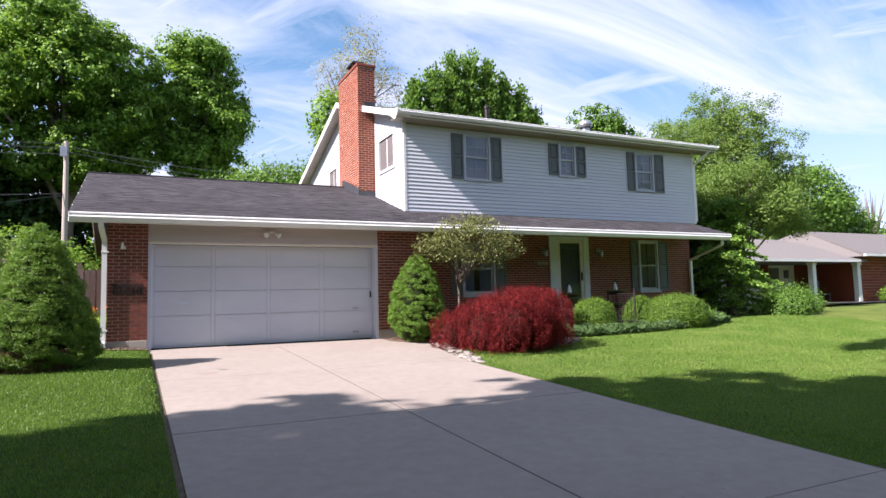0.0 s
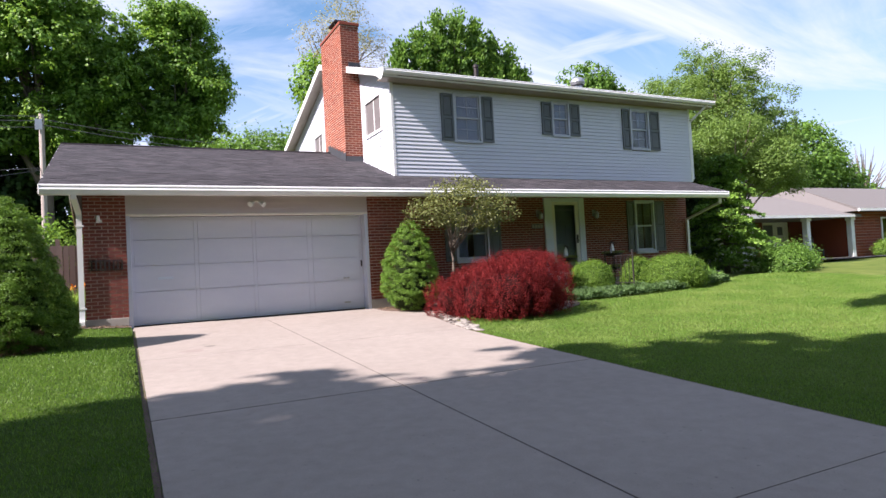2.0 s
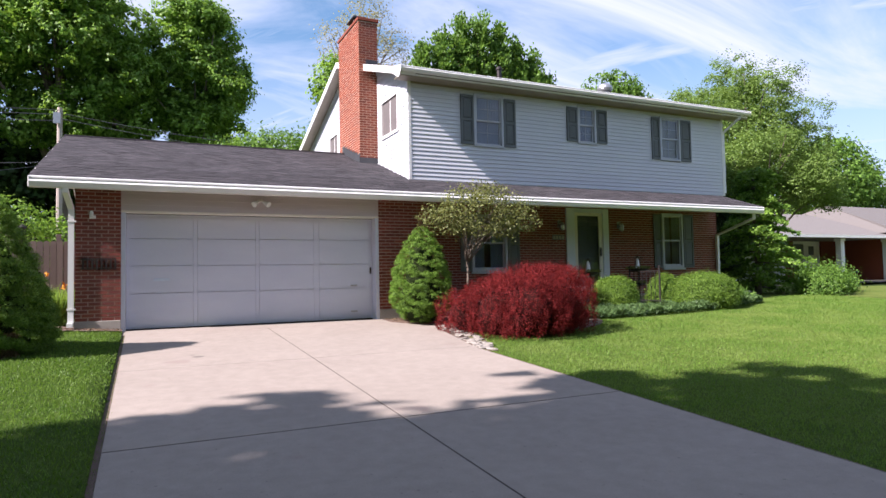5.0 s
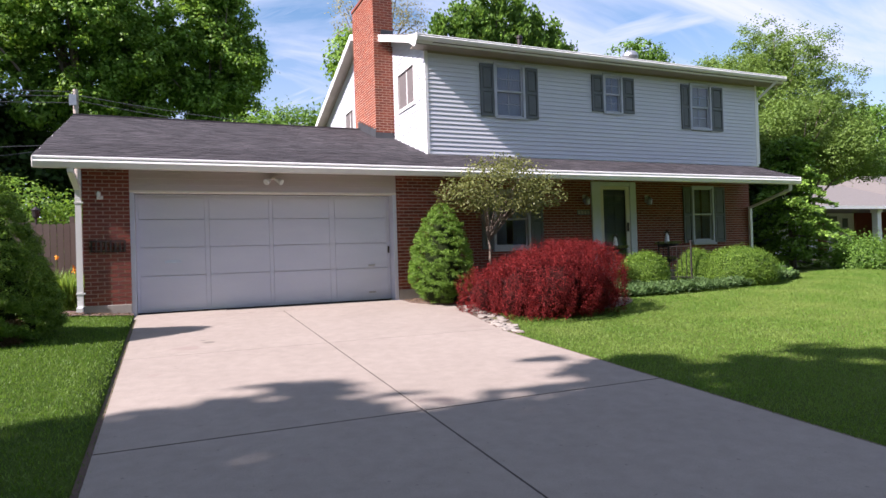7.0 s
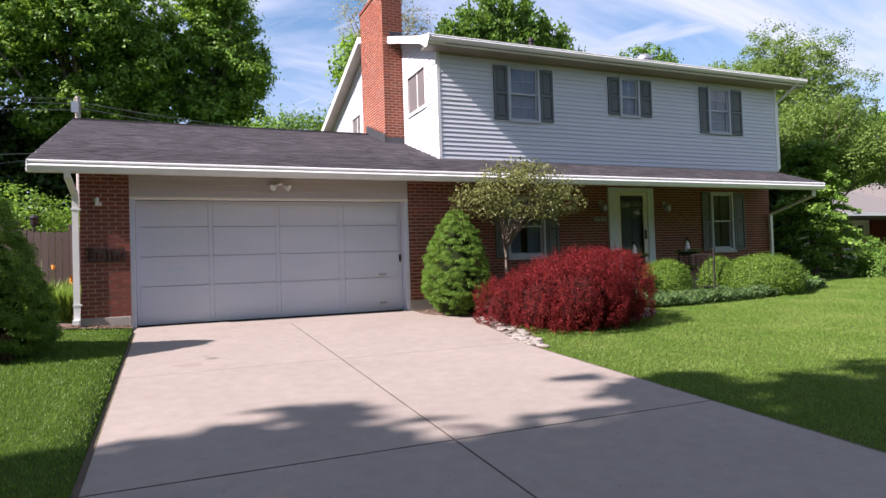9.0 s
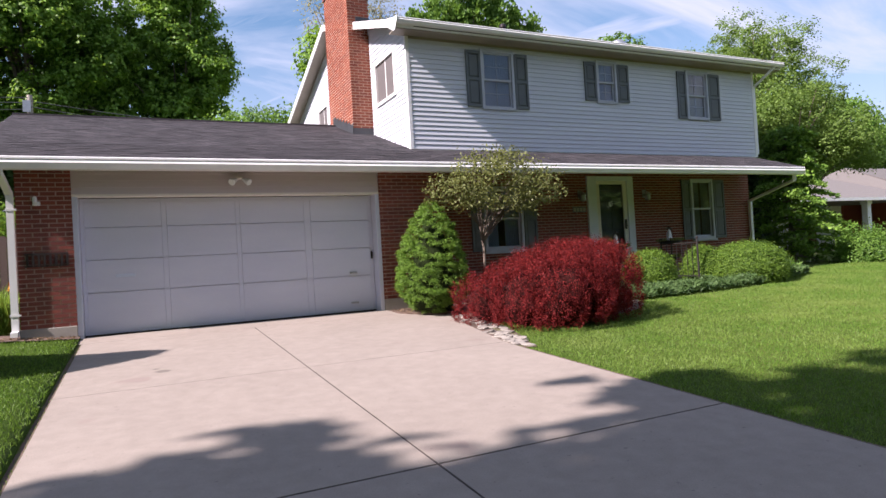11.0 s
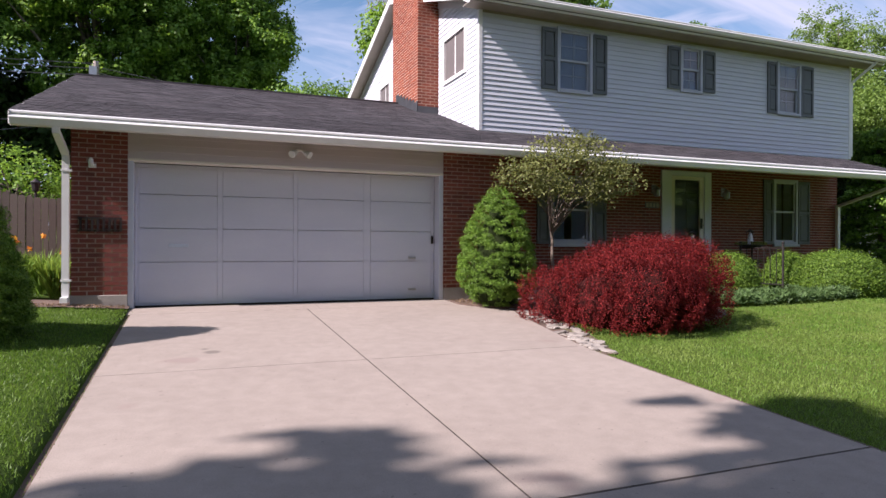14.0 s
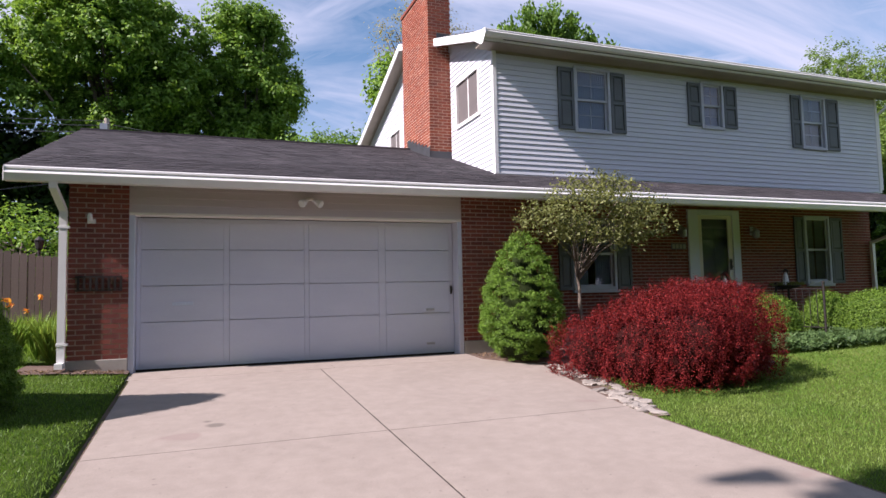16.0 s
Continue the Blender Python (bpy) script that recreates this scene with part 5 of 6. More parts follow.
def mound(name, blobs, ground, n, leaf, mat, inside, label, category, seed):
    """A wide, squarish bush of several merged domes, split into upright leafy columns with dark clefts."""
    t = thing(name, (blobs[1][0], blobs[1][1], ground), label, category)
    rng = np.random.default_rng(seed)
    bm = bmesh.new()
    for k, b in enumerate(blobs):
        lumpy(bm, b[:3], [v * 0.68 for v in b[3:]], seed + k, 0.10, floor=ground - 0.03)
    part("shade_core", bm, inside, t, "solid dark core in place of the shade inside")
    B = np.array(blobs)
    per = 16
    k = n // per
    which = rng.choice(len(B), k, p=(B[:, 3] * B[:, 5]) / (B[:, 3] * B[:, 5]).sum())
    d = rng.normal(size=(k, 3))
    d /= np.linalg.norm(d, axis=1, keepdims=True)
    boxy = (np.abs(d) ** 3).sum(1) ** (-1 / 3)
    p = B[which, :3] + d * boxy[:, None] * B[which, 3:]
    lump = np.array([0.8 * noise.noise(Vector((q[0] * 3.0, q[1] * 3.0, q[2] * 1.6 + seed))) + 1.3 * noise.noise(Vector((q[0] * 6.5, q[1] * 6.5, q[2] * 4.0))) for q in p])
    cleft = np.clip(lump, -0.85, 0.40)
    c = B[which, :3] + d * (boxy * (0.99 + 0.29 * cleft) * rng.uniform(0.95, 1.01, k))[:, None] * B[which, 3:]
    depth = np.min([np.linalg.norm((c - b[:3]) / b[3:], axis=1) + 10 * (which == i) for i, b in enumerate(B)], axis=0)
    keep = (depth > 0.76) & (c[:, 2] > ground + 0.05)
    c, d = c[keep], d[keep]
    k = len(c)
    # each shoot is a short upright spray of leaves
    way = d * 0.45 + np.array([0, 0, 1.0]) + rng.normal(size=(k, 3)) * 0.25
    way /= np.linalg.norm(way, axis=1, keepdims=True)
    s = np.tile(np.linspace(-0.5, 0.6, per), k)[:, None]
    long = rng.uniform(0.07, 0.17, (k, 1)) * (1 + 0.7 * (rng.uniform(0, 1, (k, 1)) > 0.93))
    pos = np.repeat(c, per, 0) + np.repeat(way * long, per, 0) * s + rng.normal(size=(k * per, 3)) * 0.016
    part("foliage", leaf_mesh("foliage", pos, np.repeat(d * 0.6 + way * 0.4, per, 0), leaf, leaf * 0.5, rng, spread=0.7, face=0.8), mat, t)
    return t


def build_near_plants():
    cone_spruce("cone_spruce", (6.46, -1.02, -0.06), [(0, 0.28), (0.07, 0.46), (0.18, 0.58), (0.40, 0.57), (0.60, 0.48), (0.78, 0.31), (0.90, 0.18), (0.97, 0.09), (1, 0.02)],
                1.96, 78000, 0.09, 0.042, "dense bright green dwarf spruce beside the garage door", 3)
    cone_spruce("cone_spruce", (-0.58, -2.35, -0.06), [(0, 0.68), (0.06, 0.80), (0.22, 0.76), (0.42, 0.64), (0.62, 0.46), (0.82, 0.27), (0.93, 0.15), (0.98, 0.06), (1, 0.02)],
                2.25, 132000, 0.105, 0.046, "large dense green cone-shaped spruce on the lawn", 5, 2600)
    mound("barberry_bush", [(6.80, -2.38, 0.16, 0.50, 0.52, 0.44), (7.12, -3.00, 0.20, 0.60, 0.68, 0.58), (7.42, -3.40, 0.24, 0.62, 0.62, 0.62), (7.95, -2.80, 0.34, 0.80, 0.80, 0.66), (8.14, -3.15, 0.32, 0.66, 0.60, 0.63), (8.54, -2.55, 0.40, 0.66, 0.66, 0.60)],
          -0.19, 205000, 0.023, M_RED, M_CORE_RED, "broad dark red barberry bush beside the driveway", "bush", 7)
    g = "clipped boxwoods by the porch"
    shrub("boxwood", (11.72, -0.66, -0.03), (0.52, 0.52, 0.51), 42000, 0.034, M_BOX, "round clipped light green boxwood by the porch", 11, 0.86, 0.045, 0.05, group=g)
    shrub("boxwood", (13.46, -0.52, -0.02), (0.44, 0.44, 0.515), 32000, 0.034, M_BOX, "round clipped light green boxwood by the porch", 12, 0.86, 0.045, 0.05, group=g)
    shrub("boxwood", (14.12, -1.14, -0.04), (0.83, 0.83, 0.555), 62000, 0.034, M_BOX, "large clipped light green boxwood mound", 13, 0.86, 0.045, 0.05, group=g)
    # small ornamental tree in front of the porch window
    tree("ornamental_tree", (7.74, -0.72, -0.04), 1.62, 0.040,
         [(7.88, -1.05, 2.34, 1.15, 0.55, 0.48), (7.02, -1.0, 2.12, 0.66, 0.45, 0.34), (8.72, -1.05, 2.14, 0.64, 0.5, 0.36), (7.85, -1.0, 2.66, 0.80, 0.42, 0.24), (7.45, -1.1, 1.88, 0.60, 0.4, 0.20), (8.30, -1.1, 1.84, 0.55, 0.4, 0.20)],
         5600, 0.062, M_DOGWOOD, "small ornamental tree with sparse grey-green leaves", clump=0.135, shell=0.15, per=9, seed=31, aspect=0.5, n_limbs=24, fork=0.72, bark=M_BARK, face=0.8)
    # juniper ground cover
    j = thing("juniper_groundcover", (12.8, -1.2, -0.05), "low spreading grey-green juniper in front of the boxwoods", "ground cover", kind="stuff")
    rng = np.random.default_rng(17)
    n = 26000
    x = rng.uniform(9.6, 16.4, n)
    mid = -1.35 + 0.12 * (x - 12)
    half = 0.75 * np.sqrt(np.clip(1 - ((x - 13.0) / 3.5) ** 2, 0.02, 1))
    y = mid + half * rng.uniform(-1, 1, n)
    clear = ~((x > 12.05) & (x < 12.98) & (y > -1.22))
    x, y = x[clear], y[clear]
    n = len(x)
    lumps = np.array([0.5 + 0.5 * noise.noise(Vector((a * 2.2, b * 2.2, 0))) for a, b in zip(x, y)])
    z = np.array([ground_z(a, b) for a, b in zip(x, y)]) + (0.05 + 0.24 * lumps) * rng.uniform(0.3, 1, n)
    part("foliage", leaf_mesh("foliage", np.stack([x, y, z], 1), np.tile([0.1, -0.4, 0.5], (n, 1)), 0.10, 0.028, rng), M_JUNIPER, j)
    # pale iris-like clump and low shrubs at the house end
    shrub("yellow_green_clump", (15.75, -0.75, 0.03), (0.36, 0.36, 0.15), 2600, 0.13, M_LIME, "low pale green leafy clump", 19, 0.6, 0.08, 0.1, 0.2, spread=0.5, upward=0.9, face=0)
    shrub("low_shrub", (20.4, 0.0, 0.12), (0.75, 0.7, 0.5), 9000, 0.08, M_LIME, "low loose green shrub on the lawn", 20, 0.6, 0.14, 0.2, 0.4, upward=0.6)
    shrub("low_shrub", (21.9, 0.6, 0.14), (0.6, 0.6, 0.42), 7000, 0.08, M_LIME, "low loose green shrub on the lawn", 22, 0.6, 0.14, 0.2, 0.4, upward=0.6)
    # layered conifer at the house end
    h = thing("hemlock", (19.7, 1.7, 0.14), "layered green hemlock at the end of the house", "conifer")
    rng, rr = np.random.default_rng(23), random.Random(23)
    bm = bmesh.new()
    P, O = [], []
    limbs(bm, (19.7, 1.7, 0.14), 3.9, 0.11, [], rr)
    for k in range(64):
        s = (k + 0.5) / 64
        z = 0.35 + s * 3.9
        a = k * 2.4 + rr.uniform(-0.3, 0.3)
        L = (2.0 - 1.35 * s) * rr.uniform(0.75, 1.1)
        tip = Vector((19.7 + L * math.cos(a), 1.7 + L * math.sin(a), z - 0.22 * L + rr.uniform(-0.1, 0.1)))
        st = Vector((19.7, 1.7, z))
        tube(bm, [st, st.lerp(tip, 0.5) + Vector((0, 0, 0.1)), tip], [0.03, 0.018, 0.006], 5, cap=False)
        m = 260
        u = rng.uniform(0.15, 1.0, m)
        side = rng.normal(size=m) * 0.26 * (1.15 - u) * 1.3
        px = st.x + (tip.x - st.x) * u - math.sin(a) * side
        py = st.y + (tip.y - st.y) * u + math.cos(a) * side
        pz = st.z + (tip.z - st.z) * u + 0.1 * np.sin(u * math.pi) + rng.normal(size=m) * 0.035 - 0.10 * np.abs(side)
        P.append(np.stack([px, py, pz], 1))
        O.append(np.tile([math.cos(a), math.sin(a), -0.15], (m, 1)))
    part("trunk", bm, M_BARK, h)
    part("foliage", leaf_mesh("foliage", np.concatenate(P), np.concatenate(O), 0.15, 0.06, rng, spread=0.6), M_DARKNEEDLE, h)
    tree("shade_dark_evergreen", (19.1, 4.3, 0.13), 2.6, 0.09, [(18.9, 4.2, 1.4, 1.3, 1.1, 1.5), (19.0, 4.4, 3.0, 1.1, 0.9, 1.4), (18.35, 4.6, 2.0, 0.75, 0.7, 2.0), (20.6, 4.2, 1.1, 1.1, 0.9, 1.1), (20.7, 4.4, 2.9, 0.9, 0.8, 1.3), (21.6, 4.4, 2.6, 0.9, 0.8, 1.4)],
         38000, 0.13, M_THICKET, "dense evergreen behind the hemlock, shade put into its dark leaves", "conifer", clump=0.20, shell=0.15, per=20, seed=25)
    # daylilies at the garage corner
    for q, (x, y) in enumerate(((-0.05, 0.9), (-0.35, 1.5), (0.0, 1.9), (-0.6, 0.8))):
        d = thing("daylily", (x, y, ground_z(x, y)), "clump of green strap leaves with orange flowers", "flower", "daylilies by the garage")
        rng = np.random.default_rng(40 + q)
        n = 300
        base = np.array([x, y, ground_z(x, y) + 0.28])
        a = rng.uniform(0, 2 * math.pi, n)
        out = np.stack([0.55 * np.cos(a), 0.55 * np.sin(a), np.full(n, 1.0)], 1)
        pos = base + np.stack([0.16 * np.cos(a), 0.16 * np.sin(a), rng.uniform(-0.1, 0.12, n)], 1) * rng.uniform(0.3, 1.3, (n, 1))
        part("leaves", leaf_mesh("leaves", pos, out, 0.60, 0.03, rng, spread=0.18), M_DAYLILY, d)
        bm = bmesh.new()
        heads = []
        for k in range(2):
            aa = rng.uniform(0, 6.28)
            tip = Vector((x + 0.2 * math.cos(aa), y + 0.2 * math.sin(aa), ground_z(x, y) + rng.uniform(0.7, 0.95)))
            tube(bm, [(x, y, ground_z(x, y)), (x + 0.05 * math.cos(aa), y + 0.05 * math.sin(aa), ground_z(x, y) + 0.45), tip], [0.006, 0.005, 0.004], 5)
            heads.append(tip)
        part("stem", bm, M_DAYLILY, d)
        pp = np.repeat(np.array([list(t) for t in heads]), 7, 0) + rng.normal(size=(14, 3)) * 0.02
        part("flower_heads", leaf_mesh("flower_heads", pp, np.tile([0, 0, 0.6], (14, 1)), 0.10, 0.035, rng), M_PETAL, d, "orange petals", "stuff")
    # loose shrub before the fence
    tree("leafy_shrub", (-2.7, 3.0, ground_z(-2.7, 3.0)), 1.2, 0.035, [(-2.75, 3.0, 1.95, 0.55, 0.55, 0.50), (-2.35, 3.0, 1.5, 0.65, 0.6, 0.70), (-3.0, 2.9, 1.25, 0.50, 0.5, 0.50), (-3.35, 2.9, 1.55, 0.25, 0.3, 0.16), (-2.7, 2.8, 0.75, 0.60, 0.5, 0.35), (-2.0, 2.9, 2.3, 0.30, 0.3, 0.22)],
         2700, 0.15, M_PALE, "loose broad-leaved shrub in front of the fence", "shrub", clump=0.17, per=10, seed=51, face=0.7)


build_near_plants()


def build_trees():
    tree("maple_tree", (-3.0, 32.0, 0.4), 13.0, 0.45, [(-2.9, 31, 15.6, 4.3, 4.0, 4.9), (-6.6, 31, 14.6, 3.6, 3.6, 4.6), (-0.6, 31, 12.6, 3.2, 3.4, 3.6), (-4.5, 30, 18.6, 2.4, 2.4, 2.2), (-1.8, 30.5, 10.2, 4.4, 3.0, 1.9)],
         112000, 0.21, M_MAPLE, "tall dense green maple behind the garage", clump=0.40, shell=0.6, per=40, seed=61, lobes=16, face=0.35, aspect=0.8, n_limbs=30)
    tree("maple_tree", (4.6, 32.0, 0.4), 12.0, 0.35, [(4.6, 31, 16.6, 2.3, 2.6, 3.2), (6.0, 31, 13.6, 2.1, 2.4, 2.8), (3.2, 31, 13.2, 2.2, 2.4, 3.0), (5.0, 31, 10.6, 2.6, 2.4, 2.0)],
         62000, 0.21, M_MAPLE, "tall open green maple behind the garage", clump=0.40, shell=0.6, per=40, seed=60, lobes=16, face=0.35, aspect=0.8, n_limbs=26)
    tree("maple_tree", (-15.5, 31.0, 0.5), 12.0, 0.45, [(-14.5, 31, 13.5, 5.2, 4.5, 5.6), (-19.5, 30, 12.0, 5.0, 4.0, 5.6), (-11.2, 30, 9.4, 3.6, 3.0, 4.2), (-15.5, 30, 17.4, 3.0, 3.0, 2.4)],
         80000, 0.24, M_MAPLE, "tall dense green maple behind the fence", clump=0.40, shell=0.6, per=40, seed=62, lobes=16, face=0.35, aspect=0.8, n_limbs=24)
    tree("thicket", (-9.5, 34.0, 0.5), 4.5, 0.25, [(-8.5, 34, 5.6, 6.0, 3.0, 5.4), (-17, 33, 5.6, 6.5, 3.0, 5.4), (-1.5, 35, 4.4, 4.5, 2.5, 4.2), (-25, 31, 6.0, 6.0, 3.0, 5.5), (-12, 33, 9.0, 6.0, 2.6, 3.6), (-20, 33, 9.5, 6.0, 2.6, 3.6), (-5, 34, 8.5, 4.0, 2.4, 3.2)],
         64000, 0.38, M_THICKET, "thicket behind the fence, its shade put into the leaf colour", clump=0.8, shell=0.3, per=30, seed=63, aspect=0.8)
    tree("thin_tree", (12.6, 21.0, 0.3), 12.5, 0.20, [(12.7, 21, 15.6, 1.6, 1.5, 2.6), (11.2, 21, 13.8, 1.3, 1.2, 1.6), (14.2, 21, 13.6, 1.5, 1.4, 2.2), (12.5, 21, 11.4, 2.1, 1.8, 1.8)],
         6800, 0.12, M_THIN, "tall thin tree in sparse bronze-green leaf", clump=0.42, shell=0.2, per=14, seed=64, n_limbs=34)
    tree("green_tree", (10.4, 19.5, 0.3), 9.0, 0.18, [(10.6, 19.5, 10.8, 1.2, 1.2, 2.0), (14.6, 19.0, 10.3, 1.8, 1.6, 1.6)], 6000, 0.24, M_MAPLE, "green tree behind the chimney", clump=0.45, per=16, seed=65)
    up = [(18.0 + 1.12 * dx, 16.8, z + 0.9, 0.52, 0.7, h * 1.15) for dx, z, h in ((-3.2, 10.0, 1.9), (-2.2, 10.7, 2.1), (-1.2, 11.3, 2.4), (-0.2, 11.6, 2.5), (0.8, 11.3, 2.3), (1.8, 10.9, 2.1), (2.8, 10.3, 2.0), (3.7, 9.4, 1.8), (0, 8.6, 1.6))]
    tree("upright_tree", (17.4, 16.8, 0.3), 10.0, 0.25, up, 40000, 0.2, M_LIME, "bright green tree with upright leafy shoots behind the house", clump=0.3, shell=0.3, per=24, seed=66, upward=1.1, spread=0.6, n_limbs=20, face=0)
    tree("thin_tree", (20.5, 23.0, 0.3), 11.0, 0.18, [(20.6, 23, 14.2, 1.4, 1.3, 1.5), (22.0, 23, 13.6, 1.1, 1.0, 1.3)], 5500, 0.15, M_THIN, "thin tree in bronze young leaf behind the house", clump=0.4, shell=0.2, per=14, seed=67, n_limbs=22)
    tree("green_tree", (27.2, 17.0, 0.3), 9.0, 0.2, [(26.8, 17, 10.8, 2.6, 2.2, 1.9), (29.6, 17, 9.6, 2.2, 2.0, 2.0), (24.6, 17.5, 9.6, 1.6, 1.6, 1.8)], 22000, 0.2, M_LIME, "rounded green tree behind the house", clump=0.36, per=30, seed=68, lobes=12)
    tree("feathery_tree", (38.0, 16.5, 0.3), 8.0, 0.3, [(36.8, 16.5, 11.2, 4.2, 4.0, 3.6), (41.0, 16.5, 9.8, 3.4, 3.2, 3.8), (33.0, 16.5, 9.4, 3.0, 3.0, 3.4), (38.5, 16, 6.4, 4.4, 3.4, 3.0)],
         84000, 0.155, M_OLIVE, "broad feathery light green tree beyond the house", clump=0.42, shell=0.5, per=40, seed=69, lobes=14, n_limbs=22, upward=0.7)
    tree("green_tree", (50.0, 19.0, 0.3), 6.0, 0.3, [(50, 19, 7.6, 3.6, 3.4, 3.6), (53.5, 19, 5.6, 3.0, 3.0, 3.0)], 26000, 0.27, M_LIME, "rounded bright green tree behind the brick ranch", clump=0.6, per=20, seed=70)
    tree("locust_tree", (22.6, 3.4, 0.15), 3.8, 0.11, [(22.0, 3.2, 4.9, 2.1, 1.9, 1.15), (23.9, 3.0, 4.3, 1.8, 1.6, 1.0), (20.6, 3.6, 4.4, 1.5, 1.5, 1.2), (22.6, 3.2, 5.6, 1.5, 1.3, 0.7), (25.0, 2.9, 3.7, 1.2, 1.0, 0.6)],
         34000, 0.088, M_OLIVE, "open olive-green tree beside the hemlock", clump=0.26, shell=0.3, per=20, seed=71, lobes=8, n_limbs=26)
    tree("green_tree", (6.6, 14.5, 0.4), 4.5, 0.16, [(6.4, 14.5, 5.6, 2.4, 2.0, 1.6), (9.2, 15, 6.2, 2.0, 1.8, 1.6), (4.2, 14.5, 5.0, 1.8, 1.6, 1.3)], 26000, 0.15, M_LIME, "light green tree behind the garage ridge", clump=0.45, per=18, seed=72)
    tree("garden_shrub", (-2.3, 9.0, 0.5), 2.0, 0.08, [(-2.3, 9.0, 2.5, 1.5, 1.2, 0.95), (-0.9, 9.2, 1.95, 1.0, 1.0, 0.85), (-4.2, 9.4, 2.3, 1.4, 1.1, 0.9)], 7000, 0.11, M_MAPLE, "loose green shrub behind the fence", "shrub", clump=0.3, per=16, seed=73)
    # bare tree and dark spire far off
    t = thing("bare_tree", (68, 24, 0.3), "bare grey tree far beyond the brick ranch", "tree")
    bm = bmesh.new()
    rr = random.Random(80)
    limbs(bm, (68, 24, 0.3), 6.5, 0.22, [(68 + rr.uniform(-3.4, 3.4), 24 + rr.uniform(-3, 3), rr.uniform(6.0, 11.0)) for k in range(46)], rr, fork=0.3)
    part("trunk", bm, M_BARK, t)
    tree("spire_conifer", (66, 22, 0.3), 5.0, 0.15, [(66, 22, 2.6, 1.5, 1.5, 2.2), (66, 22, 5.0, 0.8, 0.8, 1.9)], 4000, 0.3, M_NEEDLE, "narrow dark conifer far off", "conifer", clump=0.4, per=16, seed=81)
    # street trees near the camera, whose shade falls over the drive and lawn
    for q, (x, y, z, r, h) in enumerate(((-6.0, -15.02, 10.0, 6.3, 4.9), (-14.0, -15.2, 9.5, 6.5, 5.2), (-1.2, -17.3, 15.5, 7.6, 5.0))):
        tree("street_tree", (x, y - 2.0, ground_z(x, y)), z, 0.38, [(x, y, z, r, r, h), (x - 2.5, y - 2, z - 1.5, r * 0.7, r * 0.7, h * 0.7), (x + 2.2, y - 1.5, z + 1.0, r * 0.75, r * 0.75, h * 0.8), (x, y + 2.3, z + 0.5, r * 0.52, r * 0.50, h * 0.66), (x - 4.7, y + 3.66, z, 3.1, 2.8, 2.6)],
             38000, 0.55, M_MAPLE, "tall leafy street tree shading the driveway", lobes=14, clump=0.38, shell=0.1, per=20, seed=90 + q, aspect=0.8, group="street trees")


build_trees()


def build_sky_blockers():
    """Tall unseen trees added across the street to close the sky behind the camera."""
    # the last two, out of view westward, are added to shade the thicket
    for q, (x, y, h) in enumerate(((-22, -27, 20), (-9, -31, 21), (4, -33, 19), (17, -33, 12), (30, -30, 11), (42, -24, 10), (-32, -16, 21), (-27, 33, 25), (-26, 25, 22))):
        tree("blocker_tree", (x, y, -0.7), h * 0.6, 0.4, [(x, y, h * 0.6, 6.5, 5.5, h * 0.38), (x - 3, y, h * 0.38, 5.0, 4.5, h * 0.25), (x + 3, y + 1, h * 0.42, 5.0, 4.5, h * 0.28)],
             13000, 0.80, M_TALL, "unseen tall green tree added to block sky and sun", clump=1.1, shell=0.3, per=20, seed=120 + q, aspect=0.8, group="trees across the street")


build_sky_blockers()


def build_far_woods():
    """Low woods that close the horizon all round."""
    rng = np.random.default_rng(200)
    n = 30000
    a = rng.uniform(0, 2 * math.pi, n)
    r = rng.uniform(95, 125, n)
    top = 7 + 4 * np.sin(a * 9) + 3 * np.sin(a * 23 + 1)
    pos = np.stack([5 + r * np.cos(a), r * np.sin(a), rng.uniform(0, 1, n) * top], 1)
    ob = part("far_woods", leaf_mesh("far_woods", pos, np.tile([0, 0, 0.5], (n, 1)), 2.2, 1.8, rng), M_MAPLE, None)
    tagged(ob, "distant green woods closing the horizon", "woods", kind="stuff")


build_far_woods()


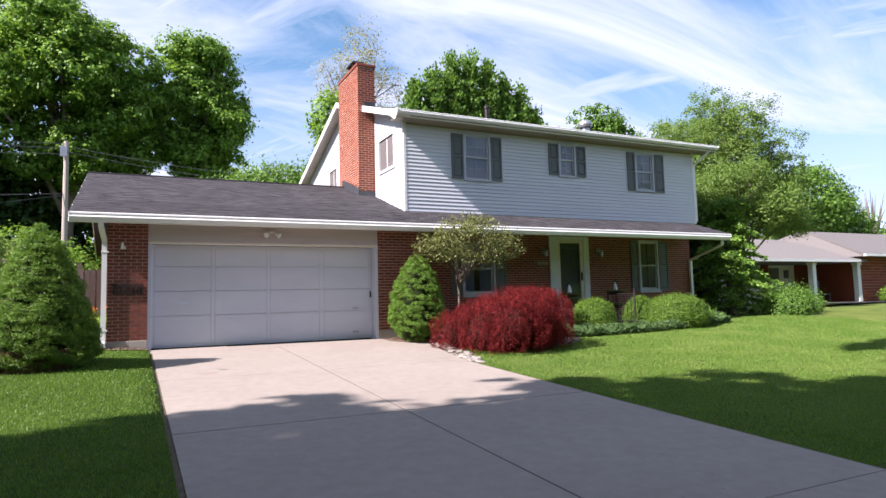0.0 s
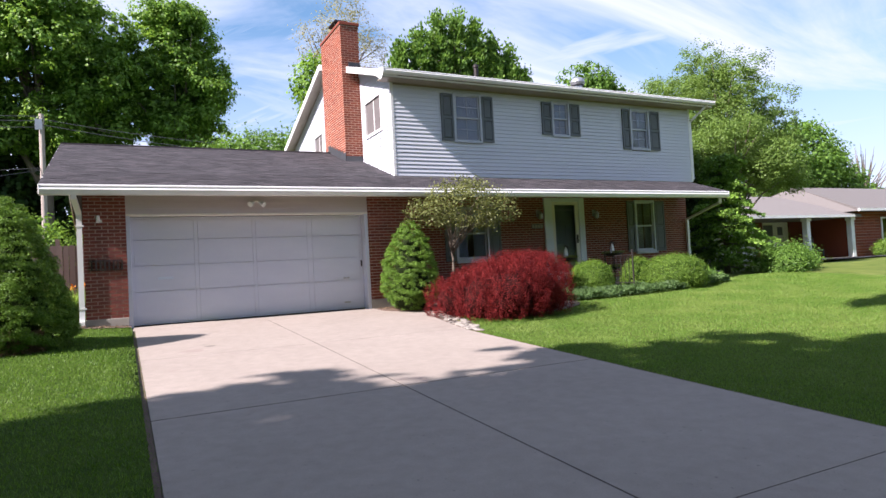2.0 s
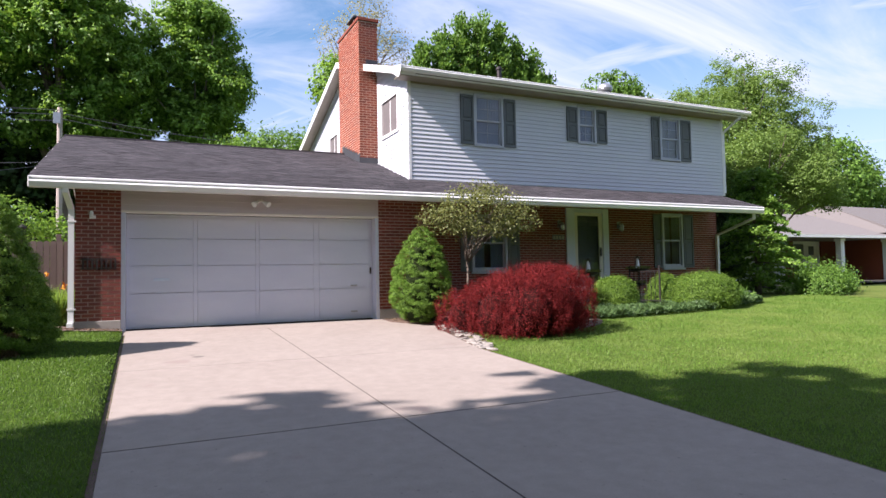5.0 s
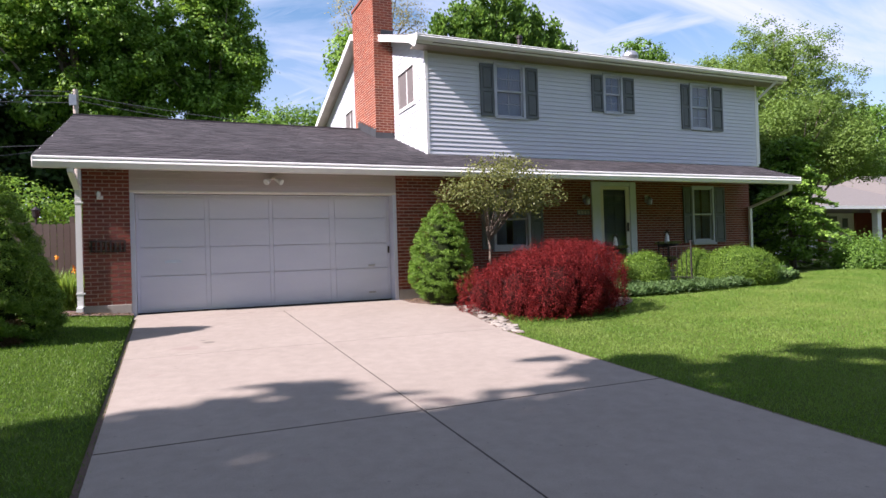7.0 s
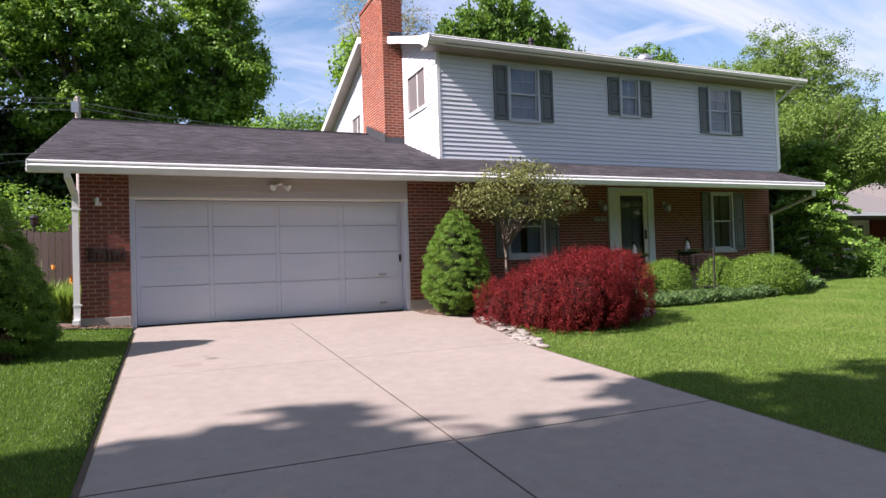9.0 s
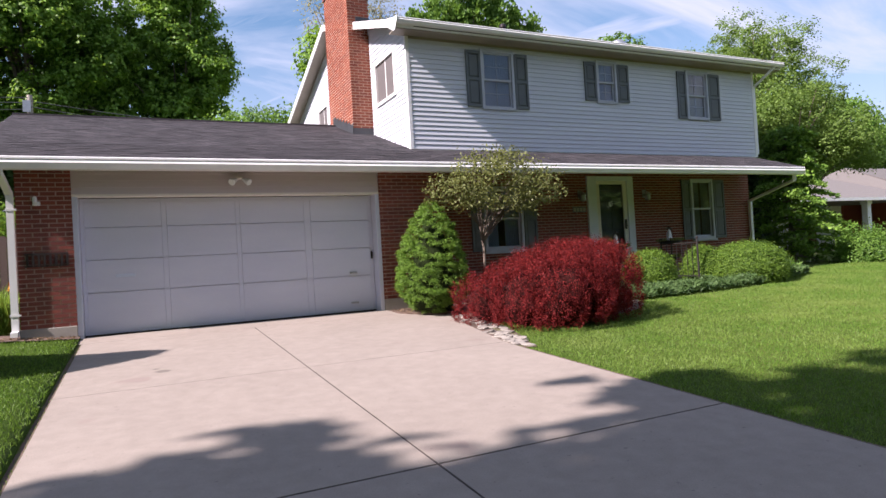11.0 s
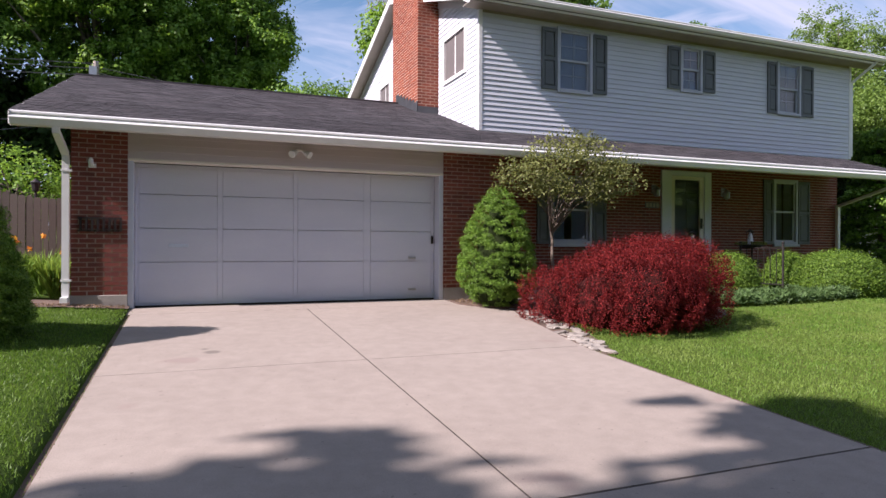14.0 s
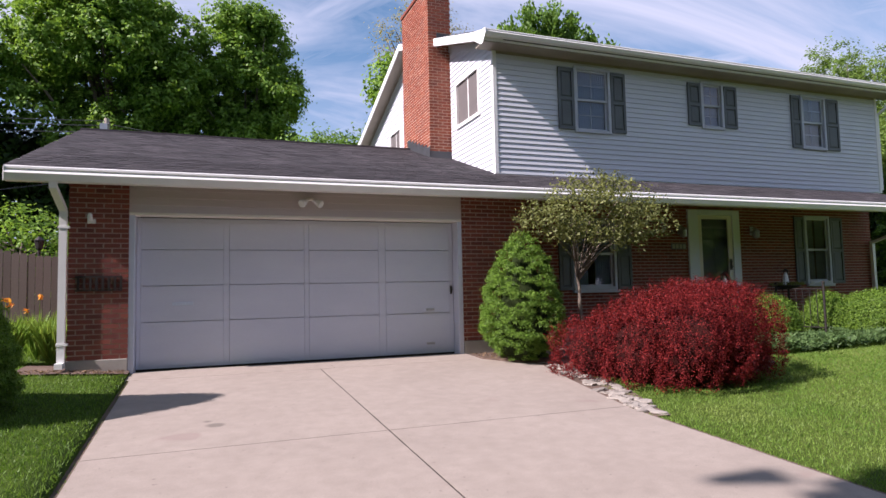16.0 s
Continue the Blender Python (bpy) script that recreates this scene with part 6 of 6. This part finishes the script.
def build_grass():
    rng = np.random.default_rng(300)
    n = 560000
    x = np.concatenate([rng.uniform(-7, DRIVE_L + 0.02, n // 3), rng.uniform(DRIVE_R - 0.02, 20, n - n // 3)])
    y = np.where(x < 3, -10.4 + 13.0 * rng.uniform(0, 1, n) ** 1.3, -10.9 + 11.0 * rng.uniform(0, 1, n) ** 1.25)
    keep = ~((x > 5.9) & (x < 6.2 + 0.55 * np.clip((y + 4.2) / 3.0, 0, 1) + 1.6 * np.clip((y + 1.6) / 0.6, 0, 1)) & (y > -4.2))
    keep &= ~((x > 0.2) & (x < 8) & (y > -0.1)) & ~((x > 7) & (y > -0.3) & (x < 18))
    keep &= ~((x > -0.3) & (x < 1.03) & (y > -0.24 - 0.06 * np.sin(x * 9)))
    x, y = x[keep], y[keep]
    n = len(x)
    z = np.array([ground_z(a, b) for a, b in zip(x, y)]) - 0.012
    h = rng.uniform(0.018, 0.036, n)
    a = rng.uniform(0, 2 * math.pi, n)
    w = rng.uniform(0.0022, 0.0042, n) * (1 + 0.05 * np.abs(y + 12))
    lean = rng.normal(size=(n, 2)) * 0.45 * h[:, None]
    v = np.empty((n, 3, 3))
    v[:, 0] = np.stack([x - w * np.cos(a), y - w * np.sin(a), z], 1)
    v[:, 1] = np.stack([x + w * np.cos(a), y + w * np.sin(a), z], 1)
    v[:, 2] = np.stack([x + lean[:, 0], y + lean[:, 1], z + h], 1)
    for side, mat, label in ((x < 3, M_GRASS, "short mown deep green grass blades beside the drive"), (x > 3, M_GRASS_DRY, "short mown yellowish green grass blades on the open lawn")):
        q = v[side]
        n = len(q)
        me = bpy.data.meshes.new("grass")
        me.vertices.add(3 * n)
        me.vertices.foreach_set("co", q.reshape(-1))
        me.loops.add(3 * n)
        me.loops.foreach_set("vertex_index", np.arange(3 * n, dtype=np.int32))
        me.polygons.add(n)
        me.polygons.foreach_set("loop_start", np.arange(0, 3 * n, 3, dtype=np.int32))
        me.update(calc_edges=True)
        tagged(part("grass", me, mat, None), label, "grass", kind="stuff")


build_grass()


# ---- small things on the lot ----
def build_beds():
    bm = bmesh.new()
    n = 24
    c = bm.verts.new((8.2, -1.3, 0.03))
    ring = []
    for k in range(n):
        a = 2 * math.pi * k / n
        x, y = 8.3 + 2.0 * math.cos(a), -1.35 + 1.75 * math.sin(a)
        y = min(y, 0.34)
        ring.append(bm.verts.new((max(x, 5.96 if y > -1 else 6.35), y, ground_z(x, y) + 0.004)))
    for k in range(n):
        bm.faces.new((c, ring[k], ring[(k + 1) % n]))
    prism(bm, [(5.955, -0.02), (5.955, -0.62), (6.30, -1.15), (6.62, -1.30), (7.6, -1.2), (7.6, -0.02)], "z", -0.12, 0.004)
    ob = part("planting_bed", bm, M_SOIL, None)
    tagged(ob, "brown mulch planting bed beside the driveway", "planting bed", kind="structure")
    bm = boxes((9.5, 17.5, -1.2, 0.33, -0.2, 0.012))
    ob = part("planting_bed", bm, M_SOIL, None)
    tagged(ob, "dark mulch bed along the porch", "planting bed", kind="structure")
    rr = random.Random(77)

    def drive_edge(y):
        return DRIVE_R + 0.55 * max(0.0, min(1.0, (y + 4.2) / 3.0)) + 0.55 * max(0.0, min(1.0, (y + 1.3) / 0.8))
    bm = bmesh.new()
    rows = [[bm.verts.new((drive_edge(y) + dx, y, ground_z(7, y) + 0.003)) for dx in (-0.02, 0.22 + 0.26 * math.sin((y + 4.5) / 3.6 * math.pi))] for y in np.linspace(-4.5, -0.9, 16)]
    for a, b in zip(rows, rows[1:]):
        bm.faces.new((a[0], a[1], b[1], b[0]))
    ob = part("soil_strip", bm, M_SOIL, None)
    tagged(ob, "bare brown soil strip beside the driveway", "soil", kind="structure")
    for k in range(96):
        s = rr.uniform(0, 1)
        y = -1.15 - 3.3 * s
        x = drive_edge(y) + 0.06 + (0.10 + 0.26 * math.sin(s * math.pi)) * rr.uniform(0, 1)
        bm = bmesh.new()
        lumpy(bm, (0, 0, 0), (rr.uniform(0.05, 0.12), rr.uniform(0.04, 0.08), rr.uniform(0.016, 0.03)), k, 0.5, 1.6, 2)
        for v in bm.verts:
            v.co.z = min(v.co.z, 0.014)
        ob = part("edging_stone", bm, M_STONE, None)
        ob.location, ob.rotation_euler = (x, y, ground_z(x, y) + 0.012), (rr.uniform(-0.1, 0.1), rr.uniform(-0.1, 0.1), rr.uniform(0, 3))
        tagged(ob, "flat pale limestone edging stone beside the drive", "stone", "edging stones")
    for x0, x1 in ((DRIVE_L - 0.045, DRIVE_L + 0.002), (DRIVE_R - 0.002, DRIVE_R + 0.05)):
        bm = bmesh.new()
        rows = [[bm.verts.new((x, y, ground_z(3, y) + 0.002)) for x in (x0, x1)] for y in np.linspace(-15, -0.5 if x0 < 3 else -4.3, 20)]
        for a, b in zip(rows, rows[1:]):
            bm.faces.new((a[0], a[1], b[1], b[0]))
        ob = part("lawn_edge", bm, M_SOIL, None)
        tagged(ob, "narrow bare soil edge between lawn and concrete", "soil", kind="structure")
    # path stone seen between the boxwoods
    ob = part("path_slab", boxes((12.15, 12.92, -1.22, 0.34, -0.16, 0.03), bevel=0.012), M_CONC, None)
    tagged(ob, "pale concrete path slab leading to the porch", "path", kind="structure")


build_beds()


def corner_soil():
    """Bare soil with litter along the foot of the garage pier."""
    xs, ys = np.linspace(-0.30, 1.03, 9), np.linspace(-0.26, 0.6, 7)
    verts = [(float(x), float(y), ground_z(x, y) + 0.004 + 0.012 * noise.noise(Vector((x * 6, y * 6, 0)))) for y in ys for x in xs]
    w = len(xs)
    faces = [(j * w + i, j * w + i + 1, (j + 1) * w + i + 1, (j + 1) * w + i) for j in range(len(ys) - 1) for i in range(w - 1)]
    ob = part("soil_patch", from_arrays("soil_patch", verts, faces), M_SOIL, None)
    tagged(ob, "bare brown soil at the foot of the brick pier", "soil", kind="structure")
    rng = np.random.default_rng(330)
    n = 420
    x = np.concatenate([rng.uniform(-0.3, 1.0, n // 2), rng.uniform(5.98, 6.5, n - n // 2)])
    y = np.where(x < 3, rng.uniform(-0.28, -0.03, n), rng.uniform(-1.0, -0.05, n))
    z = np.where(x < 3, np.array([ground_z(a, b) for a, b in zip(x, y)]), 0.0) + 0.018
    ob = part("leaf_litter", leaf_mesh("leaf_litter", np.stack([x, y, z], 1), np.tile([0, 0, 1.0], (n, 1)), 0.045, 0.02, rng, face=0.35), M_DEADTWIG, None)
    tagged(ob, "scattered dry brown leaf litter beside the garage", "leaf litter", kind="stuff")


corner_soil()


def lantern_stand(x, y, z0, top, label, trays):
    t = thing("lantern_stand", (x, y, z0), label, "lantern", "iron lantern stands by the porch")
    bm = bmesh.new()
    tube(bm, [(x + 0.05, y, z0 - 0.02), (x + 0.05, y, top)], 0.014, 8)
    part("pole", bm, M_IRON, t)
    bm = bmesh.new()
    lathe(bm, [(0.15, 0), (0.15, 0.015), (0.03, 0.04)], (x + 0.05, y, z0), 14)
    part("base", bm, M_IRON, t)
    bm = bmesh.new()
    lathe(bm, [(0.075, -0.012), (0.088, -0.008), (0.02, 0.03), (0.012, 0.05)], (x, y, top), 12)
    part("lantern_roof", bm, M_IRON, t)
    bm = bmesh.new()
    lathe(bm, [(0.085, 0), (0.085, 0.02), (0.06, 0.025)], (x, y, top - 0.31), 12)
    part("lantern_floor", bm, M_IRON, t)
    for k in range(4):
        a = k * math.pi / 2 + 0.4
        bm = bmesh.new()
        tube(bm, [(x + 0.08 * math.cos(a), y + 0.08 * math.sin(a), top - 0.30), (x + 0.08 * math.cos(a), y + 0.08 * math.sin(a), top - 0.01)], 0.004, 6)
        part("corner_bar", bm, M_IRON, t)
    bm = bmesh.new()
    lathe(bm, [(0.055, 0), (0.062, 0.05), (0.045, 0.18), (0.026, 0.24), (0.008, 0.265)], (x, y, top - 0.283), 12)
    part("candle", bm, M_CANDLE, t, "white candle")
    for k, (zz, r) in enumerate(trays):
        bm = bmesh.new()
        lathe(bm, [(r * 0.6, 0), (r, 0.05), (r, 0.07), (r * 0.9, 0.06), (r * 0.5, 0.02)], (x + 0.02, y, zz), 16)
        tr = part("tray", bm, M_IRON, t)
        rng = np.random.default_rng(500 + k)
        n = 260
        a = rng.uniform(0, 6.28, n)
        q = r * np.sqrt(rng.uniform(0.1, 1, n)) * 1.25
        pos = np.stack([x + 0.02 + q * np.cos(a), y + q * np.sin(a), zz + 0.07 + rng.uniform(0, 0.06, n)], 1)
        part("trailing_plant", leaf_mesh("trailing_plant", pos, np.stack([np.cos(a), np.sin(a), 0 * a], 1), 0.06, 0.03, rng), M_DOGWOOD, tr)


lantern_stand(11.58, 0.18, 0.0, 1.24, "black iron stand holding a white candle lantern", [(0.86, 0.24)])
lantern_stand(13.22, 0.20, 0.0, 1.30, "black iron stand holding a white candle lantern", [(0.93, 0.26), (0.55, 0.17)])


def build_rail():
    r = thing("iron_railing", (12.96, -0.85, 0.0), "short dark iron hand railing along the porch path", "railing")
    for y, top in ((-0.85, 1.02), (0.22, 1.02)):
        bm = bmesh.new()
        tube(bm, [(12.96, y, -0.02), (12.96, y, top)], 0.021, 8)
        post = part("post", bm, M_IRON, r)
        bm = bmesh.new()
        lathe(bm, [(0.022, 0), (0.032, 0.012), (0.03, 0.035), (0.012, 0.05)], (12.96, y, top - 0.004), 10)
        part("knob", bm, M_IRON, post)
    for z in (0.92, 0.18):
        part("rail", boxes((12.95, 12.97, -0.83, 0.20, z, z + 0.02)), M_IRON, r)
    for k in range(6):
        y = -0.70 + k * 0.15
        part("picket", boxes((12.954, 12.966, y, y + 0.012, 0.20, 0.92)), M_IRON, r)


build_rail()


def build_fence():
    f = thing("fence", (-5, 6, 0.45), "weathered grey-brown board fence with a dipping top", "fence")
    rr = random.Random(60)
    x = 0.24
    while x > -13:
        w = 0.138
        top = 2.22 if x < -2.45 else 1.98 + 0.25 * ((x + 1.0) / 1.2) ** 2 * (x < -1.0)
        top += rr.uniform(-0.012, 0.012)
        z0 = ground_z(x, 6.0) - 0.03
        bm = bmesh.new()
        prism(bm, [(x - w, z0), (x, z0), (x, top - 0.03), (x - 0.03, top), (x - w + 0.03, top), (x - w, top - 0.03)], "y", 6.0 + rr.uniform(0, 0.006), 6.02 + rr.uniform(0, 0.006))
        part("board", bm, M_WOOD, f)
        x -= w + 0.008
    for z in (0.85, 1.75):
        part("rail", boxes((-13, 0.2, 6.03, 6.07, z, z + 0.09)), M_WOOD, f)
    for k in range(6):
        xx = -0.6 - k * 2.4
        p = part("post", boxes((xx - 0.05, xx + 0.05, 6.075, 6.17, 0.2, 2.16)), M_WOOD, f)
    # lantern on a post behind the fence
    t = thing("post_lantern", (-1.55, 7.2, 0.5), "small dark garden post lantern behind the fence", "lamp")
    bm = bmesh.new()
    tube(bm, [(-1.55, 7.2, 0.45), (-1.55, 7.2, 2.22)], 0.03, 8)
    part("post", bm, M_IRON, t)
    bm = bmesh.new()
    lathe(bm, [(0.05, 0), (0.07, 0.02), (0.10, 0.20), (0.12, 0.21), (0.02, 0.30)], (-1.55, 7.2, 2.20), 8)
    part("lantern_head", bm, M_IRON, t)


build_fence()


def build_pole():
    p = thing("utility_pole", (-2.75, 27.0, 0.4), "weathered utility pole with service wires", "utility pole")
    bm = bmesh.new()
    tube(bm, [(-2.75, 27, 0.0), (-2.75, 27, 10.5)], [0.17, 0.13], 10)
    part("post", bm, M_POLE, p)
    bm = bmesh.new()
    box(bm, -3.05, -2.70, 26.82, 26.88, 9.6, 10.2)
    part("bracket", bm, M_METAL, p)
    for k, (z, ex, ey, ez) in enumerate(((10.35, -45, 34, 13.5), (10.1, -45, 34, 13.1), (9.75, -45, 34, 12.5), (7.5, -45, 34, 8.6), (10.2, 14, 23, 8.2), (9.9, 14, 23, 7.7), (7.4, -30, 20, 3.0))):
        bm = bmesh.new()
        a, b = Vector((-2.8, 26.9, z)), Vector((ex, ey, ez))
        L = (b - a).length
        tube(bm, [a.lerp(b, s) - Vector((0, 0, 0.02 * L * 4 * s * (1 - s))) for s in np.linspace(0, 1, 13)], 0.017, 5)
        part("wire", bm, M_LEAD, p)


build_pole()


def build_shed():
    s = thing("garden_shed", (-8.2, 12.5, 0.6), "open shed with a pale blue metal roof beyond the fence", "shed")
    bm = bmesh.new()
    prism(bm, [(10.6, 3.75), (14.6, 3.95), (14.6, 4.07), (10.6, 3.88)], "x", -12.0, -5.6)
    part("roof", bm, plain("pale_blue_metal", (0.22, 0.29, 0.42), (0.30, 0.38, 0.52), 0.45, 2, 40, 0.05, 0.2), s)
    part("fascia", boxes((-12.0, -5.6, 10.55, 10.6, 3.62, 3.87)), M_SHED, s)
    part("post", boxes((-6.1, -5.95, 10.7, 10.85, 0.4, 3.72)), M_SHED, s)
    part("post", boxes((-9.1, -8.95, 10.7, 10.85, 0.4, 3.72)), M_SHED, s)
    part("back_wall", boxes((-11.9, -5.7, 14.3, 14.45, 0.4, 3.85)), M_WOOD, s)
    part("side_wall", boxes((-5.85, -5.7, 11.4, 14.3, 0.4, 3.7)), M_WOOD, s)


build_shed()


def build_neighbour():
    h = thing("ranch_house", (34, 10, 0.3), "low red brick ranch house with white porch posts", "house")
    z0 = 0.15
    M_GREY = by_piece("grey_shingle", [(0.13, 0.118, 0.11), (0.17, 0.155, 0.145)], 0.92, grain=60)
    w = part("porch_wall", wall_mesh("y", 8.6, 8.8, 24.0, 34.6, z0, 2.6, [(32.0, 32.9, 0.35, 2.35)]), M_WHITE, h, "white boarded porch wall")
    part("brick_pier", boxes((30.4, 30.9, 8.48, 8.6, z0, 2.6)), M_BRICK, h)
    part("brick_pier", boxes((33.1, 34.5, 8.48, 8.6, z0, 2.6)), M_BRICK, h)
    d = part("front_door", boxes((32.0, 32.9, 8.62, 8.68, 0.35, 2.35)), M_WHITE, h, "white front door")
    part("door_light", boxes((32.25, 32.65, 8.60, 8.615, 1.65, 2.1)), M_ENTRY, d)
    g = part("garage_window", boxes((31.1, 31.8, 8.56, 8.6, 1.5, 2.2)), M_ENTRY, h, "dark window")
    wall = part("brick_wall", wall_mesh("y", 6.2, 6.4, 34.6, 47, z0, 2.75, [(37.4, 39.2, 1.1, 2.3)]), M_MORTAR, h, "orange-red brick wall")
    lay_bricks(wall, "y", 6.19, brick_pattern(34.6, 47, z0, 2.75, [(37.4, 39.2, 1.1, 2.3)], course=0.15, length=0.42), 0.05, 0, M_CHIM, M_CHIM_J, random.Random(2))
    part("side_wall", boxes((34.4, 34.6, 6.2, 8.6, z0, 2.75)), M_CHIM, h)
    win = part("window", boxes((37.35, 37.45, 6.14, 6.3, 1.05, 2.35), (39.15, 39.25, 6.14, 6.3, 1.05, 2.35), (37.45, 39.15, 6.14, 6.3, 2.27, 2.35), (37.45, 39.15, 6.14, 6.3, 1.05, 1.13), (38.26, 38.34, 6.16, 6.28, 1.13, 2.27)), M_WHITE, h, "white framed window")
    part("pane", boxes((37.45, 39.15, 6.24, 6.25, 1.13, 2.27)), M_GLASS, win)
    part("far_walls", boxes((24.0, 24.2, 8.8, 14, z0, 2.6), (24.2, 46.8, 14, 14.2, z0, 2.7), (46.8, 47, 6.4, 14, z0, 2.75)), M_CHIM, h)
    bm = bmesh.new()
    prism(bm, [(5.75, 2.48), (10.4, 3.95), (14.8, 2.5), (14.8, 2.36), (5.75, 2.34)], "x", 23.5, 34.9)
    part("porch_roof", bm, M_GREY, h, "grey shingle roof")
    bm = bmesh.new()
    prism(bm, [(5.5, 2.78), (10.6, 4.55), (15.0, 2.8), (15.0, 2.66), (5.5, 2.64)], "x", 34.2, 47.6)
    for v in bm.verts:
        if v.co.z > 4 and v.co.x < 40:
            v.co.x += 2.6
    part("main_roof", bm, M_GREY, h, "grey shingle hipped roof")
    part("gutter", boxes((23.5, 34.2, 5.66, 5.75, 2.34, 2.47)), M_WHITE, h)
    part("gutter", boxes((34.2, 47.6, 5.40, 5.5, 2.63, 2.76)), M_WHITE, h)
    for x in (30.85, 34.45):
        part("porch_post", boxes((x - 0.13, x + 0.13, 5.95, 6.2, z0, 2.34), (x - 0.17, x + 0.17, 5.91, 6.24, 2.2, 2.33), (x - 0.17, x + 0.17, 5.91, 6.24, z0, z0 + 0.18)), M_WHITE, h, "white square porch post")
    part("porch_floor", boxes((24, 34.6, 5.9, 8.6, 0.0, 0.33)), M_CONC, h)
    c = thing("porch_chair", (33.5, 7.4, 0.33), "dark chair on the neighbouring porch", "chair")
    part("seat", boxes((33.2, 33.8, 7.1, 7.7, 0.70, 0.78), bevel=0.02), M_ENTRY, c)
    part("backrest", boxes((33.2, 33.8, 7.66, 7.74, 0.78, 1.45), bevel=0.02), M_ENTRY, c)
    for x in (33.22, 33.74):
        for y in (7.12, 7.64):
            part("leg", boxes((x, x + 0.05, y, y + 0.05, 0.33, 0.70)), M_ENTRY, c)
    shrub("round_shrub", (36.0, 5.2, 0.28), (0.6, 0.6, 0.5), 5000, 0.09, M_BOX, "round green shrub by the ranch house", 95, 0.85, 0.07, 0.06)
    bm = bmesh.new()
    vs = [bm.verts.new(p) for p in ((27.5, 3.2, 0.33), (60, 3.2, 0.34), (60, 5.3, 0.34), (27.5, 5.3, 0.33))]
    bm.faces.new(vs)
    bmesh.ops.solidify(bm, geom=bm.faces[:], thickness=0.06)
    ob = part("neighbour_drive", bm, M_BLACK, None)
    tagged(ob, "black asphalt drive in front of the ranch house", "driveway", kind="structure")


build_neighbour()
